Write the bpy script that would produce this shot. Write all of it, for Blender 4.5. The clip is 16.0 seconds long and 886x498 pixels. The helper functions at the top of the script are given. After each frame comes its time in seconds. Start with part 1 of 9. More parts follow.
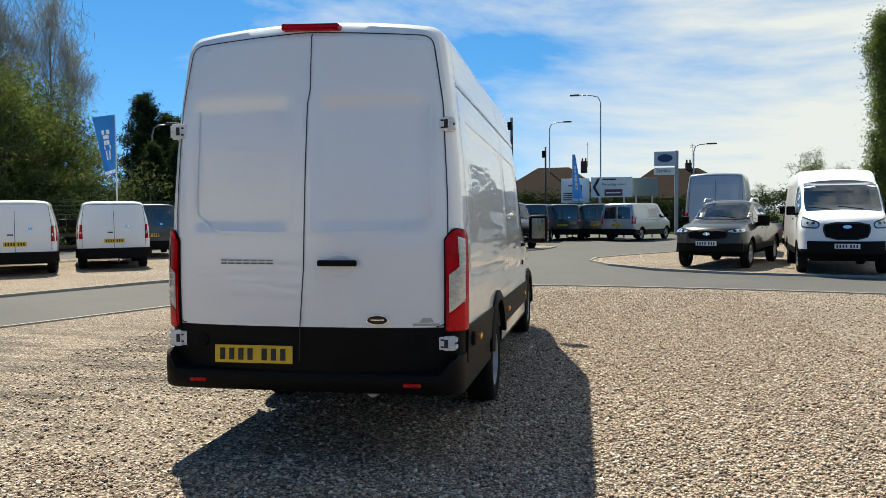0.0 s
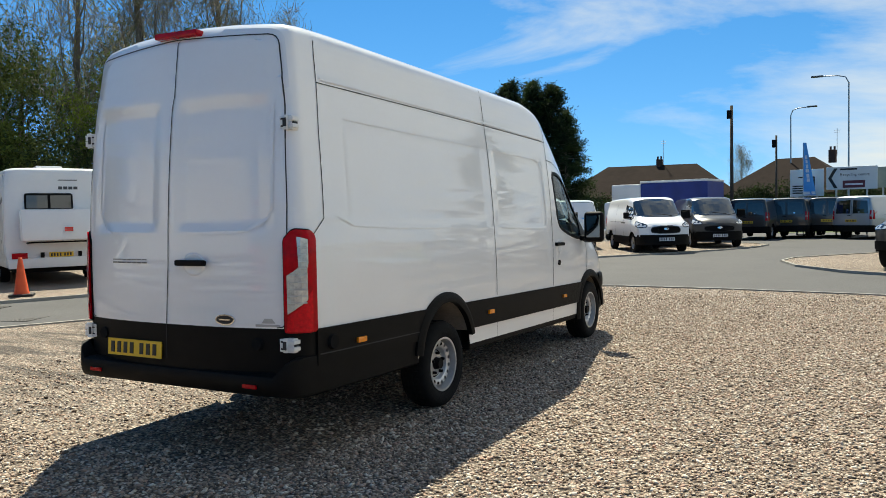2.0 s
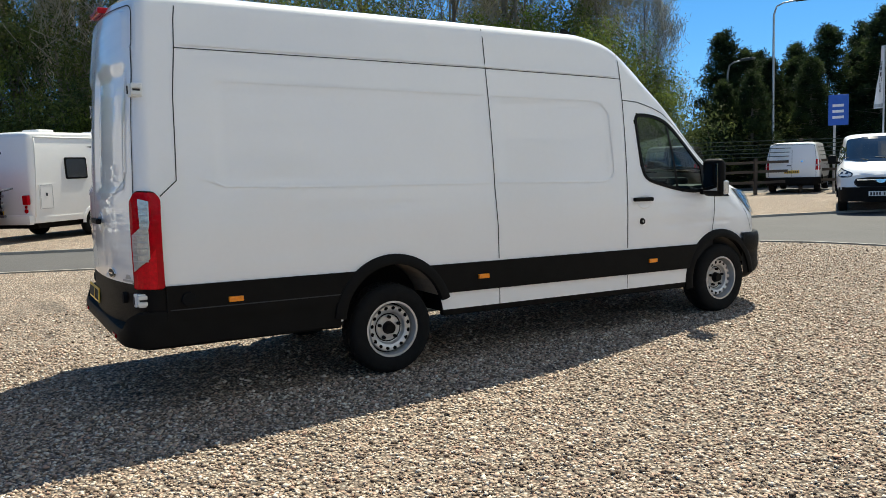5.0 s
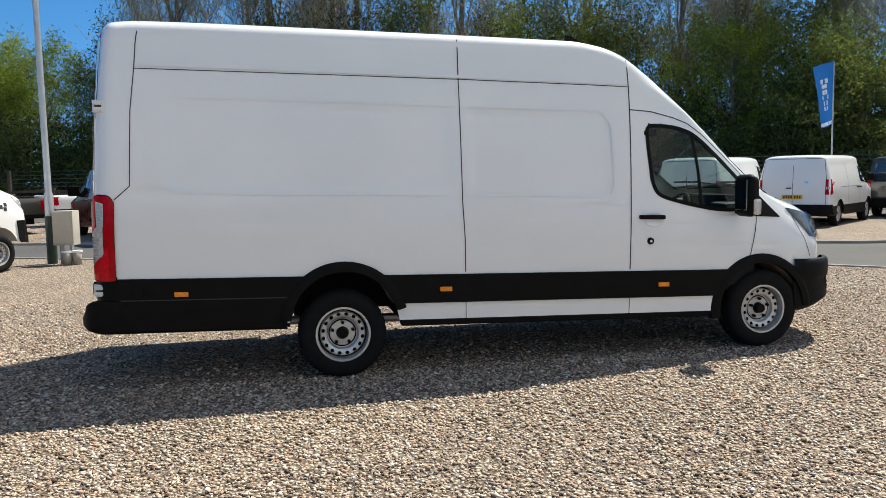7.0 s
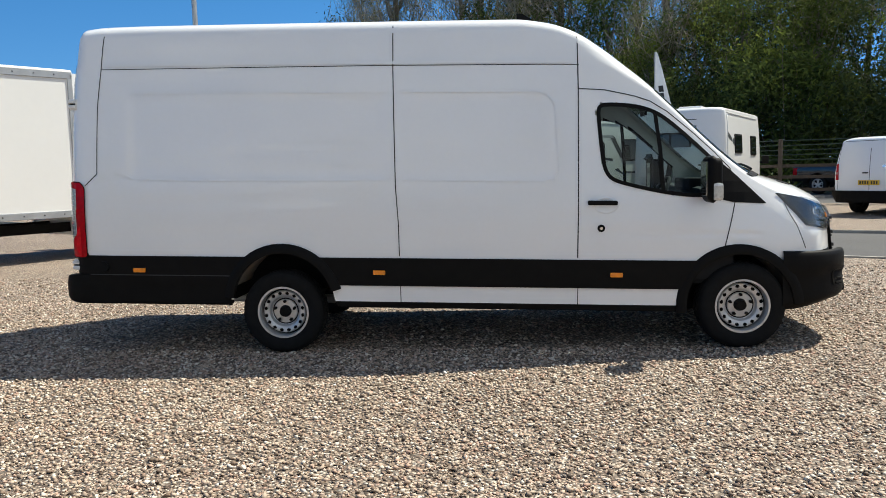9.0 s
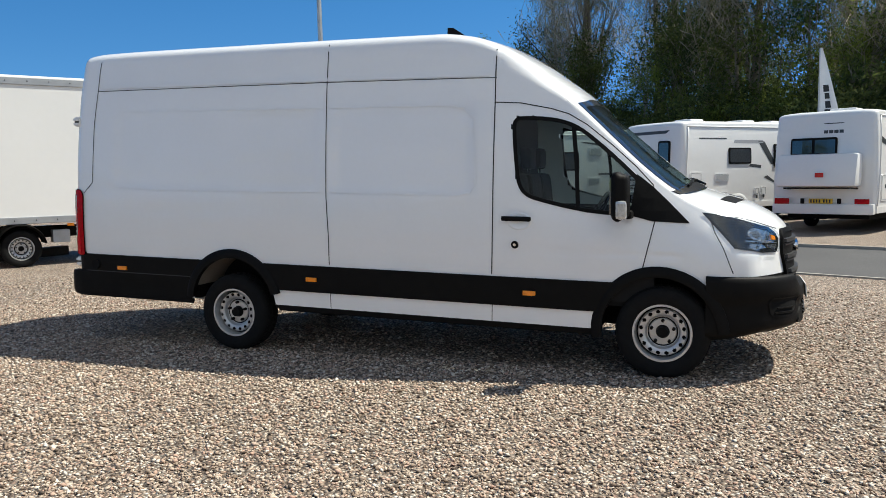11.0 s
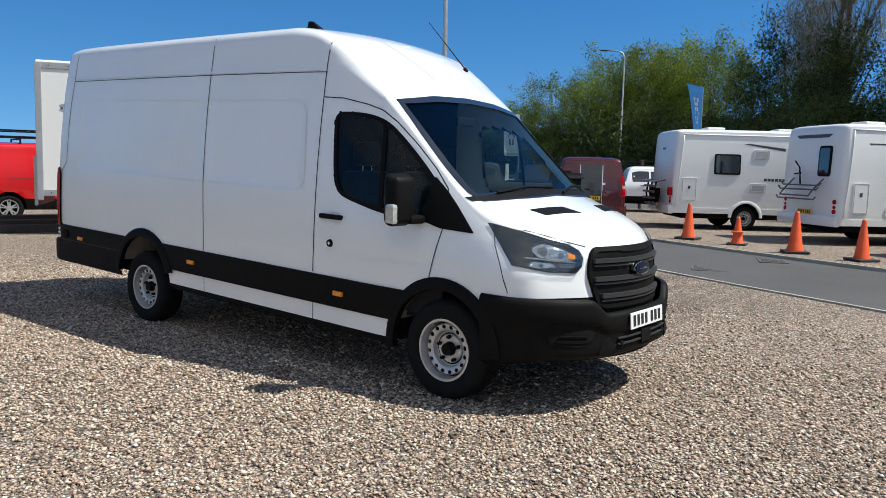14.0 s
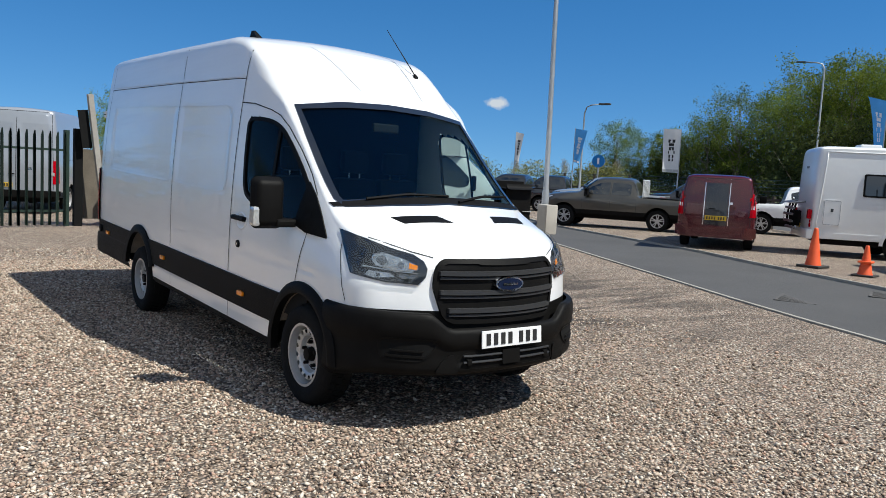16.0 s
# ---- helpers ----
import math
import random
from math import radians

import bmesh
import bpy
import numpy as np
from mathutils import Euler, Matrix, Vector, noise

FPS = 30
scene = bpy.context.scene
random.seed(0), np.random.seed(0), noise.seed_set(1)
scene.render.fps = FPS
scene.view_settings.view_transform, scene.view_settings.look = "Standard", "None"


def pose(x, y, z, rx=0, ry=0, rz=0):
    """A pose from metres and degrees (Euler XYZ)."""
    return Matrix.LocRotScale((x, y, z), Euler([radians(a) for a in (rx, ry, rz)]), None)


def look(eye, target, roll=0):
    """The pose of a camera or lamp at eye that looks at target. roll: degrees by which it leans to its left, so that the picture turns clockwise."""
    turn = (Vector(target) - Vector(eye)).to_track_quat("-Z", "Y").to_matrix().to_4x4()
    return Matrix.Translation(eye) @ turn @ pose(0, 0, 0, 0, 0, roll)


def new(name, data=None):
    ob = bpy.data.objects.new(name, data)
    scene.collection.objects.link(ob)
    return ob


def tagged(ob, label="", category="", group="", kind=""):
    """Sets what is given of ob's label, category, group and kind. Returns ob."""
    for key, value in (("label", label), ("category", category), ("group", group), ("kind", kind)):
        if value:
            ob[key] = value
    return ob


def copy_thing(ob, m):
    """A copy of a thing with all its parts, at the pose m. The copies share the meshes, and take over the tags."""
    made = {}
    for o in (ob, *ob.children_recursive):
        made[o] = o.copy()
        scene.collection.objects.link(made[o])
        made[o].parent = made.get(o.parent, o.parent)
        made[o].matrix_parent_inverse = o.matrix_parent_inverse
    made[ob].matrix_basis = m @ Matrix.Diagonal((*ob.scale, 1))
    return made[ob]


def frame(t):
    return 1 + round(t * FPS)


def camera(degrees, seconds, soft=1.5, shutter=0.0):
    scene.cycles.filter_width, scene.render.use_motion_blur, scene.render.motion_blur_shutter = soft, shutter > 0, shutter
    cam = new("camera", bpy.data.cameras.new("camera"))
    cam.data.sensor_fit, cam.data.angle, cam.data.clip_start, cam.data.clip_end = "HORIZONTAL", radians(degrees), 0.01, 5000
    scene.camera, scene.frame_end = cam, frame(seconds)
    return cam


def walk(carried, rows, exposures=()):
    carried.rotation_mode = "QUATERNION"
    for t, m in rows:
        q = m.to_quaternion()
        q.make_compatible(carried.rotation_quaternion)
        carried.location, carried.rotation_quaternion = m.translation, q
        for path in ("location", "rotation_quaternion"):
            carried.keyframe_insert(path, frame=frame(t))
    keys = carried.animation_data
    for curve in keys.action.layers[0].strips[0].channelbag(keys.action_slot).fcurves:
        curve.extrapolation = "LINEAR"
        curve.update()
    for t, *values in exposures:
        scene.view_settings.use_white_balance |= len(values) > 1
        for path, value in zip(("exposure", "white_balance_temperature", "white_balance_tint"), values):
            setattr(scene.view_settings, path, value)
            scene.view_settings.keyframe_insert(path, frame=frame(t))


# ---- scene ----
cam = camera(59.3, 16.0, soft=0.5)
PATH = [
    (0, (1.77, -4.577, 1.582), (1.408, -2.612, 1.489), -0.5),
    (0.5, (2.368, -4.374, 1.567), (1.842, -2.447, 1.48), -0.9),
    (1, (2.952, -4.183, 1.563), (2.272, -2.305, 1.475), -1.1),
    (1.5, (3.477, -3.838, 1.548), (2.652, -2.018, 1.458), -1.0),
    (2, (4.026, -3.534, 1.552), (3.064, -1.783, 1.463), -1.2),
    (2.5, (4.428, -3.113, 1.562), (3.32, -1.451, 1.467), -1.6),
    (3, (4.834, -2.666, 1.533), (3.584, -1.108, 1.423), -2.4),
    (3.5, (5.169, -2.21, 1.545), (3.784, -0.774, 1.404), -2.5),
    (4, (5.563, -1.741, 1.554), (4.063, -0.431, 1.372), -2.6),
    (4.2, (5.715, -1.55, 1.553), (4.171, -0.292, 1.362), -2.7),
    (6.3, (6.903, 0.592, 1.603), (5.018, 1.228, 1.4), -0.9),
    (6.5, (6.969, 0.794, 1.6), (5.066, 1.378, 1.404), -1.0),
    (7, (7.105, 1.372, 1.567), (5.162, 1.811, 1.384), -1.0),
    (7.5, (7.227, 1.942, 1.52), (5.257, 2.241, 1.352), -1.2),
    (8, (7.313, 2.507, 1.535), (5.326, 2.658, 1.359), -1.2),
    (8.5, (7.309, 3.122, 1.517), (5.317, 3.128, 1.337), -1.3),
    (8.7, (7.345, 3.389, 1.507), (5.355, 3.332, 1.314), -1.4),
    (10.8, (6.923, 5.896, 1.522), (5.04, 5.244, 1.341), -1.4),
    (11, (6.924, 6.102, 1.546), (5.052, 5.424, 1.358), -1.1),
    (11.5, (6.812, 6.608, 1.584), (4.97, 5.851, 1.399), -0.8),
    (12, (6.554, 7.154, 1.585), (4.752, 6.306, 1.402), -0.5),
    (12.5, (6.266, 7.657, 1.566), (4.51, 6.717, 1.388), -0.2),
    (13, (5.881, 8.038, 1.564), (4.183, 6.998, 1.375), 0.2),
    (13.5, (5.54, 8.512, 1.584), (3.908, 7.373, 1.383), 0.9),
    (14, (5.145, 8.919, 1.594), (3.584, 7.686, 1.386), 1.6),
    (14.5, (4.719, 9.325, 1.608), (3.23, 8.006, 1.402), 2.0),
    (15, (4.334, 9.691, 1.627), (2.928, 8.282, 1.428), 2.2),
    (15.5, (3.877, 10.053, 1.62), (2.567, 8.555, 1.425), 2.6),
    (16, (3.46, 10.401, 1.63), (2.25, 8.82, 1.438), 3.1),
]
walk(cam, [(t, look(eye, target, roll)) for t, eye, target, roll in PATH],
     [(0.0, 0.90, 6900, 1), (2.5, 0.91, 6850, 1), (7.0, 0.90, 6600, 4), (11.0, 0.72, 6350, 5), (12.5, 0.65, 6200, 5), (15.5, 0.52, 6050, 6), (16.0, 0.50, 6050, 6)])

# ---- sun and sky ----
SUN = Vector((-0.35, 0.55, 1.0)).normalized()
world = bpy.data.worlds.new("daylight")
scene.world = world
world.use_nodes = True
wn, wl = world.node_tree.nodes, world.node_tree.links
wn.clear()
w_out = wn.new("ShaderNodeOutputWorld")
w_bg = wn.new("ShaderNodeBackground")
w_sky = wn.new("ShaderNodeTexSky")
w_sky.sky_type = "NISHITA"
w_sky.sun_disc = False
w_sky.sun_elevation = math.asin(SUN.z)
w_sky.sun_rotation = math.atan2(SUN.x, SUN.y)
w_sky.air_density, w_sky.dust_density, w_sky.ozone_density = 1.0, 0.05, 3.5
w_sky.altitude = 1200.0
w_co = wn.new("ShaderNodeTexCoord")
w_map = wn.new("ShaderNodeMapping")
w_map.inputs["Scale"].default_value = (1.0, 1.5, 4.6)
w_map.inputs["Rotation"].default_value = (0.0, 0.12, 0.5)
w_n = wn.new("ShaderNodeTexNoise")
w_n.inputs["Scale"].default_value = 1.7
w_n.inputs["Detail"].default_value = 9.0
w_n.inputs["Roughness"].default_value = 0.58
w_n.inputs["Distortion"].default_value = 0.5
w_r = wn.new("ShaderNodeMapRange")
w_r.inputs["From Min"].default_value, w_r.inputs["From Max"].default_value = 0.53, 0.78
# thin cloud thickens towards the north-east and thins out to clear blue in the south-west
w_side = wn.new("ShaderNodeMapRange")
w_side.inputs["From Min"].default_value, w_side.inputs["From Max"].default_value = -0.2, 0.85
w_side.inputs["To Min"].default_value, w_side.inputs["To Max"].default_value = -0.2, 0.24
w_dot = wn.new("ShaderNodeVectorMath")
w_dot.operation = "DOT_PRODUCT"
w_dot.inputs[1].default_value = (0.74, 0.57, 0.36)
w_mul = wn.new("ShaderNodeMath")
w_mul.operation = "ADD"
w_mix = wn.new("ShaderNodeMix")
w_mix.data_type = "RGBA"
w_mix.inputs["B"].default_value = (5.6, 5.75, 6.0, 1)
wl.new(w_co.outputs["Generated"], w_map.inputs["Vector"])
wl.new(w_map.outputs["Vector"], w_n.inputs["Vector"])
wl.new(w_co.outputs["Generated"], w_dot.inputs[0])
wl.new(w_dot.outputs["Value"], w_side.inputs["Value"])
wl.new(w_n.outputs["Fac"], w_mul.inputs[0])
wl.new(w_side.outputs["Result"], w_mul.inputs[1])
wl.new(w_mul.outputs["Value"], w_r.inputs["Value"])
# clear air down to the skyline
w_lift, w_unit = wn.new("ShaderNodeVectorMath"), wn.new("ShaderNodeVectorMath")
w_lift.operation, w_unit.operation = "MULTIPLY_ADD", "NORMALIZE"
w_lift.inputs[1].default_value, w_lift.inputs[2].default_value = (1.0, 1.0, 0.88), (0.0, 0.0, 0.11)
wl.new(w_co.outputs["Generated"], w_lift.inputs[0])
wl.new(w_lift.outputs["Vector"], w_unit.inputs[0])
wl.new(w_unit.outputs["Vector"], w_sky.inputs["Vector"])
# one small fair-weather cloud low in the south-west
w_off, w_len = wn.new("ShaderNodeVectorMath"), wn.new("ShaderNodeVectorMath")
w_off.operation, w_len.operation = "MULTIPLY_ADD", "LENGTH"
w_off.inputs[1].default_value, w_off.inputs[2].default_value = (1.0, 1.0, 2.1), (0.6505, 0.7539, -0.1935)
w_puff, w_fray = wn.new("ShaderNodeTexNoise"), wn.new("ShaderNodeMath")
w_puff.inputs["Scale"].default_value, w_puff.inputs["Detail"].default_value = 70.0, 4.0
w_fray.operation = "MULTIPLY_ADD"
w_fray.inputs[1].default_value = 0.022
w_edge, w_max = wn.new("ShaderNodeMapRange"), wn.new("ShaderNodeMath")
w_edge.inputs["From Min"].default_value, w_edge.inputs["From Max"].default_value = 0.027, 0.018
w_max.operation = "MAXIMUM"
wl.new(w_co.outputs["Generated"], w_off.inputs[0])
wl.new(w_off.outputs["Vector"], w_len.inputs[0])
wl.new(w_co.outputs["Generated"], w_puff.inputs["Vector"])
wl.new(w_puff.outputs["Fac"], w_fray.inputs[0])
wl.new(w_len.outputs["Value"], w_fray.inputs[2])
wl.new(w_fray.outputs["Value"], w_edge.inputs["Value"])
wl.new(w_r.outputs["Result"], w_max.inputs[0])
wl.new(w_edge.outputs["Result"], w_max.inputs[1])
wl.new(w_max.outputs["Value"], w_mix.inputs["Factor"])
w_hue = wn.new("ShaderNodeHueSaturation")
w_hue.inputs["Saturation"].default_value = 1.3
wl.new(w_sky.outputs["Color"], w_hue.inputs["Color"])
wl.new(w_hue.outputs["Color"], w_mix.inputs["A"])
wl.new(w_mix.outputs["Result"], w_bg.inputs["Color"])
w_bg.inputs["Strength"].default_value = 0.08
wl.new(w_bg.outputs["Background"], w_out.inputs["Surface"])
sun_data = bpy.data.lights.new("sun", "SUN")
sun_data.energy, sun_data.angle, sun_data.color = 4.5, radians(0.53), (1.0, 0.93, 0.82)
sun = new("sun", sun_data)
sun.matrix_world = look(SUN * 60, (0, 0, 0))

# ---- materials ----
def surf(name, colour, rough=0.5, metal=0.0, vary=0.12, scale=6.0, bump=0.0, bscale=80.0, coat=0.0, stain=0.0, island=0.0, spec=0.5):
    """A surface with grain at two scales, optional stains, bump and a shift of tone from piece to piece."""
    m = bpy.data.materials.new(name)
    m.use_nodes = True
    n, l = m.node_tree.nodes, m.node_tree.links
    b = n["Principled BSDF"]
    b.inputs["Roughness"].default_value, b.inputs["Metallic"].default_value = rough, metal
    b.inputs["Coat Weight"].default_value, b.inputs["Coat Roughness"].default_value = coat, 0.04
    b.inputs["Specular IOR Level"].default_value = spec
    co = n.new("ShaderNodeTexCoord")
    big, small = n.new("ShaderNodeTexNoise"), n.new("ShaderNodeTexNoise")
    big.inputs["Scale"].default_value, big.inputs["Detail"].default_value = scale, 5
    small.inputs["Scale"].default_value, small.inputs["Detail"].default_value = scale * 14, 3
    l.new(co.outputs["Object"], big.inputs["Vector"])
    l.new(co.outputs["Object"], small.inputs["Vector"])
    add = n.new("ShaderNodeMath")
    add.operation = "MULTIPLY_ADD"
    add.inputs[1].default_value = 0.5
    l.new(small.outputs["Fac"], add.inputs[0])
    l.new(big.outputs["Fac"], add.inputs[2])
    rng = n.new("ShaderNodeMapRange")
    rng.inputs["From Min"].default_value, rng.inputs["From Max"].default_value = 0.45, 1.05
    rng.inputs["To Min"].default_value, rng.inputs["To Max"].default_value = 1 - vary, 1 + vary
    l.new(add.outputs["Value"], rng.inputs["Value"])
    value = rng.outputs["Result"]
    if island:
        geo = n.new("ShaderNodeNewGeometry")
        isl = n.new("ShaderNodeMapRange")
        isl.inputs["To Min"].default_value, isl.inputs["To Max"].default_value = 1 - island, 1 + island
        l.new(geo.outputs["Random Per Island"], isl.inputs["Value"])
        mul = n.new("ShaderNodeMath")
        mul.operation = "MULTIPLY"
        l.new(isl.outputs["Result"], mul.inputs[0])
        l.new(value, mul.inputs[1])
        value = mul.outputs["Value"]
    scl = n.new("ShaderNodeVectorMath")
    scl.operation = "SCALE"
    scl.inputs[0].default_value = colour[:3]
    l.new(value, scl.inputs["Scale"])
    colour_out = scl.outputs["Vector"]
    if stain:
        st = n.new("ShaderNodeTexNoise")
        st.inputs["Scale"].default_value, st.inputs["Detail"].default_value = scale * 0.35, 7
        l.new(co.outputs["Object"], st.inputs["Vector"])
        sr = n.new("ShaderNodeMapRange")
        sr.inputs["From Min"].default_value, sr.inputs["From Max"].default_value = 0.52, 0.7
        sr.inputs["To Max"].default_value = stain
        l.new(st.outputs["Fac"], sr.inputs["Value"])
        mx = n.new("ShaderNodeMix")
        mx.data_type = "RGBA"
        mx.inputs["B"].default_value = (*[c * 0.45 for c in colour[:3]], 1)
        l.new(sr.outputs["Result"], mx.inputs["Factor"])
        l.new(colour_out, mx.inputs["A"])
        colour_out = mx.outputs["Result"]
    l.new(colour_out, b.inputs["Base Color"])
    if bump:
        bn, bp = n.new("ShaderNodeTexNoise"), n.new("ShaderNodeBump")
        bn.inputs["Scale"].default_value, bn.inputs["Detail"].default_value = bscale, 4
        bp.inputs["Strength"].default_value, bp.inputs["Distance"].default_value = bump, 0.01
        l.new(co.outputs["Object"], bn.inputs["Vector"])
        l.new(bn.outputs["Fac"], bp.inputs["Height"])
        l.new(bp.outputs["Normal"], b.inputs["Normal"])
    return m


def glass(name, tint=(0.55, 0.62, 0.60), floor_=0.028):
    """A thin clear pane: it lets light straight through, tinted, and gains gloss towards grazing angles."""
    m = bpy.data.materials.new(name)
    m.use_nodes = True
    n, l = m.node_tree.nodes, m.node_tree.links
    n.remove(n["Principled BSDF"])
    clear, gloss, mix = n.new("ShaderNodeBsdfTransparent"), n.new("ShaderNodeBsdfGlossy"), n.new("ShaderNodeMixShader")
    clear.inputs["Color"].default_value = (*tint, 1)
    gloss.inputs["Roughness"].default_value = 0.01
    lw, pw, rg = n.new("ShaderNodeLayerWeight"), n.new("ShaderNodeMath"), n.new("ShaderNodeMapRange")
    lw.inputs["Blend"].default_value = 0.5
    pw.operation, pw.inputs[1].default_value = "POWER", 5.0
    rg.inputs["To Min"].default_value, rg.inputs["To Max"].default_value = floor_, 0.65
    l.new(lw.outputs["Facing"], pw.inputs[0])
    l.new(pw.outputs["Value"], rg.inputs["Value"])
    l.new(rg.outputs["Result"], mix.inputs["Fac"])
    l.new(clear.outputs["BSDF"], mix.inputs[1])
    l.new(gloss.outputs["BSDF"], mix.inputs[2])
    l.new(mix.outputs["Shader"], n["Material Output"].inputs["Surface"])
    return m


WHITE = surf("white_paint", (0.87, 0.87, 0.865), 0.28, vary=0.015, scale=2, coat=0.7, spec=0.5)


def wavy(m, strength):
    """Gives sheet metal the faint long ripples that show in its reflections."""
    n, l = m.node_tree.nodes, m.node_tree.links
    co, mp, nz, bp = n.new("ShaderNodeTexCoord"), n.new("ShaderNodeMapping"), n.new("ShaderNodeTexNoise"), n.new("ShaderNodeBump")
    mp.inputs["Scale"].default_value = (0.5, 0.35, 4.0)
    nz.inputs["Scale"].default_value, nz.inputs["Detail"].default_value = 1.6, 2.0
    bp.inputs["Strength"].default_value, bp.inputs["Distance"].default_value = strength, 0.05
    l.new(co.outputs["Object"], mp.inputs["Vector"])
    l.new(mp.outputs["Vector"], nz.inputs["Vector"])
    l.new(nz.outputs["Fac"], bp.inputs["Height"])
    b = n["Principled BSDF"]
    l.new(bp.outputs["Normal"], b.inputs["Coat Normal"])
    return m


PANEL_WHITE = wavy(surf("white_panel_paint", (0.87, 0.87, 0.865), 0.3, vary=0.015, scale=2, coat=1.0, spec=0.4), 0.32)
PANEL_WHITE.node_tree.nodes["Principled BSDF"].inputs["Coat IOR"].default_value = 1.6
WHITE_DULL = surf("white_panel", (0.76, 0.76, 0.74), 0.35, vary=0.04, scale=1.5, coat=0.2)
BLACK_PLASTIC = surf("black_plastic", (0.0062, 0.0058, 0.0054), 0.55, vary=0.25, scale=9, bump=0.15, bscale=300, spec=0.1)
SEAM = surf("shut_line", (0.03, 0.03, 0.032), 0.8)
RUBBER = surf("tyre_rubber", (0.009, 0.009, 0.009), 0.85, vary=0.25, scale=20, bump=0.3, bscale=150, spec=0.16)
STEEL = surf("silver_wheel", (0.54, 0.54, 0.54), 0.33, metal=0.5, vary=0.12, scale=12)
DARK = surf("underbody", (0.008, 0.008, 0.008), 0.95, spec=0.15)
TINT = surf("dark_window", (0.012, 0.015, 0.017), 0.03, vary=0.1, coat=1.0, spec=0.7)
RED_LENS = surf("red_lens", (0.40, 0.0, 0.006), 0.1, vary=0.35, scale=25, coat=0.0, spec=0.22)
BRAKE_LENS = surf("red_brake_lens", (0.62, 0.0, 0.01), 0.12, vary=0.3, scale=50, spec=0.25)
CLEAR_LENS = surf("clear_lens", (0.6, 0.6, 0.58), 0.12, metal=0.4, vary=0.3, scale=40, coat=1.0)
AMBER = surf("amber_lens", (0.92, 0.27, 0.008), 0.25, vary=0.2, scale=40, coat=0.3)
CHROME = surf("chrome", (0.75, 0.76, 0.78), 0.12, metal=1.0, vary=0.05)
GALV = surf("galvanised_steel", (0.42, 0.43, 0.44), 0.45, metal=0.6, vary=0.15, scale=5)
PLATE_Y = surf("yellow_plate", (0.72, 0.46, 0.02), 0.4, vary=0.05)
PLATE_W = surf("white_plate", (0.75, 0.75, 0.74), 0.4, vary=0.04)
INK = surf("black_ink", (0.015, 0.015, 0.015), 0.6)
LAMP_DARK = surf("lamp_housing", (0.02, 0.021, 0.023), 0.15, coat=1.0)


# ---- mesh tools ----
def part(name, bm, material, parent=None, label="", smooth=None):
    """Links a bmesh as one mesh object, under a thing or a part."""
    me = bpy.data.meshes.new(name)
    if smooth is not None:
        for f in bm.faces:
            f.smooth = True
        for e in bm.edges:
            e.smooth = len(e.link_faces) < 2 or e.calc_face_angle(0.0) < radians(smooth)
    bm.to_mesh(me)
    bm.free()
    for one in material if isinstance(material, (list, tuple)) else [material]:
        me.materials.append(one)
    ob = new(name, me)
    if parent:
        ob.parent = parent
    if label:
        ob["label"] = label
    return ob


def empty(name, m=None):
    ob = new(name)
    ob.empty_display_size = 0.3
    if m is not None:
        ob.matrix_basis = m
    return ob


def box(bm, x0, x1, y0, y1, z0, z1, bevel=0.0, m=None):
    made = bmesh.ops.create_cube(bm, size=1.0)["verts"]
    for v in made:
        v.co = Vector(((x0 + x1) / 2 + v.co.x * (x1 - x0), (y0 + y1) / 2 + v.co.y * (y1 - y0), (z0 + z1) / 2 + v.co.z * (z1 - z0)))
    if bevel:
        edges = list({e for v in made for e in v.link_edges})
        out = bmesh.ops.bevel(bm, geom=edges, offset=bevel, segments=2, affect="EDGES", profile=0.6)
        made = list({v for f in out["faces"] for v in f.verts} | {v for v in made if v.is_valid})
    if m is not None:
        for v in made:
            v.co = m @ v.co
    return bm


def boxes(*rows, bevel=0.0):
    bm = bmesh.new()
    for r in rows:
        box(bm, *r, bevel=bevel)
    return bm


def tube(bm, pts, radii, sides=8, cap=True):
    """A round bar along points, with a radius at each."""
    pts = [Vector(p) for p in pts]
    radii = radii if isinstance(radii, (list, tuple)) else [radii] * len(pts)
    rings, ref = [], Vector((0.3, 0.1, 1)).normalized()
    for i, p in enumerate(pts):
        d = (pts[min(i + 1, len(pts) - 1)] - pts[max(i - 1, 0)]).normalized()
        if abs(d.dot(ref)) > 0.95:
            ref = Vector((1, 0.2, 0)).normalized()
        a = d.cross(ref).normalized()
        b = d.cross(a)
        rings.append([bm.verts.new(p + radii[i] * (math.cos(2 * math.pi * k / sides) * a + math.sin(2 * math.pi * k / sides) * b)) for k in range(sides)])
    for r0, r1 in zip(rings, rings[1:]):
        for k in range(sides):
            bm.faces.new((r0[k], r0[(k + 1) % sides], r1[(k + 1) % sides], r1[k]))
    if cap:
        bm.faces.new(rings[0][::-1])
        bm.faces.new(rings[-1])
    return bm


def spin(profile, sides=32, axis="x"):
    """A turned shape: profile rows of (along, radius) round the x axis."""
    bm = bmesh.new()
    rings = []
    for a, r in profile:
        rings.append([bm.verts.new((a, r * math.cos(2 * math.pi * k / sides), r * math.sin(2 * math.pi * k / sides))) for k in range(sides)])
    for r0, r1 in zip(rings, rings[1:]):
        for k in range(sides):
            bm.faces.new((r0[k], r0[(k + 1) % sides], r1[(k + 1) % sides], r1[k]))
    bm.normal_update()
    return bm


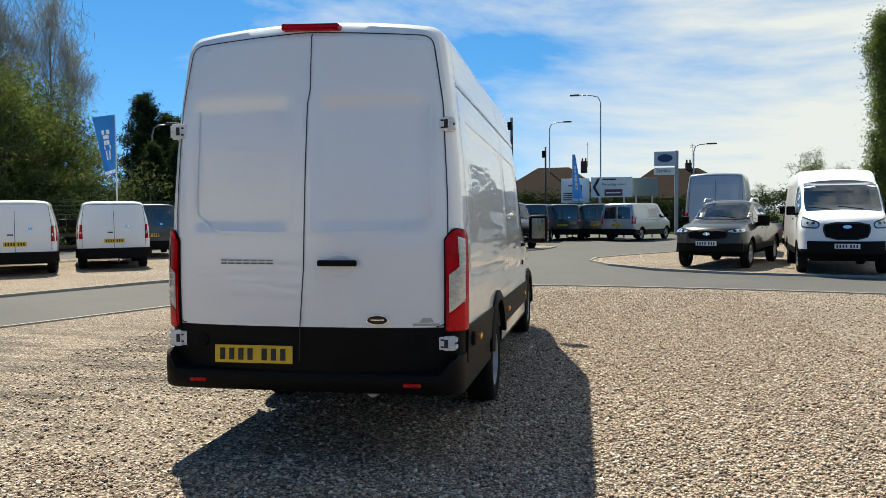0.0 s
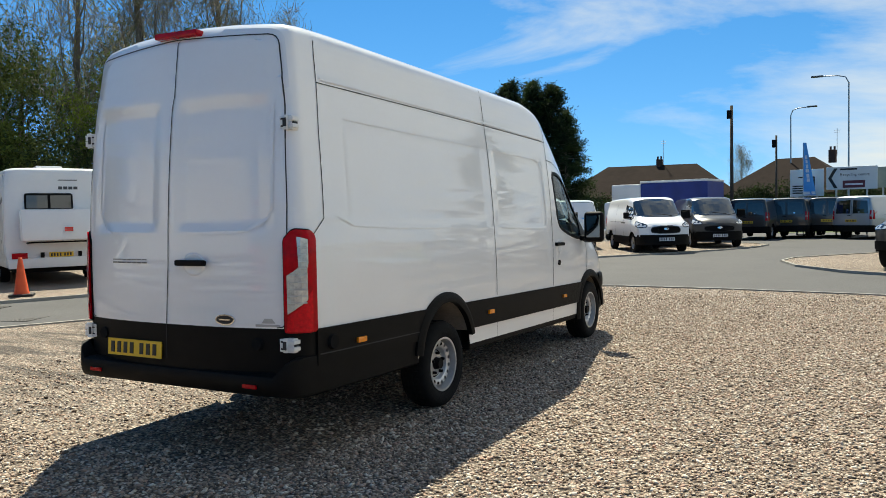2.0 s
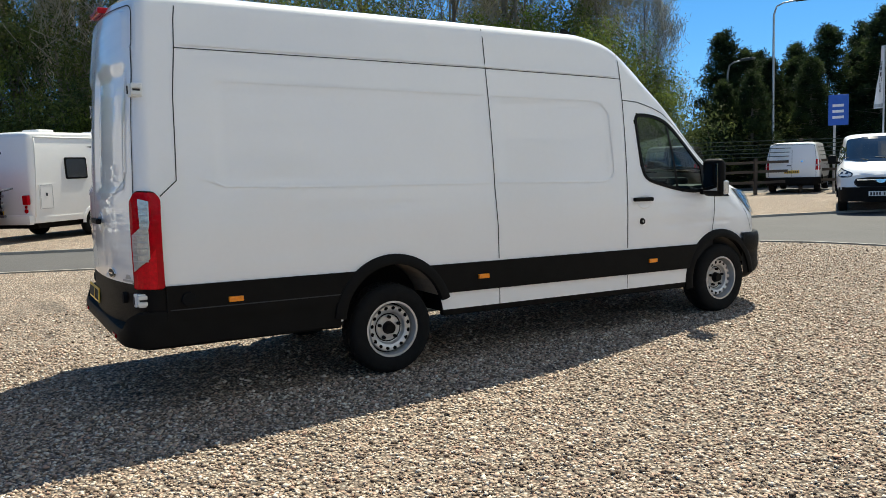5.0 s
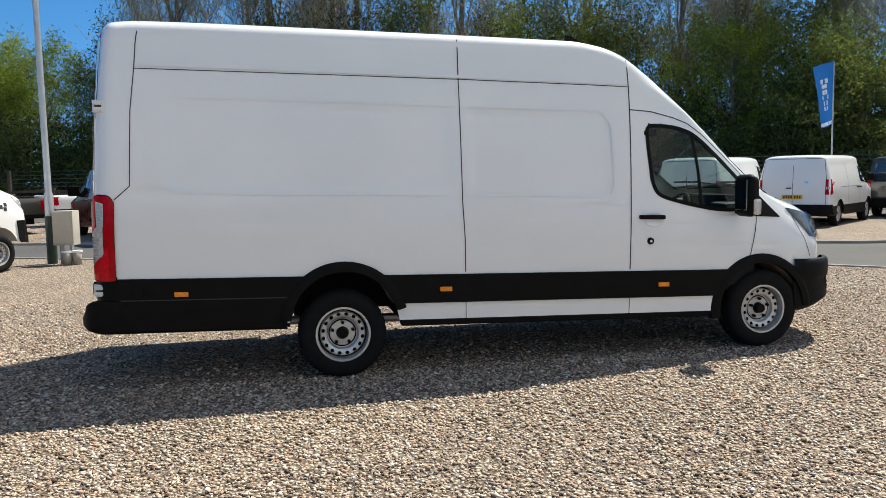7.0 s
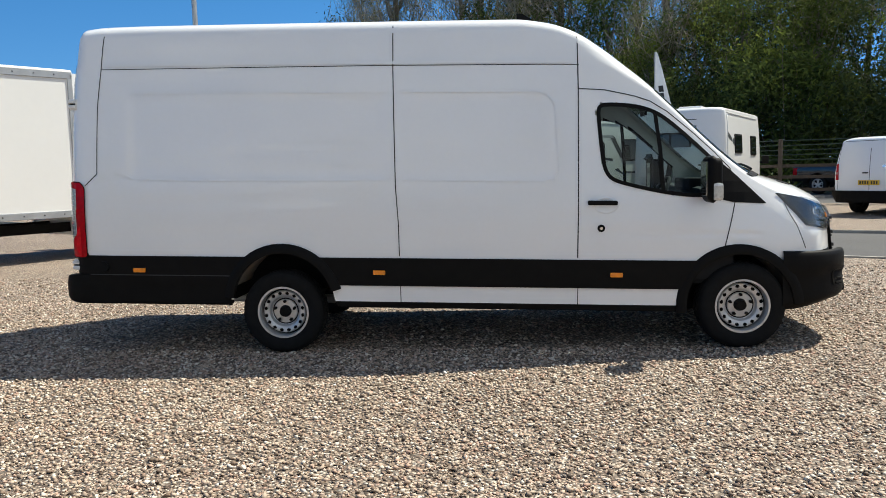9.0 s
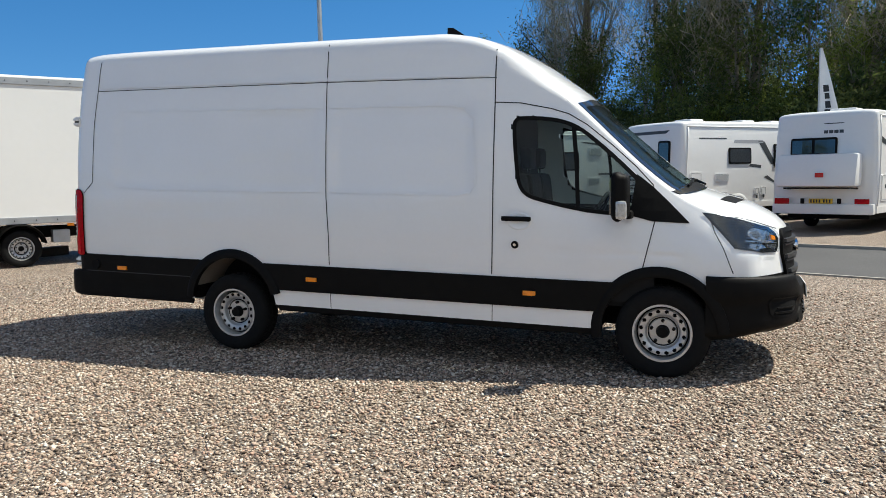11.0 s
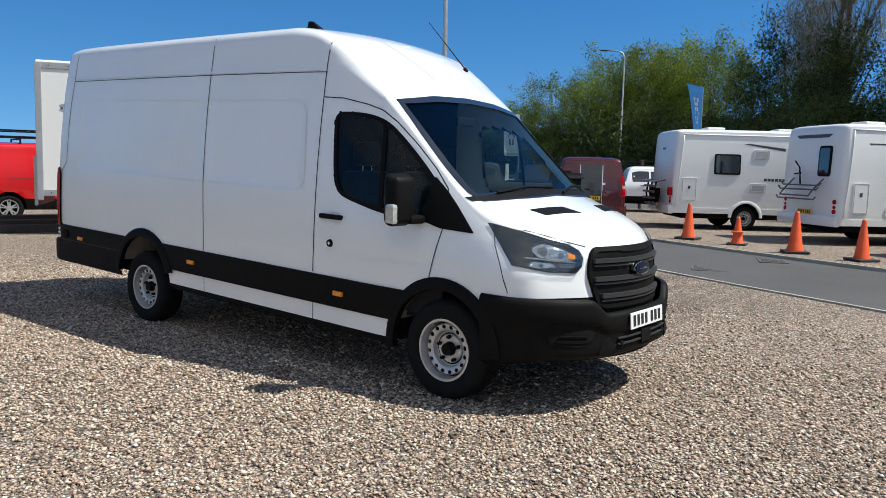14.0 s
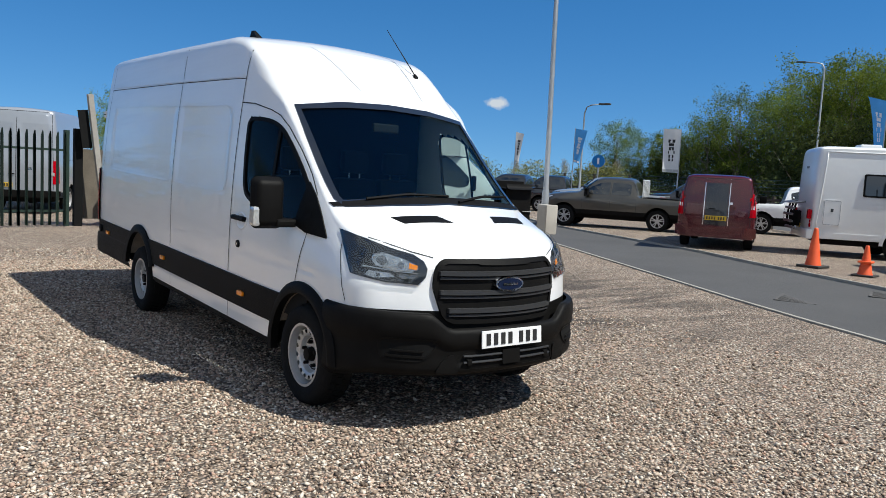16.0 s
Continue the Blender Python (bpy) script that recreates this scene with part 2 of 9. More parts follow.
def curve(rows):
    """A smooth function through rows of (at, value), flat beyond its ends."""
    xs, ys = [r[0] for r in rows], [r[1] for r in rows]
    n = len(xs)
    d = [(ys[i + 1] - ys[i]) / (xs[i + 1] - xs[i]) for i in range(n - 1)]
    m = [d[0]] + [0.0 if d[i - 1] * d[i] <= 0 else 2 * d[i - 1] * d[i] / (d[i - 1] + d[i]) for i in range(1, n - 1)] + [d[-1]]

    def at(x):
        if x <= xs[0]:
            return ys[0]
        if x >= xs[-1]:
            return ys[-1]
        i = max(k for k in range(n - 1) if xs[k] <= x)
        h = xs[i + 1] - xs[i]
        u = (x - xs[i]) / h
        return ys[i] * (1 + 2 * u) * (1 - u) ** 2 + h * m[i] * u * (1 - u) ** 2 + ys[i + 1] * u * u * (3 - 2 * u) - h * m[i + 1] * u * u * (1 - u)

    return at


def inside(poly, a, b):
    hit = False
    for (a0, b0), (a1, b1) in zip(poly, poly[1:] + poly[:1]):
        if (b0 > b) != (b1 > b) and a < (a1 - a0) * (b - b0) / (b1 - b0) + a0:
            hit = not hit
    return hit


def rounded(poly, r, steps=4):
    """A polygon with its corners rounded."""
    out, n = [], len(poly)
    for i in range(n):
        p, a, b = Vector(poly[i]), Vector(poly[i - 1]), Vector(poly[(i + 1) % n])
        da, db = a - p, b - p
        k = min(r, da.length * 0.45, db.length * 0.45)
        s, e = p + da.normalized() * k, p + db.normalized() * k
        for j in range(steps + 1):
            u = j / steps
            out.append(tuple((1 - u) ** 2 * s + 2 * u * (1 - u) * p + u * u * e))
    return out


CORNERS = {"fr": (1, 1), "fl": (-1, 1), "rr": (1, -1), "rl": (-1, -1)}
RAYS = {"fr": (0, 2, 1, 1), "fl": (0, 2, 1, 1), "rr": (0, 2, 1, -1), "rl": (0, 2, 1, -1), "x+": (1, 2, 0, 1), "x-": (1, 2, 0, -1), "y+": (0, 2, 1, 1), "y-": (0, 2, 1, -1), "z+": (0, 1, 2, 1)}


def lay(tree, a, b, axis, off):
    """The place on a shell's skin that (a, b) falls on when it is laid from that side, off metres proud."""
    i, j, k, sign = RAYS[axis]
    start = Vector((0, 0, 0))
    start[i], start[j], start[k] = a, b, 12.0 * sign
    way = Vector((0, 0, 0))
    way[k] = -sign
    if axis in CORNERS:
        s, n = CORNERS[axis]
        along = Vector((s, -n, 0)) / math.sqrt(2)
        start = along * a + Vector((0, 0, b)) + Vector((s, n, 0)) * 8
        way = Vector((-s, -n, 0)).normalized()
        p, normal, _, _ = tree.ray_cast(start, way)
        if p is None:
            p, normal, _, _ = tree.find_nearest(start + way * 11)
        return p + (normal if normal.dot(way) < 0 else -normal) * off
    p, normal, _, _ = tree.ray_cast(start, way)
    if p is None:
        start[k] = 1.0 * sign
        p, normal, _, _ = tree.find_nearest(start)
    if normal[k] * sign < 0:
        normal = -normal
    return p + normal * off


def skin(tree, poly, axis, off=0.004, step=0.1, skirt=0.012):
    """A panel cut to an outline that follows a shell's skin, with a turned-in rim."""
    bm = bmesh.new()
    i, j, k, sign = RAYS[axis]
    bm.faces.new([bm.verts.new((a, b, 0)) for a, b in poly])
    for n in (0, 1):
        lo, hi = min(p[n] for p in poly), max(p[n] for p in poly)
        count = int((hi - lo) / step)
        for c in range(1, count + 1):
            at = [0, 0, 0]
            at[n] = lo + (hi - lo) * c / (count + 1)
            no = [0, 0, 0]
            no[n] = 1
            bmesh.ops.bisect_plane(bm, geom=bm.verts[:] + bm.edges[:] + bm.faces[:], plane_co=at, plane_no=no)
    big = [f for f in bm.faces if len(f.verts) > 4]
    if big:
        bmesh.ops.triangulate(bm, faces=big)
    for v in bm.verts:
        v.co = lay(tree, v.co.x, v.co.y, axis, off)
    bm.normal_update()
    flip = sum(f.normal[k] * sign * f.calc_area() for f in bm.faces) < 0
    if flip:
        bmesh.ops.reverse_faces(bm, faces=bm.faces[:])
    if skirt:
        rim = [e for e in bm.edges if e.is_boundary]
        out = bmesh.ops.extrude_edge_only(bm, edges=rim)
        for v in out["geom"]:
            if isinstance(v, bmesh.types.BMVert):
                d = Vector((0, 0, 0))
                d[k] = -sign * skirt
                v.co += d
    bm.normal_update()
    return bm


def line(tree, pts, axis, width=0.008, off=0.003, step=0.08, bm=None):
    """A thin strip along a line laid on a shell's skin: a shut line or a crease."""
    bm = bm or bmesh.new()
    fine = []
    for (a0, b0), (a1, b1) in zip(pts, pts[1:]):
        n = max(1, int(math.hypot(a1 - a0, b1 - b0) / step))
        fine += [(a0 + (a1 - a0) * s / n, b0 + (b1 - b0) * s / n) for s in range(n)]
    fine.append(pts[-1])
    prev = None
    for s, (a, b) in enumerate(fine):
        a0, b0 = fine[max(s - 1, 0)]
        a1, b1 = fine[min(s + 1, len(fine) - 1)]
        d = math.hypot(a1 - a0, b1 - b0) or 1
        na, nb = -(b1 - b0) / d * width / 2, (a1 - a0) / d * width / 2
        pair = [bm.verts.new(lay(tree, a + na, b + nb, axis, off)), bm.verts.new(lay(tree, a - na, b - nb, axis, off))]
        if prev:
            bm.faces.new((prev[0], prev[1], pair[1], pair[0]))
        prev = pair
    return bm


# ---- vehicle shells ----
def roof_edge(u, xe, e, t):
    """The upper cross-section of a high roof: a nearly flat side that leans in, a tight round edge and a crowned top."""
    h = t - e
    a, c, b = Vector((xe - 0.036, e + 0.66 * h)), Vector((xe - 0.054, t - 0.045)), Vector((xe - 0.15, t - 0.038))
    if u < 0.3:
        return xe - 0.036 * u / 0.3, e + 0.66 * h * u / 0.3
    if u < 0.75:
        v = (u - 0.3) / 0.45
        return tuple((1 - v) ** 2 * a + 2 * v * (1 - v) * c + v * v * b)
    v = (u - 0.75) / 0.25
    x = b.x * (1 - v)
    return x, t - 0.038 * (x / b.x) ** 2


def shell(P):
    """A vehicle's skin as one closed sheet: rings from sill to roof along its length, a rear and a nose that bow in plan.
    P: rows of W (half width), E, XE (edge height and half width), T (roof line), N (roundness), B (lower edge), bow and lean."""
    W, E, XE, T = curve(P["W"]), curve(P["E"]), curve(P["XE"]), curve(P["T"])
    N, B, bow, lean = curve(P["N"]), curve(P["B"]), curve(P["bow"]), P.get("lean", 0.0)
    zb, fixed, nside, ntop, step = P.get("belt", 1.0), P.get("levels", []), P.get("nside", 14), P.get("ntop", 9), P.get("step", 0.12)
    y0, y1, rr = P["y0"], P["y1"], P.get("rear_r", 0.06)
    shoulder = curve(P["shoulder"]) if "shoulder" in P else None
    rear = P.get("rear", lambda x, z: 0.0)
    dent = P.get("dent", lambda y, z: 0.0)
    ys = [y0 + rr * (1 - math.cos(a * math.pi / 8)) for a in range(4)]
    ys += list(np.arange(y0 + rr, P["nose"], step)) + list(np.linspace(P["nose"], y1, P.get("nnose", 9)))
    bm = bmesh.new()
    rings = []
    for s, y in enumerate(ys):
        w, e, xe, t, n, b = W(y), E(y), XE(y), T(y), N(y), B(y)
        shrink = rr * (1 - math.sin(s * math.pi / 8)) if s < 4 else 0.0
        pts = []
        top = fixed[-1] if fixed else b
        zs = [b] + [max(z, b + 0.004 * (q + 1)) for q, z in enumerate(fixed)] + [top + (e - top) * (k + 1) / nside for k in range(nside)]
        for z in zs:
            up = max(0.0, (z - zb) / max(e - zb, 0.05))
            down = max(0.0, (zb - z) / zb)
            x = w - (w - xe) * min(up, 1.0) ** P.get("tumble", 1.8) - P.get("tuck", 0.05) * down**2
            pts.append((x - dent(y, z), z))
        sh = shoulder(y) if shoulder else 0.0
        for k in range(1, ntop + 1):
            th = math.pi / 2 * k / ntop
            px, pz = xe * max(math.cos(th), 0.0) ** (2 / n), e + (t - e) * math.sin(th) ** (2 / n)
            if sh:
                qx, qz = roof_edge(k / ntop, xe, e, t)
                px, pz = px + (qx - px) * sh, pz + (qz - pz) * sh
            pts.append((px, pz))
        pts[-1] = (0.0, t)
        ring = []
        for side in (1, -1):
            row = []
            for x, z in pts if side == 1 else pts[:-1]:
                zz = z - (shrink if z > e else shrink * 0.3 * (z - b) / max(e - b, 0.1))
                xx = max(x - shrink, 0.0) if x > 0 else 0.0
                yy = y - bow(y) * (xx / w) ** 2 - lean * (y - P["nose"]) / (y1 - P["nose"]) * max(z - 0.6, 0) * (y > P["nose"])
                yy += rear(xx, z) * max(0.0, 1 - (y - y0) / 0.9)
                row.append(bm.verts.new((side * xx, yy, zz)))
            ring.append(row)
        rings.append(ring[0] + ring[1][::-1])
    for r0, r1 in zip(rings, rings[1:]):
        for k in range(len(r0) - 1):
            bm.faces.new((r0[k], r0[k + 1], r1[k + 1], r1[k]))
    half = (len(rings[0]) - 1) // 2
    for ring, y, back in ((rings[0], ys[0], True), (rings[-1], ys[-1], False)):
        cols = P.get("cols", 10)
        rows = []
        for k in range(half):
            r, l = ring[k], ring[-1 - k]
            w = W(y)
            row = [r]
            for c in range(1, cols):
                x = r.co.x + (l.co.x - r.co.x) * c / cols
                z = r.co.z
                yy = y - bow(y) * (x / w) ** 2 + (rear(abs(x), z) if back else -lean * max(z - 0.6, 0))
                row.append(bm.verts.new((x, yy, z)))
            row.append(l)
            rows.append(row)
        for a, b in zip(rows, rows[1:]):
            for c in range(cols):
                quad = (a[c], a[c + 1], b[c + 1], b[c])
                bm.faces.new(quad if not back else quad[::-1])
        tip = ring[half]
        for c in range(cols):
            tri = (rows[-1][c], rows[-1][c + 1], tip)
            bm.faces.new(tri if not back else tri[::-1])
    bmesh.ops.remove_doubles(bm, verts=bm.verts[:], dist=0.0005)
    bmesh.ops.recalc_face_normals(bm, faces=bm.faces[:])
    return bm


def tree_of(bm):
    from mathutils import bvhtree
    return bvhtree.BVHTree.FromBMesh(bm)


def cut_arch(bm, y, z, r):
    """Opens a wheel arch in both sides of a shell."""
    gone = [f for f in bm.faces if all((v.co.y - y) ** 2 + (v.co.z - z) ** 2 < r * r and abs(v.co.x) > 0.55 for v in f.verts)]
    bmesh.ops.delete(bm, geom=gone, context="FACES")
    for v in bm.verts:
        d = math.hypot(v.co.y - y, v.co.z - z)
        if d < r and abs(v.co.x) > 0.55:
            k = r / max(d, 0.02)
            v.co.y, v.co.z = y + (v.co.y - y) * k, z + (v.co.z - z) * k


def arch_lip(y, z, r0, r1, x, thick, side, a0=-20, a1=200, n=28, tree=None):
    """A moulded lip round a wheel arch."""
    bm = bmesh.new()
    rings = []
    for k in range(n + 1):
        a = radians(a0 + (a1 - a0) * k / n)
        ring = []
        for r, out in ((r0, 0.0), (r0, thick), ((r0 + r1) / 2, thick * 1.15), (r1, thick * 0.7), (r1, 0.0)):
            ring.append(bm.verts.new((side * (x + out), y + r * math.cos(a), z + r * math.sin(a))))
        rings.append(ring)
    for p, q in zip(rings, rings[1:]):
        for k in range(4):
            bm.faces.new((p[k], p[k + 1], q[k + 1], q[k]))
    bmesh.ops.recalc_face_normals(bm, faces=bm.faces[:])
    return bm


# ---- ground ----
LOT_EDGE = [(-22.0, -25.5), (-17.6, -17.0), (-14.5, -10.7), (-12.4, -6.6), (-10.4, -2.7), (-8.3, 1.4), (-7.0, 3.9), (-6.2, 5.6), (-5.4, 7.5), (-4.8, 9.0), (-4.1, 10.3), (-3.2, 11.25), (-2.0, 11.85), (-0.4, 12.15), (1.6, 12.1), (4.2, 11.75), (7.2, 11.0), (12.0, 9.7), (20.0, 7.4), (32.0, 4.0)]
WEST_EDGE = [(-27.0, -28.0), (-19.5, -15.0), (-16.2, -8.9), (-14.6, -4.5), (-13.3, -1.0), (-12.2, 1.2), (-11.1, 3.6), (-10.1, 6.0), (-9.2, 8.4), (-7.9, 11.5), (-6.8, 13.4), (-5.9, 16.0), (-4.9, 18.3), (-3.5, 20.8), (-2.0, 23.0), (-0.6, 25.5), (0.3, 28.0), (0.5, 29.6), (-0.2, 30.8), (-2.0, 31.6), (-6.0, 33.0)]
EAST_EDGE = [(36.0, 9.0), (20.0, 11.8), (14.0, 13.1), (8.4, 14.2), (5.3, 15.1), (3.5, 16.2), (2.4, 17.8), (1.9, 19.6), (2.1, 21.0), (3.2, 22.6), (5.0, 24.8), (8.0, 28.5), (14.0, 36.0)]


def edge_distance(x, y):
    """How far a place lies beyond the lot's edge, on the road's side."""
    best, sign = 1e9, 1
    for (x0, y0), (x1, y1) in zip(LOT_EDGE, LOT_EDGE[1:]):
        dx, dy = x1 - x0, y1 - y0
        u = max(0.0, min(1.0, ((x - x0) * dx + (y - y0) * dy) / (dx * dx + dy * dy)))
        d = math.hypot(x - x0 - u * dx, y - y0 - u * dy)
        if d < best:
            best, sign = d, 1 if dx * (y - y0) - dy * (x - x0) > 0 else -1
    return best * sign


def rise(x, y):
    """The ground climbs a hand's width across the road."""
    u = max(0.0, min(1.0, edge_distance(x, y) / 5.0))
    return 0.085 * u * u * (3 - 2 * u)


def asphalt():
    m = surf("asphalt", (0.068, 0.066, 0.065), 0.85, vary=0.14, scale=0.8, bump=0.35, bscale=90, stain=0.35)
    return m


def gravel_material():
    m = bpy.data.materials.new("gravel_bed")
    m.use_nodes = True
    n, l = m.node_tree.nodes, m.node_tree.links
    b = n["Principled BSDF"]
    b.inputs["Roughness"].default_value = 0.85
    co = n.new("ShaderNodeTexCoord")
    vo = n.new("ShaderNodeTexVoronoi")
    vo.inputs["Scale"].default_value = 48
    vo.inputs["Randomness"].default_value = 1.0
    l.new(co.outputs["Object"], vo.inputs["Vector"])
    ramp = n.new("ShaderNodeValToRGB")
    sep = n.new("ShaderNodeSeparateColor")
    l.new(vo.outputs["Color"], sep.inputs["Color"])
    l.new(sep.outputs["Red"], ramp.inputs["Fac"])
    stone_ramp(ramp)
    big = n.new("ShaderNodeTexNoise")
    big.inputs["Scale"].default_value, big.inputs["Detail"].default_value = 0.45, 6
    l.new(co.outputs["Object"], big.inputs["Vector"])
    rng = n.new("ShaderNodeMapRange")
    rng.inputs["From Min"].default_value, rng.inputs["From Max"].default_value = 0.3, 0.7
    rng.inputs["To Min"].default_value, rng.inputs["To Max"].default_value = 0.82, 1.08
    l.new(big.outputs["Fac"], rng.inputs["Value"])
    # churned gravel where vehicles turn in: dark streaks paint in the shade of ruts
    near, ring_, streak, smap = n.new("ShaderNodeVectorMath"), n.new("ShaderNodeMapRange"), n.new("ShaderNodeTexNoise"), n.new("ShaderNodeMapping")
    near.operation = "DISTANCE"
    near.inputs[1].default_value = (-4.2, 2.6, 0.0)
    ring_.inputs["From Min"].default_value, ring_.inputs["From Max"].default_value = 4.2, 1.8
    smap.inputs["Scale"].default_value, smap.inputs["Rotation"].default_value = (0.55, 3.2, 1.0), (0.0, 0.0, -0.35)
    streak.inputs["Scale"].default_value, streak.inputs["Detail"].default_value = 1.1, 5
    l.new(co.outputs["Object"], near.inputs[0])
    l.new(near.outputs["Value"], ring_.inputs["Value"])
    l.new(co.outputs["Object"], smap.inputs["Vector"])
    l.new(smap.outputs["Vector"], streak.inputs["Vector"])
    cut_ = n.new("ShaderNodeMapRange")
    cut_.inputs["From Min"].default_value, cut_.inputs["From Max"].default_value = 0.40, 0.58
    cut_.inputs["To Min"].default_value, cut_.inputs["To Max"].default_value = 0.62, 0.0
    l.new(streak.outputs["Fac"], cut_.inputs["Value"])
    churn_shade = n.new("ShaderNodeMath")
    churn_shade.operation = "MULTIPLY"
    l.new(ring_.outputs["Result"], churn_shade.inputs[0])
    l.new(cut_.outputs["Result"], churn_shade.inputs[1])
    keep_ = n.new("ShaderNodeMath")
    keep_.operation = "SUBTRACT"
    keep_.inputs[0].default_value = 1.0
    l.new(churn_shade.outputs["Value"], keep_.inputs[1])
    big_ = n.new("ShaderNodeMath")
    big_.operation = "MULTIPLY"
    l.new(rng.outputs["Result"], big_.inputs[0])
    l.new(keep_.outputs["Value"], big_.inputs[1])
    # stone colour darkens towards the gaps, painting in the shade between stones
    gap_shade = n.new("ShaderNodeMapRange")
    gap_shade.inputs["From Min"].default_value, gap_shade.inputs["From Max"].default_value = 0.25, 0.62
    gap_shade.inputs["To Min"].default_value, gap_shade.inputs["To Max"].default_value = 1.0, 0.3
    l.new(vo.outputs["Distance"], gap_shade.inputs["Value"])
    mul = n.new("ShaderNodeMath")
    mul.operation = "MULTIPLY"
    l.new(big_.outputs["Value"], mul.inputs[0])
    l.new(gap_shade.outputs["Result"], mul.inputs[1])
    scl = n.new("ShaderNodeVectorMath")
    scl.operation = "SCALE"
    l.new(ramp.outputs["Color"], scl.inputs[0])
    l.new(mul.outputs["Value"], scl.inputs["Scale"])
    l.new(scl.outputs["Vector"], b.inputs["Base Color"])
    inv = n.new("ShaderNodeMath")
    inv.operation = "SUBTRACT"
    inv.inputs[0].default_value = 1.0
    l.new(vo.outputs["Distance"], inv.inputs[1])
    bp = n.new("ShaderNodeBump")
    bp.inputs["Strength"].default_value, bp.inputs["Distance"].default_value = 1.0, 0.02
    l.new(inv.outputs["Value"], bp.inputs["Height"])
    l.new(bp.outputs["Normal"], b.inputs["Normal"])
    return m


def stone_ramp(ramp):
    e = ramp.color_ramp.elements
    e[0].position, e[0].color = 0.0, (0.086, 0.062, 0.045, 1)
    e[1].position, e[1].color = 1.0, (0.800, 0.722, 0.602, 1)
    for pos, c in ((0.16, (0.232, 0.163, 0.112)), (0.36, (0.430, 0.331, 0.245)), (0.56, (0.568, 0.456, 0.344)), (0.74, (0.490, 0.310, 0.224)), (0.86, (0.688, 0.593, 0.477))):
        k = e.new(pos)
        k.color = (*c, 1)


GRAVEL = gravel_material()
ASPHALT = asphalt()
GRASS_EARTH = surf("rough_grass", (0.075, 0.10, 0.03), 0.95, vary=0.35, scale=0.5, bump=0.6, bscale=30, stain=0.4)
EDGING = surf("concrete_edging", (0.33, 0.31, 0.27), 0.9, vary=0.2, scale=3, bump=0.3, bscale=60, stain=0.4)


def sheet(name, poly, z, step, label, category, mat):
    """A ground sheet cut to an outline, following the rise of the land."""
    bm = bmesh.new()
    bm.faces.new([bm.verts.new((a, b, 0)) for a, b in poly])
    for n in (0, 1):
        lo, hi = min(p[n] for p in poly), max(p[n] for p in poly)
        c = math.ceil(lo / step) * step
        while c < hi:
            at, no = [0, 0, 0], [0, 0, 0]
            at[n], no[n] = c, 1
            bmesh.ops.bisect_plane(bm, geom=bm.verts[:] + bm.edges[:] + bm.faces[:], plane_co=at, plane_no=no)
            c += step
    bmesh.ops.triangulate(bm, faces=[f for f in bm.faces if len(f.verts) > 4])
    bmesh.ops.recalc_face_normals(bm, faces=bm.faces[:])
    if sum(f.normal.z for f in bm.faces) < 0:
        bmesh.ops.reverse_faces(bm, faces=bm.faces[:])
    for v in bm.verts:
        v.co.z = rise(v.co.x, v.co.y) + z
    ob = part(name, bm, mat)
    return tagged(ob, label, category, kind="structure")


bm = bmesh.new()
bmesh.ops.create_grid(bm, x_segments=2, y_segments=2, size=1500)
tagged(part("ground", bm, GRASS_EARTH), "rough green grass land round the lot", "ground", kind="structure").location.z = -0.06
sheet("road", [(-60, -60), (60, -60), (60, 46), (-12, 46), (-20, 33), (-30, 0), (-42, -20)], -0.03, 3.0, "smooth grey asphalt road and forecourt", "road", ASPHALT)
sheet("gravel_lot", LOT_EDGE + [(32, -45), (-22, -45)], 0.0, 2.0, "pale brown loose gravel parking area", "gravel", GRAVEL)
sheet("gravel_verge", WEST_EDGE + [(-10.0, 33.0), (-14.0, 25.0), (-17.5, 15.5), (-20.5, 8.0), (-24.0, 0.0), (-30.0, -14.0), (-36.0, -28.0)], 0.0, 2.0, "pale brown gravel parking strip beside the road", "gravel", GRAVEL)
sheet("gravel_island", EAST_EDGE + [(40, 36), (48, 20)], 0.0, 2.0, "pale brown gravel island with kerb", "gravel", GRAVEL)


def edging(name, pts, label):
    bm = bmesh.new()
    prev = None
    fine = []
    for (x0, y0), (x1, y1) in zip(pts, pts[1:]):
        n = max(1, int(math.hypot(x1 - x0, y1 - y0) / 0.9))
        fine += [(x0 + (x1 - x0) * s / n, y0 + (y1 - y0) * s / n) for s in range(n)]
    fine.append(pts[-1])
    for s, (x, y) in enumerate(fine):
        x0, y0 = fine[max(s - 1, 0)]
        x1, y1 = fine[min(s + 1, len(fine) - 1)]
        d = math.hypot(x1 - x0, y1 - y0)
        nx, ny = -(y1 - y0) / d, (x1 - x0) / d
        z = rise(x, y)
        ring = [bm.verts.new((x + nx * o, y + ny * o, z + h)) for o, h in ((-0.03, -0.05), (-0.03, 0.025), (0.03, 0.025), (0.03, -0.05))]
        if prev:
            for k in range(3):
                bm.faces.new((prev[k], prev[k + 1], ring[k + 1], ring[k]))
        prev = ring
    bmesh.ops.recalc_face_normals(bm, faces=bm.faces[:])
    tagged(part(name, bm, EDGING), label, "edging", kind="structure")


edging("edging_lot", LOT_EDGE, "thin pale edging board between gravel and asphalt")
edging("edging_verge", WEST_EDGE, "thin pale edging board between gravel and asphalt")
edging("edging_island", EAST_EDGE, "pale curved kerb round the gravel island")


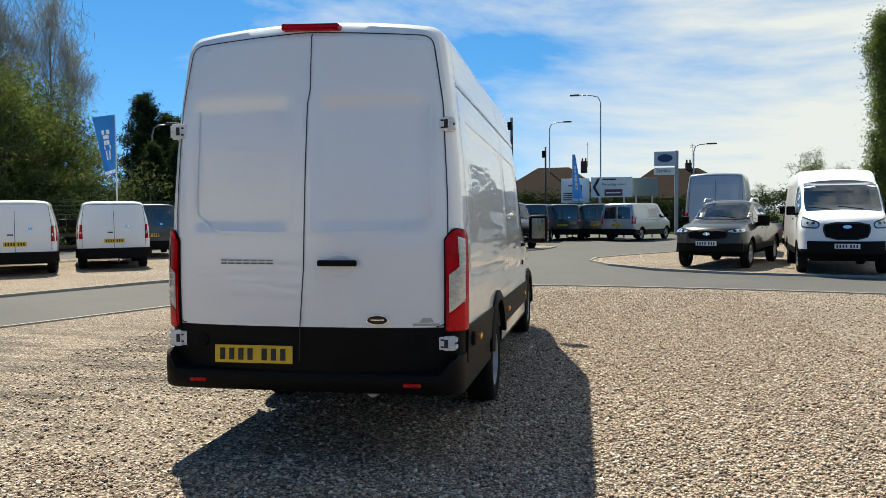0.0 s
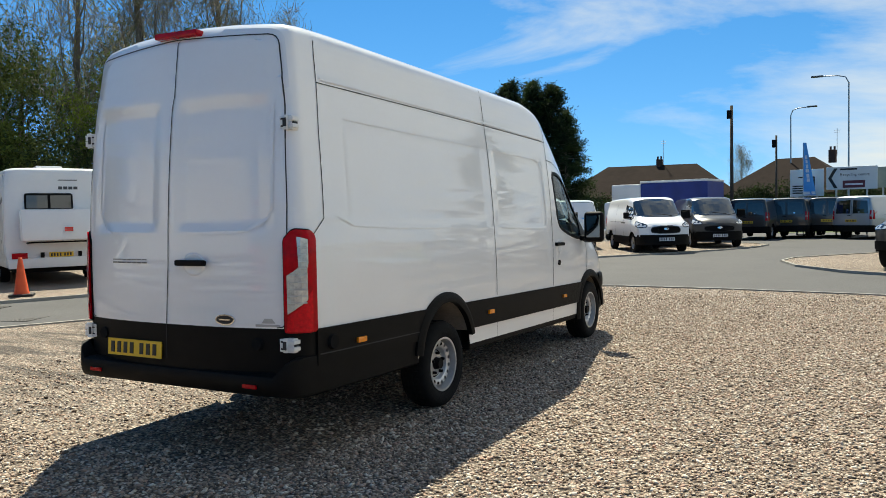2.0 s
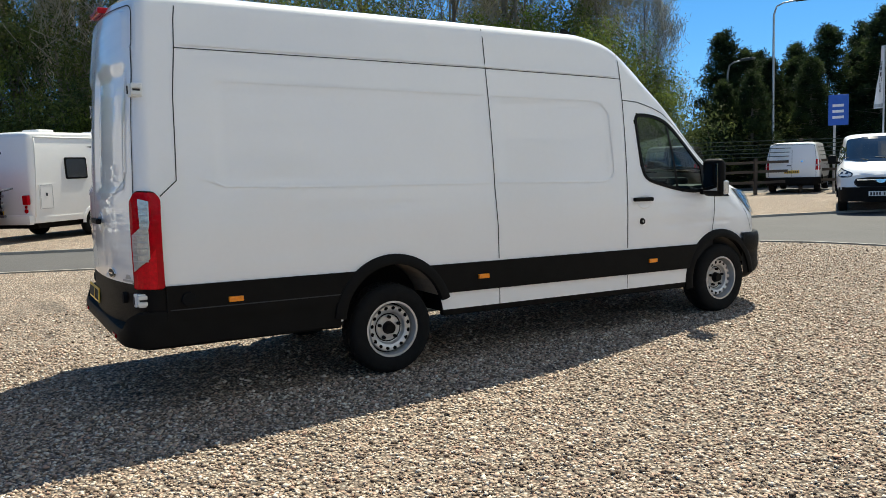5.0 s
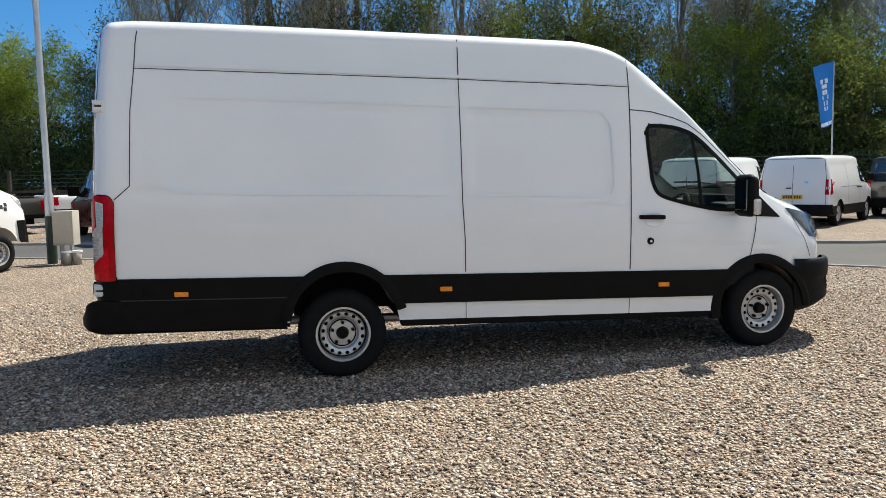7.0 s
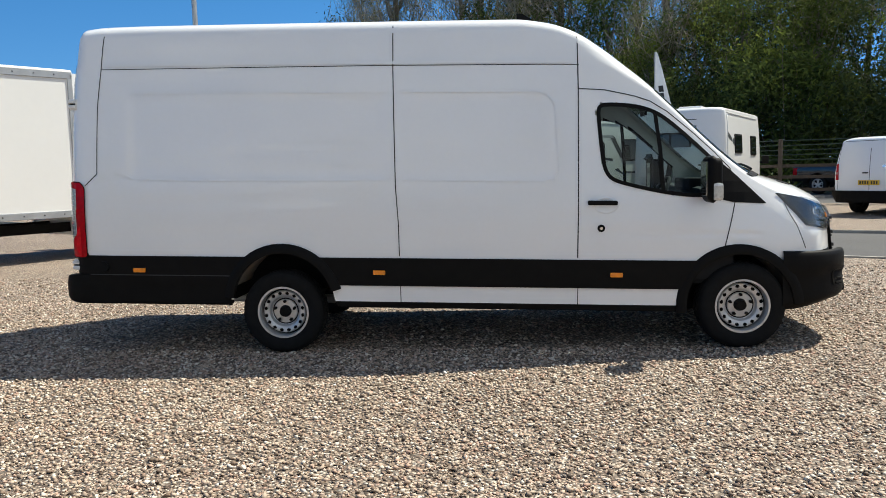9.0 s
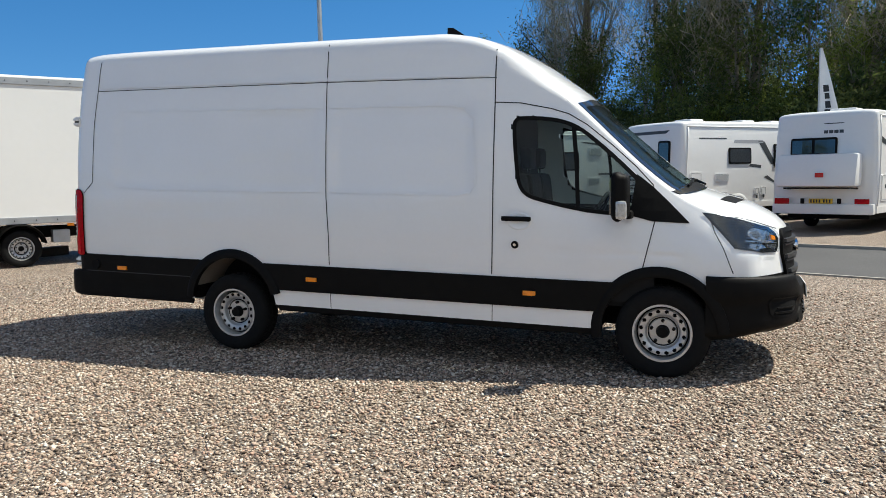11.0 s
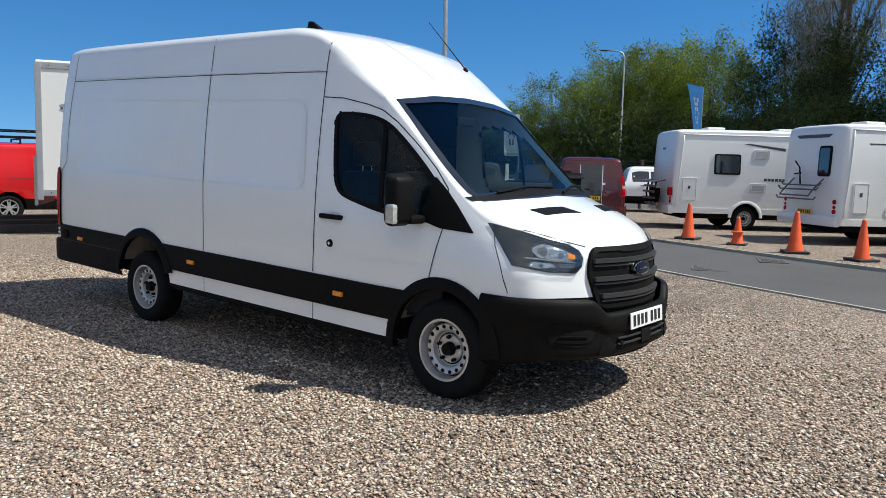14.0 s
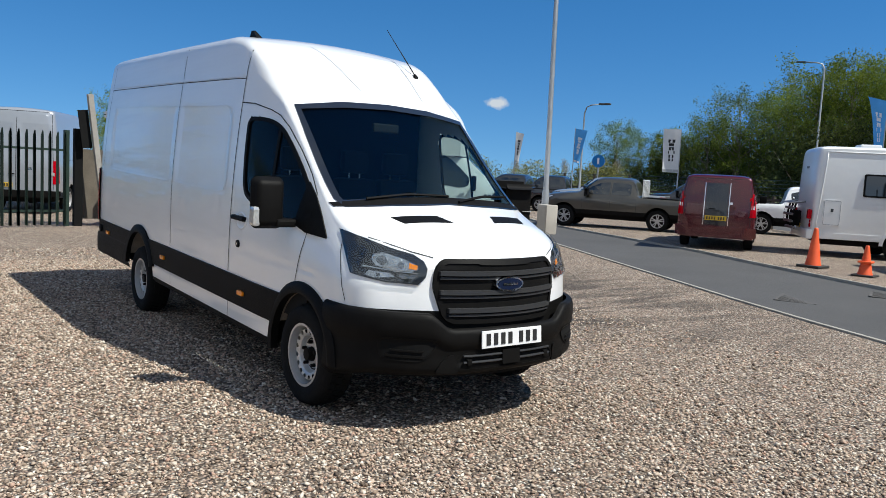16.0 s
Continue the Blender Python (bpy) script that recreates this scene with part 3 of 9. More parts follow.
# ---- wheels ----
def wheel(parent, x, y, z, r=0.345, width=0.235, side=1, style="steel", rim_r=0.218, face=STEEL, turn=0.0, name="wheel", tread=False):
    """A road wheel: tyre, rim and hub, its outer face towards side."""
    w = empty(name, pose(x, y, z, 0, 0, (0 if side > 0 else 180) + turn))
    w.parent = parent
    h = width / 2
    prof = [(-h * 0.8, rim_r - 0.01), (-h, rim_r + 0.03), (-h, r * 0.86), (-h * 0.86, r * 0.965), (-h * 0.6, r), (h * 0.6, r), (h * 0.86, r * 0.965), (h * 1.0, r * 0.9), (h * 1.02, r * 0.78), (h * 0.94, rim_r + 0.012), (h * 0.8, rim_r - 0.008)]
    bm = spin(prof, 40 if tread else 26)
    part("tyre", bm, RUBBER, w, smooth=40)
    # raised tread blocks
    bm = bmesh.new()
    for k in range(40 if tread else 0):
        a = 2 * math.pi * k / 40
        for off in (-0.4, 0.0, 0.4):
            box(bm, off * h - h * 0.14, off * h + h * 0.14, -0.018, 0.018, r - 0.006, r + 0.005, m=pose(0, 0, 0, math.degrees(a) + off * 8))
    if tread:
        tagged(part("tread", bm, RUBBER, w), kind="stuff")
    bm = spin([(h * 0.80, rim_r - 0.006), (h * 0.9, rim_r), (h * 0.9, rim_r - 0.016), (h * 0.55, rim_r - 0.022), (-h * 0.7, rim_r - 0.03)], 40 if tread else 26)
    rim = part("rim", bm, face, w, smooth=40)
    bm = bmesh.new()
    if style == "steel":
        # a pressed disc with a ring of round holes
        n, sub_, q = 16, (8 if tread else 3), rim_r - 0.036
        prof = [(h * 0.36, q), (h * 0.50, q * 0.975), (h * 0.57, q * 0.945), (h * 0.57, q * 0.915), (h * 0.55, q * 0.825), (h * 0.54, q * 0.795), (h * 0.47, q * 0.71), (h * 0.20, q * 0.64), (h * 0.16, q * 0.57), (h * 0.26, q * 0.53), (h * 0.26, q * 0.22), (h * 0.26, 0.0)]
        total = n * sub_
        rings = [[bm.verts.new((a, rr * math.cos(2 * math.pi * k / total), rr * math.sin(2 * math.pi * k / total))) for k in range(total)] for a, rr in prof]
        for i, (r0, r1) in enumerate(zip(rings, rings[1:])):
            for k in range(total):
                if tread and ((i == 3 and k % 8 in (2, 3, 4, 5)) or (i in (2, 4) and k % 8 in (3, 4))):
                    continue
                if not tread and i in (2, 3, 4) and k % 3 == 1:
                    continue
                bm.faces.new((r0[k], r0[(k + 1) % total], r1[(k + 1) % total], r1[k]))
    else:
        # five split spokes
        q = rim_r - 0.02
        for k in range(5):
            for d in (-11, 11):
                m = pose(0, 0, 0, 72 * k + d)
                box(bm, h * 0.35, h * 0.75, -0.016, 0.016, 0.03, q, m=m)
        bmesh.ops.create_cone(bm, cap_ends=True, segments=20, radius1=0.07, radius2=0.06, depth=0.06, matrix=Matrix.Translation((h * 0.55, 0, 0)) @ pose(0, 0, 0, 0, 90))
    bmesh.ops.recalc_face_normals(bm, faces=bm.faces[:])
    part("wheel_disc", bm, face, w, smooth=35)
    bm = bmesh.new()
    bmesh.ops.create_cone(bm, cap_ends=True, segments=20, radius1=rim_r * 0.95, radius2=rim_r * 0.95, depth=0.02, matrix=Matrix.Translation((h * 0.1, 0, 0)) @ pose(0, 0, 0, 0, 90))
    part("brake_disc", bm, DARK, w)
    bm = bmesh.new()
    bmesh.ops.create_cone(bm, cap_ends=True, segments=18, radius1=0.052, radius2=0.04, depth=0.05, matrix=Matrix.Translation((h * 0.45, 0, 0)) @ pose(0, 0, 0, 0, 90))
    if style == "steel":
        for k in range(5):
            a = 2 * math.pi * k / 5 + 0.3
            bmesh.ops.create_cone(bm, cap_ends=True, segments=6, radius1=0.014, radius2=0.012, depth=0.03, matrix=Matrix.Translation((h * 0.42, 0.085 * math.cos(a), 0.085 * math.sin(a))) @ pose(0, 0, 0, 0, 90))
    part("hub", bm, BLACK_PLASTIC, w, "black hub cap with wheel nuts")
    return w


def plate(parent, m, width=0.52, height=0.112, colour=PLATE_Y, gaps=(0.0, 1.15, 2.3, 3.45, 5.2, 6.35, 7.5)):
    """A registration plate with plain dark bars for its characters."""
    p = part("number_plate", box(bmesh.new(), -width / 2, width / 2, -0.004, 0.004, -height / 2, height / 2, 0.003), colour, parent)
    p.matrix_basis = m
    n = len(gaps)
    unit = width * 0.86 / (gaps[-1] + 0.8)
    for g in gaps:
        x = -width * 0.43 + g * unit
        part("bar", box(bmesh.new(), x, x + unit * 0.62, -0.008, -0.003, -height * 0.33, height * 0.33), INK, p)
    return p


# ---- the high-roof van in the middle of the lot ----
CX, RAKE = 0.03, 0.028


def pressed(a, b, a0, a1, b0, b1, soft):
    """1 inside a pressed field, falling to 0 over its soft edge, with cut corners."""
    d = min(a - a0, a1 - a, b - b0, b1 - b, (a - a0 + b - b0) * 0.75, (a1 - a + b - b0) * 0.75)
    u = max(0.0, min(1.0, d / soft))
    return u * u * (3 - 2 * u)


HERO = dict(
    y0=0.05, y1=6.66, nose=6.28, nnose=9, step=0.045, rear_r=0.09, belt=1.0, tumble=1.9, tuck=0.03, nside=38, ntop=14, lean=0.1, cols=40,
    levels=[0.45, 0.585, 0.6, 0.815, 0.83, 0.895],
    W=[(0, 0.985), (0.5, 1.0), (5.0, 1.0), (5.6, 0.985), (6.2, 0.972), (6.4, 0.95), (6.53, 0.90), (6.61, 0.84), (6.66, 0.78)],
    E=[(0, 2.385), (4.35, 2.39), (4.6, 2.34), (4.8, 2.27), (5.0, 2.17), (5.2, 2.02), (5.4, 1.845), (5.6, 1.67), (5.8, 1.52), (6.0, 1.40), (6.2, 1.31), (6.4, 1.23), (6.55, 1.16), (6.66, 1.06)],
    XE=[(0, 0.90), (4.3, 0.90), (4.7, 0.875), (5.0, 0.845), (5.4, 0.84), (5.8, 0.86), (6.1, 0.88), (6.4, 0.84), (6.55, 0.78), (6.66, 0.66)],
    T=[(0, 2.735), (0.35, 2.772), (1.0, 2.782), (3.9, 2.794), (4.15, 2.766), (4.4, 2.69), (4.65, 2.553), (4.85, 2.412), (5.0, 2.30), (5.2, 2.12), (5.5, 1.86), (5.75, 1.65), (5.92, 1.535), (6.1, 1.475), (6.3, 1.415), (6.5, 1.335), (6.6, 1.27), (6.66, 1.19)],
    shoulder=[(0, 1.0), (4.25, 1.0), (4.6, 0.6), (5.0, 0.0)],
    N=[(0, 3.5), (4.2, 3.3), (4.8, 2.5), (5.3, 2.2), (6.0, 2.2), (6.66, 2.6)],
    B=[(0, 0.44), (1.4, 0.42), (5.2, 0.43), (5.9, 0.50), (6.1, 0.56), (6.35, 0.52), (6.66, 0.48)],
    bow=[(0, 0.0), (4.2, 0.0), (4.8, 0.05), (5.3, 0.10), (5.8, 0.15), (6.2, 0.20), (6.66, 0.25)],
    rear=lambda x, z: 0.13 * (x / 0.95) ** 2.6 + 0.13 * (max(z - 1.0, 0.0) / 1.7) ** 2.0 - 0.03 + 0.022 * pressed(x, z, 0.09, 0.79, 1.42, 2.26, 0.045),
    dent=lambda y, z: 0.008 * max(pressed(y, z, 0.62, 2.86, 1.455, 2.165, 0.05), pressed(y, z, 2.98, 4.23, 1.455, 2.165, 0.05)) + 0.010 * pressed(y, z, 0.5, 6.0, 1.0, 1.06, 0.05),
)


def rake(bm):
    """The unladen van stands a little nose-down."""
    for v in bm.verts:
        v.co.z -= RAKE * (v.co.y - 1.93)
        v.co.x += CX
    return bm


def mirror_bm(bm):
    for v in bm.verts:
        v.co.x = -v.co.x
    bmesh.ops.reverse_faces(bm, faces=bm.faces[:])
    return bm


WIN = [(4.535, 2.0), (4.56, 2.055), (4.62, 2.072), (4.84, 2.062), (5.0, 2.02), (5.12, 1.945), (5.3, 1.79), (5.47, 1.63), (5.535, 1.555), (5.55, 1.48), (5.53, 1.385), (5.44, 1.33), (5.3, 1.315), (5.05, 1.345), (4.8, 1.4), (4.66, 1.44), (4.6, 1.5), (4.57, 1.6)]
SCREEN = [(-0.785, 2.17), (-0.4, 2.225), (0.0, 2.24), (0.4, 2.225), (0.785, 2.17), (0.80, 1.95), (0.81, 1.7), (0.815, 1.53), (0.78, 1.48), (0.5, 1.50), (0.0, 1.52), (-0.5, 1.50), (-0.78, 1.48), (-0.815, 1.53), (-0.81, 1.7), (-0.80, 1.95)]


def chaikin(poly, times=2):
    """A closed outline with its corners cut until it runs smoothly."""
    for _ in range(times):
        out = []
        for (a0, b0), (a1, b1) in zip(poly, poly[1:] + poly[:1]):
            out += [(a0 * 0.75 + a1 * 0.25, b0 * 0.75 + b1 * 0.25), (a0 * 0.25 + a1 * 0.75, b0 * 0.25 + b1 * 0.75)]
        poly = out
    return poly


def shrink(poly, d):
    """A polygon drawn in by about d."""
    n = len(poly)
    area = sum(a0 * b1 - a1 * b0 for (a0, b0), (a1, b1) in zip(poly, poly[1:] + poly[:1]))
    out = []
    for i in range(n):
        (a0, b0), (a1, b1), (a2, b2) = poly[i - 1], poly[i], poly[(i + 1) % n]
        u, v = Vector((a1 - a0, b1 - b0)).normalized(), Vector((a2 - a1, b2 - b1)).normalized()
        nrm = (Vector((-u.y, u.x)) + Vector((-v.y, v.x))).normalized() * (1 if area > 0 else -1)
        out.append((a1 + nrm.x * d, b1 + nrm.y * d))
    return out


def band(tree, poly, axis, width, off=0.006, skirt=0.02, step=0.03):
    """A frame that follows an outline on a shell's skin: the ring between the outline and one drawn in from it."""
    inner = shrink(poly, width)
    fine_o, fine_i = [], []
    for i in range(len(poly)):
        j = (i + 1) % len(poly)
        k = max(1, int(math.hypot(poly[j][0] - poly[i][0], poly[j][1] - poly[i][1]) / step))
        for s in range(k):
            u = s / k
            fine_o.append((poly[i][0] * (1 - u) + poly[j][0] * u, poly[i][1] * (1 - u) + poly[j][1] * u))
            fine_i.append((inner[i][0] * (1 - u) + inner[j][0] * u, inner[i][1] * (1 - u) + inner[j][1] * u))
    bm = bmesh.new()
    i_, j_, k_, sign = RAYS[axis]
    rows = []
    for o, n in zip(fine_o, fine_i):
        a, b = lay(tree, *o, axis, off), lay(tree, *n, axis, off)
        inw = Vector((0, 0, 0))
        inw[k_] = -sign * skirt
        rows.append([bm.verts.new(p) for p in (a + inw * 0.5, a, b, b + inw)])
    for p, q in zip(rows, rows[1:] + rows[:1]):
        for k in range(3):
            bm.faces.new((p[k], p[k + 1], q[k + 1], q[k]))
    bmesh.ops.recalc_face_normals(bm, faces=bm.faces[:])
    return bm


def bowl(tree, a, b, ra, rb, axis, sides=28):
    """The pressed dish behind a door handle: a soft raised rim round a flat floor."""
    bm = bmesh.new()
    rings = []
    for u, off in ((1.0, 0.0008), (0.94, 0.004), (0.86, 0.0062), (0.76, 0.004), (0.66, 0.0015), (0.3, 0.001)):
        rings.append([bm.verts.new(lay(tree, a + ra * u * math.cos(2 * math.pi * k / sides), b + rb * u * math.sin(2 * math.pi * k / sides), axis, off)) for k in range(sides)])
    for p, q in zip(rings, rings[1:]):
        for k in range(sides):
            bm.faces.new((p[k], p[(k + 1) % sides], q[(k + 1) % sides], q[k]))
    bm.faces.new(rings[-1])
    bmesh.ops.recalc_face_normals(bm, faces=bm.faces[:])
    return bm


def hero_van():
    van = empty("panel_van", pose(CX, 1.93, 0))
    back = Matrix.Translation((-CX, -1.93, 0))

    def add(name, bm, mat, label="", smooth=None, parent=None):
        ob = part(name, bm, mat, parent or van, label, smooth)
        if parent is None:
            ob.matrix_basis = back
        return ob

    full = shell(HERO)
    tree = tree_of(full)
    body = full
    cut_arch(body, 1.95, 0.425, 0.432)
    cut_arch(body, 5.655, 0.45, 0.43)
    cut = []
    for f in body.faces:
        c = f.calc_center_median()
        if abs(f.normal.x) > 0.5 and 4.4 < c.y < 5.7 and inside(shrink(WIN, 0.012), c.y, c.z):
            cut.append(f)
        elif f.normal.y > 0.25 and f.normal.z > 0.2 and 4.5 < c.y < 6.2 and inside(shrink(SCREEN, 0.02), c.x, c.z):
            cut.append(f)
    bmesh.ops.delete(body, geom=cut, context="FACES")
    # the skin comes apart into its panels
    groups = {}
    for f in body.faces:
        c = f.calc_center_median()
        side = abs(f.normal.x) > 0.45 and abs(c.x) > 0.7
        if c.y < 0.25 and abs(f.normal.y) > 0.6 and abs(c.x) < 0.87 and 0.83 < c.z < 2.69:
            key = "rear_door_right" if c.x > 0.0 else "rear_door_left"
        elif c.z < 0.45 or (c.y < 0.3 and c.z < 0.83) or (c.y > 6.05 and c.z < 0.894):
            key = "lower_skirt"
        elif side and 0.59 < c.z < 0.82 and c.y < 6.1:
            key = "side_cladding"
        elif side and 4.385 < c.y < 5.56 and c.z < 2.18 and c.z > 0.44:
            key = "cab_door"
        elif c.y > 5.62 and c.z > 0.95 and f.normal.z > 0.5 and abs(c.x) < 0.84:
            key = "bonnet"
        elif c.z > 2.36 and c.y < 4.41:
            key = "roof"
        else:
            key = "body"
        if key == "cab_door":
            key += "_r" if c.x > 0 else "_l"
        elif key == "side_cladding":
            key += ("_r" if c.x > 0 else "_l") + ("_rear" if c.y < 1.95 else "_mid" if c.y < 5.655 else "_front")
        groups.setdefault(key, []).append(f)
    names = {"rear_door_right": "rear_door", "rear_door_left": "rear_door", "cab_door_r": "cab_door", "cab_door_l": "cab_door", "lower_skirt": "lower_skirt", "bonnet": "bonnet", "roof": "roof", "body": "body_side"}
    made = {}
    for key, faces in groups.items():
        bm = bmesh.new()
        seen = {}
        clad = key.startswith("side_cladding")
        for f in faces:
            vs = []
            for v in f.verts:
                k = tuple(round(c, 5) for c in v.co)
                if k not in seen:
                    co = v.co.copy()
                    if clad:
                        co.x += 0.016 if co.x > 0 else -0.016
                    seen[k] = bm.verts.new(co)
                vs.append(seen[k])
            try:
                bm.faces.new(vs)
            except ValueError:
                pass
        if clad:
            rim = [e for e in bm.edges if e.is_boundary]
            for v in bmesh.ops.extrude_edge_only(bm, edges=rim)["geom"]:
                if isinstance(v, bmesh.types.BMVert):
                    v.co.x += -0.03 if v.co.x > 0 else 0.03
        bmesh.ops.recalc_face_normals(bm, faces=bm.faces[:])
        mat = BLACK_PLASTIC if clad or key == "lower_skirt" else PANEL_WHITE
        made[key] = add("side_cladding" if clad else names[key], rake(bm), mat, "matt black plastic side cladding" if clad else "black plastic lower skirt" if key == "lower_skirt" else "", 32)
    full.free()
    # shut lines
    for s, ax in ((1, "x+"), (-1, "x-")):
        add("shut_line", rake(line(tree, [(0.50, 2.72), (0.475, 2.55), (0.46, 2.36), (0.425, 2.06), (0.40, 1.50), (0.29, 1.40)], ax, 0.007)), SEAM)
        add("shut_line", rake(line(tree, [(0.46, 2.365), (1.9, 2.374), (2.92, 2.379), (4.15, 2.376), (4.41, 2.372)], ax, 0.006)), SEAM)
        add("shut_line", rake(line(tree, [(2.92, 2.70), (2.915, 2.36), (2.915, 1.4), (2.93, 1.1), (2.93, 0.83)], ax, 0.008)), SEAM)
        add("shut_line", rake(line(tree, [(2.93, 0.6), (2.93, 0.45)], ax, 0.006)), SEAM)
        add("shut_line", rake(line(tree, [(4.40, 2.60), (4.40, 2.18), (4.385, 1.2), (4.375, 0.83)], ax, 0.009)), SEAM)
        add("shut_line", rake(line(tree, [(4.375, 0.6), (4.37, 0.45)], ax, 0.006)), SEAM)
        add("shut_line", rake(line(tree, [(4.40, 2.18), (4.6, 2.172), (4.84, 2.125), (4.97, 2.085), (5.11, 2.0), (5.3, 1.845), (5.48, 1.68), (5.6, 1.55), (5.63, 1.44), (5.62, 1.28), (5.59, 1.15), (5.53, 0.9)], ax, 0.008)), SEAM)
        add("shut_line", rake(line(tree, [(6.0, 1.33), (6.04, 1.21), (6.10, 1.1), (6.17, 0.92)], ax, 0.006)), SEAM)
        # pressed creases of the side panels
        add("panel_crease", rake(line(tree, [(0.55, 1.52), (0.72, 1.46), (1.2, 1.45), (2.90, 1.455)], ax, 0.018, 0.006)), PANEL_WHITE)
        add("panel_crease", rake(line(tree, [(2.95, 1.455), (4.1, 1.45), (4.2, 1.47), (4.245, 1.55), (4.22, 2.05), (4.15, 2.14), (4.0, 2.165), (2.95, 2.165)], ax, 0.016, 0.006)), PANEL_WHITE)
        add("panel_crease", rake(line(tree, [(2.88, 2.165), (0.72, 2.165)], ax, 0.012, 0.005)), PANEL_WHITE)
        add("panel_crease", rake(line(tree, [(0.5, 2.398), (2.0, 2.402), (4.35, 2.398)], ax, 0.024, 0.010)), PANEL_WHITE)
    # rear doors
    door = rounded([(-0.90, 0.83), (-0.90, 1.6), (-0.87, 2.2), (-0.80, 2.635), (0.0, 2.675), (0.80, 2.635), (0.87, 2.2), (0.90, 1.6), (0.90, 0.83)], 0.07)
    add("shut_line", rake(line(tree, [(0.045, 2.665), (0.045, 2.3), (0.03, 2.22), (0.02, 1.7), (0.01, 1.2), (-0.01, 0.95), (-0.02, 0.83)], "y-", 0.007, 0.004, 0.02)), SEAM)
    add("shut_line", rake(line(tree, [(-0.02, 0.83), (-0.03, 0.60)], "y-", 0.006)), SEAM)
    add("shut_line", rake(line(tree, door, "y-", 0.007, 0.004, 0.03)), SEAM)
    add("panel_crease", rake(line(tree, [(-0.74, 2.2), (-0.76, 1.6), (-0.75, 1.53), (-0.62, 1.43), (-0.55, 1.415), (-0.03, 1.405)], "y-", 0.02, 0.007)), PANEL_WHITE)
    add("panel_crease", rake(line(tree, [(0.06, 1.405), (0.55, 1.415), (0.65, 1.43), (0.78, 1.5), (0.81, 1.56), (0.80, 2.2)], "y-", 0.02, 0.007)), PANEL_WHITE)
    # tail lamps
    for s in (1, -1):
        ax = "rr" if s > 0 else "rl"
        red = rounded([(0.715, 0.80), (0.875, 0.80), (0.878, 1.38), (0.855, 1.425), (0.77, 1.43), (0.72, 1.37)], 0.02)
        tail = add("tail_lamp", rake(skin(tree, red, ax, 0.022, 0.04, 0.03)), RED_LENS, "red and clear plastic tail lamp", 40)
        part("lamp_gasket", rake(skin(tree, shrink(red, -0.008), ax, 0.010, 0.04, 0.02)), BLACK_PLASTIC, tail)
        low = [(0.726, 0.808), (0.866, 0.808), (0.868, 1.06), (0.846, 1.03), (0.842, 0.985), (0.732, 0.90)]
        part("brake_lens", rake(skin(tree, low, ax, 0.025, 0.04, 0.004)), BRAKE_LENS, tail, "bright red lower lens")
        clear = [(0.79, 1.385), (0.842, 1.37), (0.842, 1.0), (0.732, 0.915), (0.732, 1.15), (0.797, 1.20)]
        part("reversing_lens", rake(skin(tree, clear, ax, 0.026, 0.04, 0.004)), CLEAR_LENS, tail, "clear reversing lens")
        for k in range(9):
            z = 0.98 + 0.042 * k
            part("lens_rib", rake(skin(tree, [(0.80 if z > 1.18 else 0.74, z), (0.838, z), (0.838, z + 0.008), (0.80 if z > 1.18 else 0.74, z + 0.008)], ax, 0.029, 0.06, 0)), GALV, tail)
        # hinges
        for z in (2.08, 0.725):
            q = lay(tree, s * 0.87, z, "y-", 0.0)
            h = boxes((s * 0.845, s * 0.892, q.y - 0.014, q.y + 0.03, z - 0.04, z + 0.04), (s * 0.892, s * (0.934 if z > 1 else 0.945), q.y - 0.006, q.y + 0.06, z - 0.045, z + 0.045), (s * 0.878, s * 0.906, q.y - 0.024, q.y + 0.01, z - 0.045, z + 0.045), bevel=0.007)
            hinge = add("door_hinge", rake(h), WHITE_DULL, "white painted door hinge")
            edge = 0.934 if z > 1 else 0.945
            part("hinge_knuckle", rake(boxes((s * 0.905, s * (edge + 0.012), q.y - 0.012, q.y + 0.05, z - 0.034, z - 0.008), (s * 0.905, s * (edge + 0.012), q.y - 0.012, q.y + 0.05, z + 0.008, z + 0.034), bevel=0.006)), WHITE_DULL, hinge)
            part("hinge_slot", rake(boxes((s * (edge - 0.006), s * (edge + 0.004), q.y + 0.0, q.y + 0.045, z - 0.006, z + 0.006))), SEAM, hinge)
            part("hinge_slot", rake(boxes((s * 0.881, s * 0.905, q.y - 0.028, q.y - 0.022, z - 0.026, z + 0.026))), SEAM, hinge)
            for dz in (-0.022, 0.022):
                part("hinge_slot", rake(boxes((s * 0.858, s * 0.882, q.y - 0.018, q.y - 0.012, z + dz - 0.005, z + dz + 0.005))), SEAM, hinge)
    # high brake lamp, handle, badge, lettering bars
    bm = boxes((-0.15, 0.23, 0.115, 0.24, 2.695, 2.735), bevel=0.012)
    for v in bm.verts:
        v.co.z -= 0.05 * (v.co.x / 0.2) ** 2 * 0.3
    add("brake_lamp", rake(bm), RED_LENS, "long red high-level brake lamp")
    add("handle_recess", rake(bowl(tree, 0.235, 1.215, 0.095, 0.075, "y-")), PANEL_WHITE, "", 80)
    bm = boxes((0.11, 0.36, -0.025, 0.012, 1.205, 1.243), bevel=0.012)
    add("door_handle", rake(bm), BLACK_PLASTIC, "black rear door handle")
    oval = [(0.475 + 0.072 * math.cos(a * math.pi / 12), 0.872 + 0.033 * math.sin(a * math.pi / 12)) for a in range(24)]
    badge = add("badge", rake(skin(tree, oval, "y-", 0.010, skirt=0.01)), CHROME, "oval badge with chrome rim")
    oval = [(0.475 + 0.062 * math.cos(a * math.pi / 12), 0.872 + 0.026 * math.sin(a * math.pi / 12)) for a in range(24)]
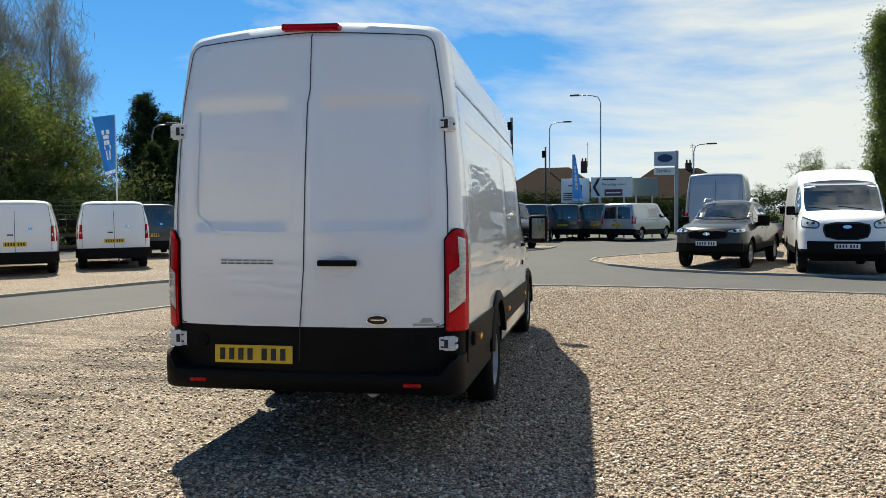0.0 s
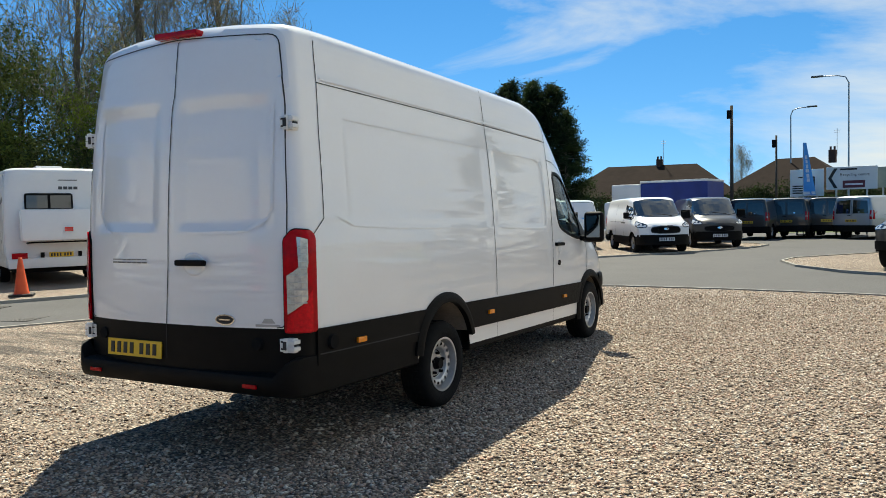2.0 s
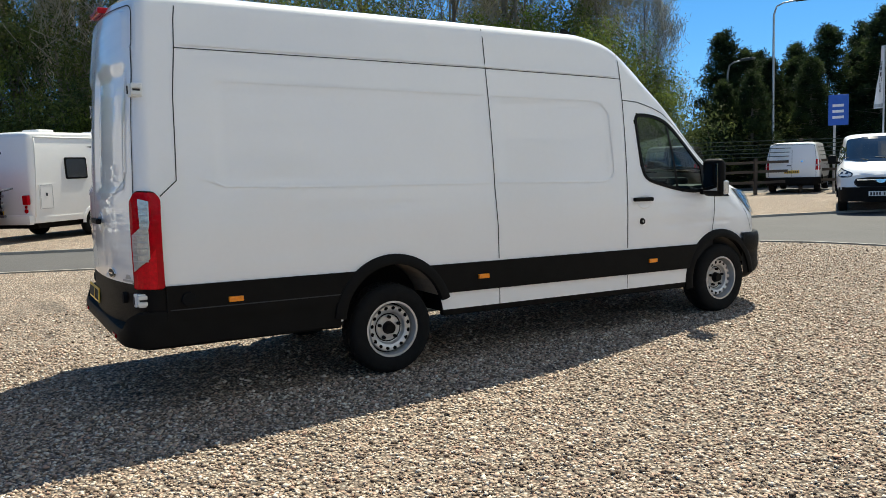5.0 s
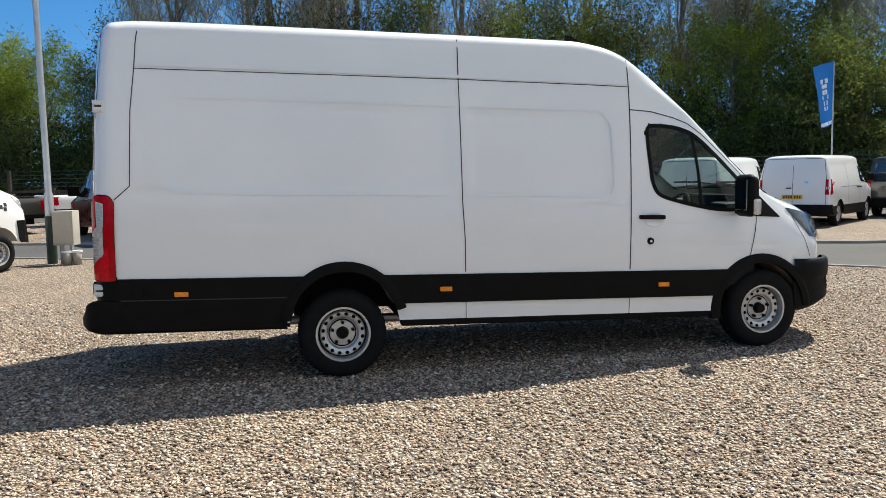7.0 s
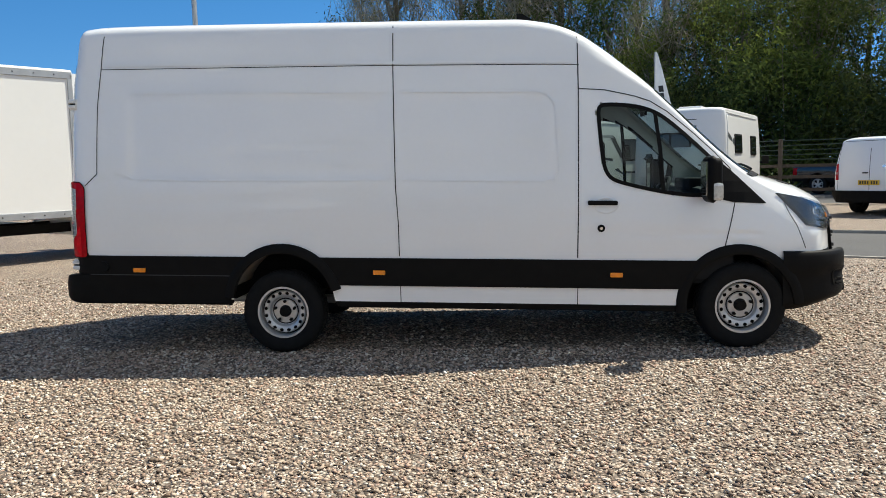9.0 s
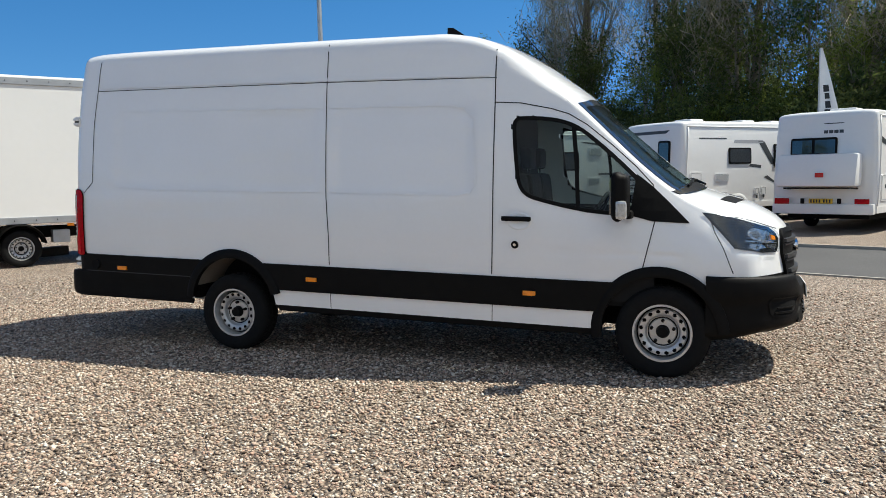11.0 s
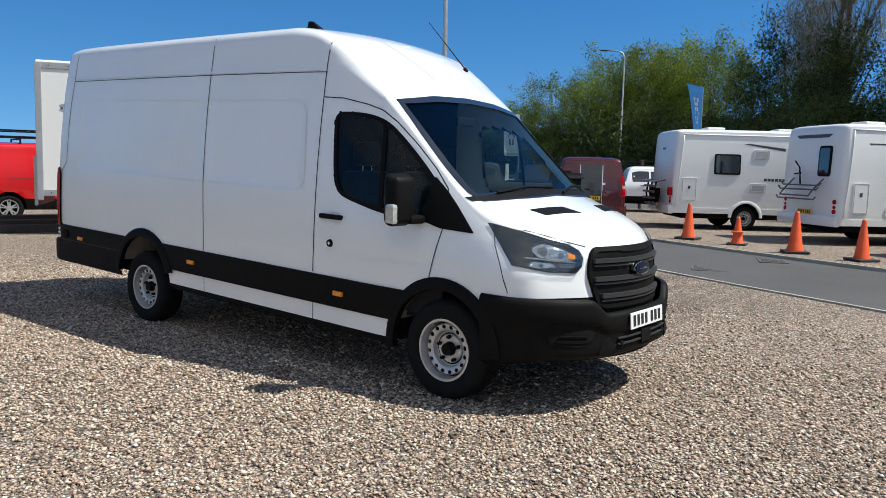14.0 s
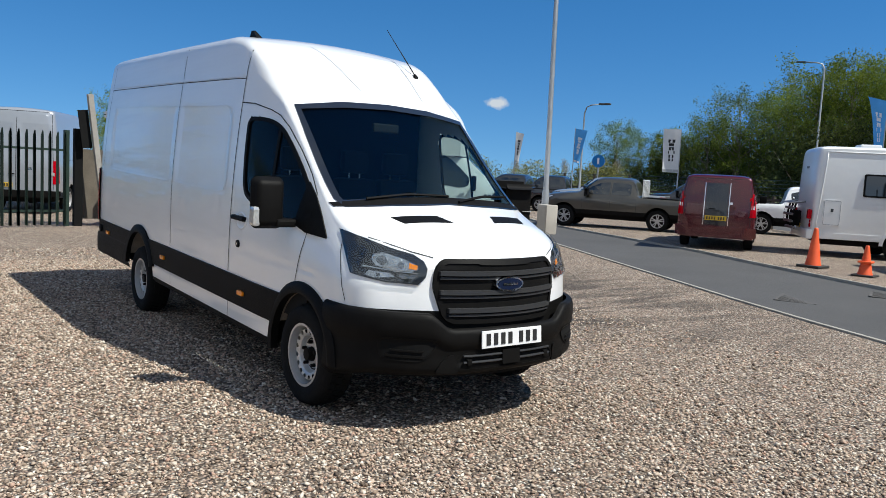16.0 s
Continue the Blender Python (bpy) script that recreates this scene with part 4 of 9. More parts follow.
    part("badge_face", rake(skin(tree, oval, "y-", 0.012, skirt=0.0)), INK, badge)
    part("badge_bar", rake(skin(tree, [(0.435, 0.868), (0.515, 0.868), (0.515, 0.877), (0.435, 0.877)], "y-", 0.014, skirt=0.0)), CHROME, badge)
    RACKISH = surf("dull_badge_metal", (0.14, 0.14, 0.145), 0.35, metal=0.7, vary=0.1)
    for k in range(7):
        x = -0.555 + 0.053 * k
        bm = skin(tree, [(x, 1.215), (x + 0.045, 1.215), (x + 0.045, 1.225), (x, 1.225)], "y-", 0.006, skirt=0.003)
        m2 = skin(tree, [(x, 1.237), (x + 0.045, 1.237), (x + 0.045, 1.243), (x, 1.243)], "y-", 0.006, skirt=0.003)
        tmp = bpy.data.meshes.new("tmp")
        m2.to_mesh(tmp)
        bm.from_mesh(tmp)
        m2.free()
        bpy.data.meshes.remove(tmp)
        add("letter_bar", rake(bm), RACKISH)
    add("dealer_sticker", rake(skin(tree, [(0.69, 0.835), (0.85, 0.835), (0.85, 0.85), (0.69, 0.85)], "y-", 0.004, skirt=0)), GALV)
    add("dealer_sticker", rake(skin(tree, [(0.73, 0.856), (0.82, 0.856), (0.80, 0.885), (0.75, 0.885)], "y-", 0.004, skirt=0)), GALV)
    # rear bumper, reflectors, plate
    bm = bmesh.new()
    rows = []
    secs = [(0.555, 0.06), (0.550, 0.0), (0.540, -0.045), (0.515, -0.06), (0.455, -0.056), (0.42, -0.03), (0.402, 0.04), (0.42, 0.25)]
    for x in np.linspace(-1, 1, 25):
        px = 0.985 * math.sin(x * math.pi / 2) if abs(x) < 0.999 else 0.985 * x
        yb = 0.05 + 0.20 * abs(x) ** 7
        ear = max(0.0, min(1.0, (abs(px) - 0.86) / 0.07)) * 0.10
        rows.append([bm.verts.new((px * (1 + (0.012 if 0 < i < 6 else 0)), y * (1 - 4 * ear) + yb, z + (ear if i < 3 else ear * 0.6 if i == 3 else 0))) for i, (z, y) in enumerate(secs)])
    for side in (-1, 1):
        end = rows[0] if side < 0 else rows[-1]
        prev = end
        for yy in (0.5, 0.9, 1.3, 1.50):
            ring = [bm.verts.new((side * (0.998 if 0 < i < 6 else 0.975), max(yy, v.co.y), v.co.z + 0.0)) for i, v in enumerate(end)]
            for k in range(len(secs) - 1):
                bm.faces.new((prev[k], prev[k + 1], ring[k + 1], ring[k]))
            prev = ring
    for a, b in zip(rows, rows[1:]):
        for k in range(len(secs) - 1):
            bm.faces.new((a[k], a[k + 1], b[k + 1], b[k]))
    bmesh.ops.recalc_face_normals(bm, faces=bm.faces[:])
    add("rear_bumper", rake(bm), BLACK_PLASTIC, "black plastic rear step bumper", 35)
    for s in (-0.70, 0.70):
        add("reflector", rake(boxes((s - 0.055, s + 0.055, -0.016, 0.01, 0.466, 0.492), bevel=0.004)), RED_LENS, "red rear reflector")
    plate(van, back @ Matrix.Translation((-0.33 + CX, 0.012, 0.70)) @ pose(0, 0, 0, -4))
    for s in (-1, 1):
        bm = bmesh.new()
        bmesh.ops.create_cone(bm, cap_ends=True, segments=20, radius1=0.05, radius2=0.045, depth=0.03, matrix=Matrix.Translation((s * 1.015, 0.42, 0.72)) @ pose(0, 0, 0, 0, 90))
        add("cladding_cap", rake(bm), DARK)
        q = lay(tree, s * 0.70, 0.725, "y-", 0.0)
        bm = bmesh.new()
        bmesh.ops.create_cone(bm, cap_ends=True, segments=20, radius1=0.042, radius2=0.036, depth=0.022, matrix=Matrix.Translation((s * 0.70, q.y - 0.006, 0.725)) @ pose(0, 0, 0, 90))
        add("cladding_cap", rake(bm), DARK)
        # side marker lamps
        for y in (0.73, 2.76, 4.68):
            mk = add("side_marker", rake(boxes((s * 1.008, s * 1.032, y - 0.05, y + 0.05, 0.678, 0.715), bevel=0.006)), AMBER, "amber side marker lamp")
        add("cladding_groove", rake(line(tree, [(0.30, 0.655), (1.5, 0.655)], "x+" if s > 0 else "x-", 0.008, 0.018)), SEAM)
        lip = arch_lip(1.95, 0.425, 0.422, 0.502, 0.985, 0.045, s, 15, 174)
        add("arch_lip", rake(lip), BLACK_PLASTIC, "black plastic wheel arch lip", 50)
        lip = arch_lip(5.655, 0.45, 0.42, 0.50, 0.955, 0.055, s, 4, 188)
        add("arch_lip", rake(lip), BLACK_PLASTIC, "black plastic wheel arch lip", 50)
        for y, z, r in ((1.95, 0.425, 0.427), (5.655, 0.45, 0.425)):
            bm = bmesh.new()
            rows = [[bm.verts.new((s * x, y + r * math.cos(radians(a)), z + r * math.sin(radians(a)))) for a in range(20, 161, 10)] for x in (0.99, 0.60)]
            for k in range(14):
                bm.faces.new((rows[0][k], rows[0][k + 1], rows[1][k + 1], rows[1][k]))
            add("arch_liner", rake(bm), surf("grey_liner", (0.22, 0.19, 0.155), 0.9, vary=0.3, scale=4) if "grey_liner" not in bpy.data.materials else bpy.data.materials["grey_liner"])
        add("black_sill", rake(boxes((s * 0.90, s * 0.975, 2.40, 5.16, 0.395, 0.452), bevel=0.01)), BLACK_PLASTIC)
    # underbody, axles and fuel tank
    add("underbody", rake(boxes((-0.88, 0.88, 0.3, 1.5, 0.44, 0.6), (-0.88, 0.88, 2.42, 5.2, 0.42, 0.6), (-0.6, 0.6, 1.5, 2.42, 0.5, 0.9), (-0.58, 0.58, 5.2, 6.3, 0.42, 0.9))), DARK)
    add("rear_axle", tube(bmesh.new(), [(-0.85 + CX, 1.93, 0.35), (0.85 + CX, 1.93, 0.35)], 0.06), DARK)
    add("exhaust", rake(tube(bmesh.new(), [(0.35, 0.35, 0.36), (0.35, 1.4, 0.36), (0.4, 2.6, 0.37), (0.4, 4.6, 0.38)], 0.04)), GALV)
    # wheels
    for s in (-1, 1):
        for y, rr in ((1.93, 0.95), (5.68, 0.955)):
            wheel(van, s * 0.875, y - 1.93, 0.345, side=s, tread=True)
    # cab glass and frames
    GLASS = glass("cab_glass")
    SCREEN_GLASS = glass("screen_glass", (0.70, 0.82, 0.80), 0.06)
    MIRROR = surf("mirror_glass", (0.30, 0.31, 0.32), 0.03, metal=1.0, vary=0.02)
    REFLECT = surf("lamp_reflector", (0.66, 0.66, 0.65), 0.14, metal=0.92, vary=0.35, scale=30, bump=0.9, bscale=45)
    LAMP_MID = surf("lamp_bowl_grey", (0.34, 0.34, 0.34), 0.1, metal=0.9, vary=0.4, scale=30, bump=0.6, bscale=60)
    LENS = glass("headlamp_lens", (0.86, 0.88, 0.88), 0.05)
    for s, ax in ((1, "x+"), (-1, "x-")):
        add("window_frame", rake(band(tree, chaikin(WIN), ax, 0.03)), BLACK_PLASTIC, "black window surround", 40)
        bm = skin(tree, shrink(chaikin(WIN, 1), 0.014), ax, -0.006, 0.12, 0)
        g = add("side_window", rake(bm), GLASS, "clear cab side window", 30)
        add("window_bar", rake(line(tree, [(5.008, 1.995), (5.04, 1.7), (5.058, 1.36)], ax, 0.032, 0.002)), BLACK_PLASTIC)
        tri = rounded([(5.48, 1.63), (5.60, 1.535), (5.70, 1.44), (5.87, 1.27), (5.60, 1.28), (5.44, 1.32)], 0.015)
        add("mirror_sail", rake(skin(tree, tri, ax, 0.007)), BLACK_PLASTIC, "black triangular mirror mounting panel")
        add("handle_recess", rake(bowl(tree, 4.60, 1.255, 0.10, 0.07, ax)), PANEL_WHITE, "", 80)
        add("door_handle", rake(boxes((s * 0.985, s * 1.028, 4.46, 4.695, 1.255, 1.292), bevel=0.012)), BLACK_PLASTIC, "black cab door handle")
        bm = bmesh.new()
        bmesh.ops.create_cone(bm, cap_ends=True, segments=18, radius1=0.032, radius2=0.028, depth=0.02, matrix=Matrix.Translation((s * 1.002, 4.565, 1.07)) @ pose(0, 0, 0, 0, 90))
        lock = add("door_lock", rake(bm), BLACK_PLASTIC)
        bm = bmesh.new()
        bmesh.ops.create_cone(bm, cap_ends=True, segments=14, radius1=0.014, radius2=0.012, depth=0.026, matrix=Matrix.Translation((s * 1.002, 4.565, 1.07)) @ pose(0, 0, 0, 0, 90))
        part("lock_barrel", rake(bm), CHROME, lock)
        # door mirror
        mb = boxes((s * 1.02, s * 1.262, 5.335, 5.455, 1.285, 1.645))
        bmesh.ops.bevel(mb, geom=mb.edges[:], offset=0.05, segments=4, affect="EDGES", profile=0.5)
        for v in mb.verts:
            if v.co.y > 5.40:
                v.co.x = s * (1.14 + (abs(v.co.x) - 1.14) * 0.86)
                v.co.z = 1.465 + (v.co.z - 1.465) * 0.92
        mir = add("door_mirror", rake(mb), BLACK_PLASTIC, "tall black door mirror", 60)
        part("mirror_arm", rake(boxes((s * 0.95, s * 1.10, 5.39, 5.47, 1.30, 1.36), bevel=0.02)), BLACK_PLASTIC, mir)
        part("mirror_glass", rake(boxes((s * 1.06, s * 1.225, 5.326, 5.338, 1.34, 1.60), bevel=0.003)), MIRROR, mir, "mirror glass")
        part("indicator_lens", rake(boxes((s * 1.212, s * 1.268, 5.37, 5.45, 1.305, 1.44), bevel=0.022)), CLEAR_LENS, mir, "clear indicator lens")
        # headlamp
        fx = "fr" if s > 0 else "fl"
        hl = [(-3.60, 1.350), (-3.80, 1.308), (-3.95, 1.270), (-4.10, 1.238), (-4.17, 1.20), (-4.198, 1.155), (-4.19, 1.10), (-4.145, 1.055), (-3.95, 1.062), (-3.73, 1.095), (-3.68, 1.19)]
        head = add("headlamp", rake(skin(tree, hl, fx, 0.008, 0.05, 0.02)), LAMP_DARK, "dark-backed headlamp with clear reflector", 40)
        part("reflector_panel", rake(skin(tree, rounded([(-3.86, 1.225), (-3.92, 1.238), (-4.03, 1.212), (-4.12, 1.18), (-4.145, 1.15), (-4.10, 1.132), (-3.98, 1.14), (-3.88, 1.155), (-3.845, 1.19)], 0.01), fx, 0.012, 0.04, 0.006)), REFLECT, head, "silvery faceted reflector")
        part("reflector_panel", rake(skin(tree, [(-3.84, 1.125), (-3.97, 1.118), (-4.0, 1.095), (-3.87, 1.085), (-3.82, 1.10)], fx, 0.012, 0.04, 0.006)), REFLECT, head)
        part("reflector_panel", rake(skin(tree, [(-4.02, 1.118), (-4.14, 1.118), (-4.13, 1.09), (-4.03, 1.09)], fx, 0.012, 0.04, 0.006)), LAMP_MID, head)
        for y, z, rr in ((-3.915, 1.192, 0.030), (-4.035, 1.168, 0.020), (-3.90, 1.104, 0.012)):
            c = [(y + rr * math.cos(a * math.pi / 7), z + rr * 0.9 * math.sin(a * math.pi / 7)) for a in range(14)]
            part("bulb_bowl", rake(skin(tree, c, fx, 0.016, 0.04, 0.004)), LAMP_MID, head)
        part("indicator_bowl", rake(skin(tree, [(-4.085, 1.185), (-4.135, 1.17), (-4.135, 1.145), (-4.085, 1.15)], fx, 0.016, 0.04, 0.004)), AMBER, head, "amber indicator bowl")
        part("lens_cover", rake(skin(tree, shrink(hl, 0.004), fx, 0.026, 0.04, 0.012)), LENS, head, "clear curved lens cover", 50)
        part("lamp_strip", rake(skin(tree, [(-3.80, 1.143), (-4.14, 1.122), (-4.14, 1.128), (-3.80, 1.150)], fx, 0.018, 0.05, 0.004)), REFLECT, head)
    bm = skin(tree, shrink(SCREEN, 0.015), "y+", -0.004, 0.12, 0)
    add("windscreen", rake(bm), SCREEN_GLASS, "clear laminated windscreen", 30)
    g.visible_shadow = False
    add("screen_border", rake(band(tree, SCREEN, "y+", 0.045)), LAMP_DARK, "black windscreen border", 40)
    # cowl and wipers
    add("scuttle", rake(skin(tree, [(-0.84, 1.478), (-0.5, 1.505), (0.0, 1.525), (0.5, 1.505), (0.84, 1.478), (0.85, 1.50), (0.5, 1.545), (0.0, 1.565), (-0.5, 1.545), (-0.85, 1.50)], "y+", 0.008)), BLACK_PLASTIC, "black windscreen scuttle")
    for x0, x1 in ((0.62, -0.05), (-0.1, -0.72)):
        pts = [lay(tree, x0 + (x1 - x0) * u, 1.525 + 0.06 * u * (1 - 0.4 * u) + 0.03 * (0.5 - abs(0.5 - u)), "y+", 0.022) for u in (0, 0.25, 0.5, 0.75, 1)]
        add("wiper", rake(tube(bmesh.new(), pts, 0.010, 6)), BLACK_PLASTIC, "black windscreen wiper")
    # bonnet vents and shut line
    for s in (-1, 1):
        v = [(s * 0.24, 6.14), (s * 0.57, 6.075), (s * 0.53, 6.185), (s * 0.185, 6.26)]
        vent = add("bonnet_vent", rake(skin(tree, v if s > 0 else v[::-1], "z+", 0.004, skirt=0.004)), BLACK_PLASTIC, "black bonnet vent grille")
    add("shut_line", rake(line(tree, [(0.5, 1.225), (0.62, 1.255), (0.80, 1.32)], "y+", 0.006)), SEAM)
    add("shut_line", rake(line(tree, [(-0.5, 1.225), (-0.62, 1.255), (-0.80, 1.32)], "y+", 0.007)), SEAM)
    # grille
    SATIN = surf("satin_black_trim", (0.028, 0.028, 0.029), 0.42, vary=0.1, spec=0.45)
    frame_ = rounded([(-0.44, 1.215), (0.44, 1.215), (0.50, 1.16), (0.515, 1.04), (0.46, 0.85), (0.40, 0.815), (-0.40, 0.815), (-0.46, 0.85), (-0.515, 1.04), (-0.50, 1.16)], 0.03)
    gr = add("grille", rake(skin(tree, frame_, "y+", 0.014, 0.03, 0.02)), BLACK_PLASTIC, "black five-sided radiator grille")
    part("grille_rim", rake(band(tree, frame_, "y+", 0.028, 0.022, 0.02)), BLACK_PLASTIC, gr, smooth=40)
    for z in (1.118, 0.998, 0.885):
        half = 0.475 if z > 0.95 else 0.425
        for dz, h, off in ((0.014, 0.028, 0.040), (-0.016, 0.014, 0.030)):
            bar = [(-half, z + dz - h / 2), (half, z + dz - h / 2), (half, z + dz + h / 2), (-half, z + dz + h / 2)]
            part("grille_bar", rake(skin(tree, bar, "y+", off, 0.06, 0.03)), SATIN, gr, smooth=40)
    oval = [(0.115 * math.cos(a * math.pi / 12), 1.065 + 0.047 * math.sin(a * math.pi / 12)) for a in range(24)]
    bd = part("badge", rake(skin(tree, oval, "y+", 0.052, 0.1, 0.03)), CHROME, gr, "oval badge with chrome rim")
    BLUE = surf("badge_blue", (0.004, 0.009, 0.03), 0.35, coat=0.1, spec=0.3)
    oval = [(0.10 * math.cos(a * math.pi / 12), 1.065 + 0.037 * math.sin(a * math.pi / 12)) for a in range(24)]
    part("badge_face", rake(skin(tree, oval, "y+", 0.055, 0.1, 0)), BLUE, gr)
    part("badge_bar", rake(skin(tree, [(-0.06, 1.058), (0.06, 1.058), (0.06, 1.072), (-0.06, 1.072)], "y+", 0.058, 0.1, 0)), CHROME, gr)
    # front bumper: one moulding that wraps round the nose
    def plan(a):
        sa, ca = math.sin(a), max(math.cos(a), 0.0)
        sg = 1 if sa > 0 else -1
        return Vector((sg * 0.985 * abs(sa) ** (2 / 2.6), 5.985 + 0.70 * ca ** (2 / 2.2), 0))

    def ease(x, x0, x1):
        u = max(0.0, min(1.0, (x - x0) / (x1 - x0)))
        return u * u * (3 - 2 * u)

    profile = [(0.0, -0.03), (0.0, 0.0), (0.03, 0.014), (0.10, 0.022), (0.24, 0.024), (0.36, 0.022), (0.42, 0.010), (0.50, 0.006), (0.72, 0.010), (0.86, 0.018), (0.93, 0.010), (1.0, -0.02), (1.0, -0.12)]
    bb, rows, na = bmesh.new(), [], 72
    for k in range(na + 1):
        a = math.pi / 2 * (2 * k / na - 1)
        p, q = plan(a - 0.01 if k else a), plan(a + 0.01 if k < na else a)
        d = (q - p).normalized()
        out, c = Vector((-d.y, d.x, 0)), plan(a)
        if out.dot(c - Vector((0, 5.6, 0))) < 0:
            out = -out
        zt = 0.795 + 0.10 * ease(abs(c.x), 0.44, 0.60)
        zb = 0.425 + 0.075 * ease(c.y, 6.0, 6.5)
        rows.append([bb.verts.new(c + out * o + Vector((0, 0, zt + (zb - zt) * u))) for u, o in profile])
    for p, q in zip(rows, rows[1:]):
        for k in range(len(profile) - 1):
            bb.faces.new((p[k], p[k + 1], q[k + 1], q[k]))
    bmesh.ops.recalc_face_normals(bb, faces=bb.faces[:])
    bt = tree_of(bb)
    bump = add("front_bumper", rake(bb), BLACK_PLASTIC, "black plastic front bumper", 50)
    for s, ax in ((1, "x+"), (-1, "x-")):
        pod = rounded([(s * 0.52, 0.735), (s * 0.85, 0.745), (s * 0.84, 0.60), (s * 0.64, 0.59), (s * 0.56, 0.65)], 0.04)
        pod = pod if s > 0 else pod[::-1]
        pk = part("fog_recess", rake(skin(bt, pod, "y+", 0.002, 0.05, 0.0)), DARK, bump, "dark recessed fog lamp blank")
        part("recess_lip", rake(band(bt, pod, "y+", 0.012, 0.006, 0.004)), BLACK_PLASTIC, pk, smooth=40)
        for z0, z1, xa, xb in ((0.652, 0.662, 0.62, 0.79), (0.616, 0.63, 0.62, 0.81)):
            bar = [(s * xa, z0), (s * xb, z0 + 0.006), (s * xb, z1 + 0.006), (s * xa, z1)]
            part("fog_slat", rake(skin(bt, bar if s > 0 else bar[::-1], "y+", 0.012, 0.05, 0.01)), BLACK_PLASTIC, pk)
        cheek = rounded([(s * 0.40, 0.525), (s * 0.56, 0.53), (s * 0.50, 0.61), (s * 0.43, 0.645)], 0.03)
        part("intake_cheek", rake(skin(bt, cheek if s > 0 else cheek[::-1], "y+", 0.014, 0.04, 0.02)), BLACK_PLASTIC, bump, smooth=40)
    intake = rounded([(-0.36, 0.645), (0.36, 0.645), (0.42, 0.59), (0.40, 0.53), (-0.40, 0.53), (-0.42, 0.59)], 0.03)
    low_in = part("lower_intake", rake(skin(bt, intake, "y+", 0.002, 0.08, 0.0)), DARK, bump, "open lower air intake")
    part("intake_lip", rake(band(bt, intake, "y+", 0.012, 0.008, 0.004)), BLACK_PLASTIC, low_in, smooth=40)
    for z in (0.585, 0.625):
        pts = [lay(bt, x, z, "y+", 0.014) for x in np.linspace(-0.37, 0.37, 13)]
        part("intake_bar", rake(tube(bmesh.new(), pts, 0.008, 6)), SATIN, low_in)
    for x in (-0.33, 0.33):
        q = lay(bt, x, 0.585, "y+", 0.012)
        part("parking_sensor", rake(boxes((q.x - 0.02, q.x + 0.02, q.y - 0.02, q.y + 0.012, q.z - 0.02, q.z + 0.02), bevel=0.008)), BLACK_PLASTIC, low_in)
    part("tow_cover", rake(skin(bt, [(-0.075, 0.555), (0.075, 0.555), (0.075, 0.655), (-0.075, 0.655)], "y+", 0.022, 0.1, 0.02)), BLACK_PLASTIC, bump)
    plate(van, back @ Matrix.Translation((0.0 + CX, 6.715, 0.595)) @ pose(0, 0, 0, -5, 0, 180), colour=PLATE_W)
    # roof: shark fin, whip aerial, joints
    fin = bmesh.new()
    fz = lay(tree, 0.66, 4.0, "z+", 0.0).z
    vs = [fin.verts.new((0.66 + x, y, fz + z)) for x, y, z in ((-0.035, 3.93, -0.03), (0.035, 3.93, -0.03), (0.035, 4.11, -0.03), (-0.035, 4.11, -0.03), (-0.008, 3.925, 0.06), (0.008, 3.925, 0.06), (0.008, 3.975, 0.058), (-0.008, 3.975, 0.058))]
    for q in ((0, 1, 2, 3), (4, 5, 6, 7), (0, 1, 5, 4), (1, 2, 6, 5), (2, 3, 7, 6), (3, 0, 4, 7)):
        fin.faces.new([vs[k] for k in q])
    bmesh.ops.recalc_face_normals(fin, faces=fin.faces[:])
    add("fin_aerial", rake(fin), BLACK_PLASTIC, "black shark fin aerial")
    base = lay(tree, -0.58, 4.63, "z+", 0.0)
    bm = tube(bmesh.new(), [base, base + Vector((0, -0.02, 0.03))], [0.025, 0.014], 10)
    tube(bm, [base + Vector((0, -0.02, 0.03)), base + Vector((0.08, -0.38, 0.44))], [0.006, 0.003], 6)
    add("whip_aerial", rake(bm), BLACK_PLASTIC, "thin black whip aerial")
    for x0, x1 in ((0.32, 0.17), (-0.5, -0.43)):
        add("roof_joint", rake(line(tree, [(x0, 4.35), (x1, 4.96)], "z+", 0.007)), GALV)
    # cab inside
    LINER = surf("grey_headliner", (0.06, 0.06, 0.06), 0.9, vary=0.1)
    FABRIC = surf("black_seat_fabric", (0.011, 0.011, 0.012), 0.9, vary=0.3, scale=30, bump=0.3, bscale=400)
    DASH = surf("dark_dashboard", (0.013, 0.0135, 0.0145), 0.8, spec=0.2, vary=0.15, scale=20)
    add("bulkhead", rake(boxes((-0.86, 0.86, 4.30, 4.33, 0.5, 2.30))), DASH, "dark cab bulkhead")
    add("cab_floor", rake(boxes((-0.9, 0.9, 4.33, 5.7, 0.62, 0.66))), DASH)
    ny, nz = 16, 10
    for s, ax in ((1, "x+"), (-1, "x-")):
        inner = bmesh.new()
        rows = [[inner.verts.new(lay(tree, 4.34 + 1.28 * i / ny, 0.66 + 0.66 * j / nz, ax, -0.05)) for j in range(nz + 1)] for i in range(ny + 1)]
        for a, b in zip(rows, rows[1:]):
            for j in range(nz):
                inner.faces.new((a[j], a[j + 1], b[j + 1], b[j]))
        add("door_trim", rake(inner), DASH, "dark inner door trim")
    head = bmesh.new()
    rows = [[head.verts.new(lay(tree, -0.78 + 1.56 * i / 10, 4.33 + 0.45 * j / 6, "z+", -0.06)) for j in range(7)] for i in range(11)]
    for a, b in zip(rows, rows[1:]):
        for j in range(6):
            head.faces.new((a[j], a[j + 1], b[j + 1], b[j]))
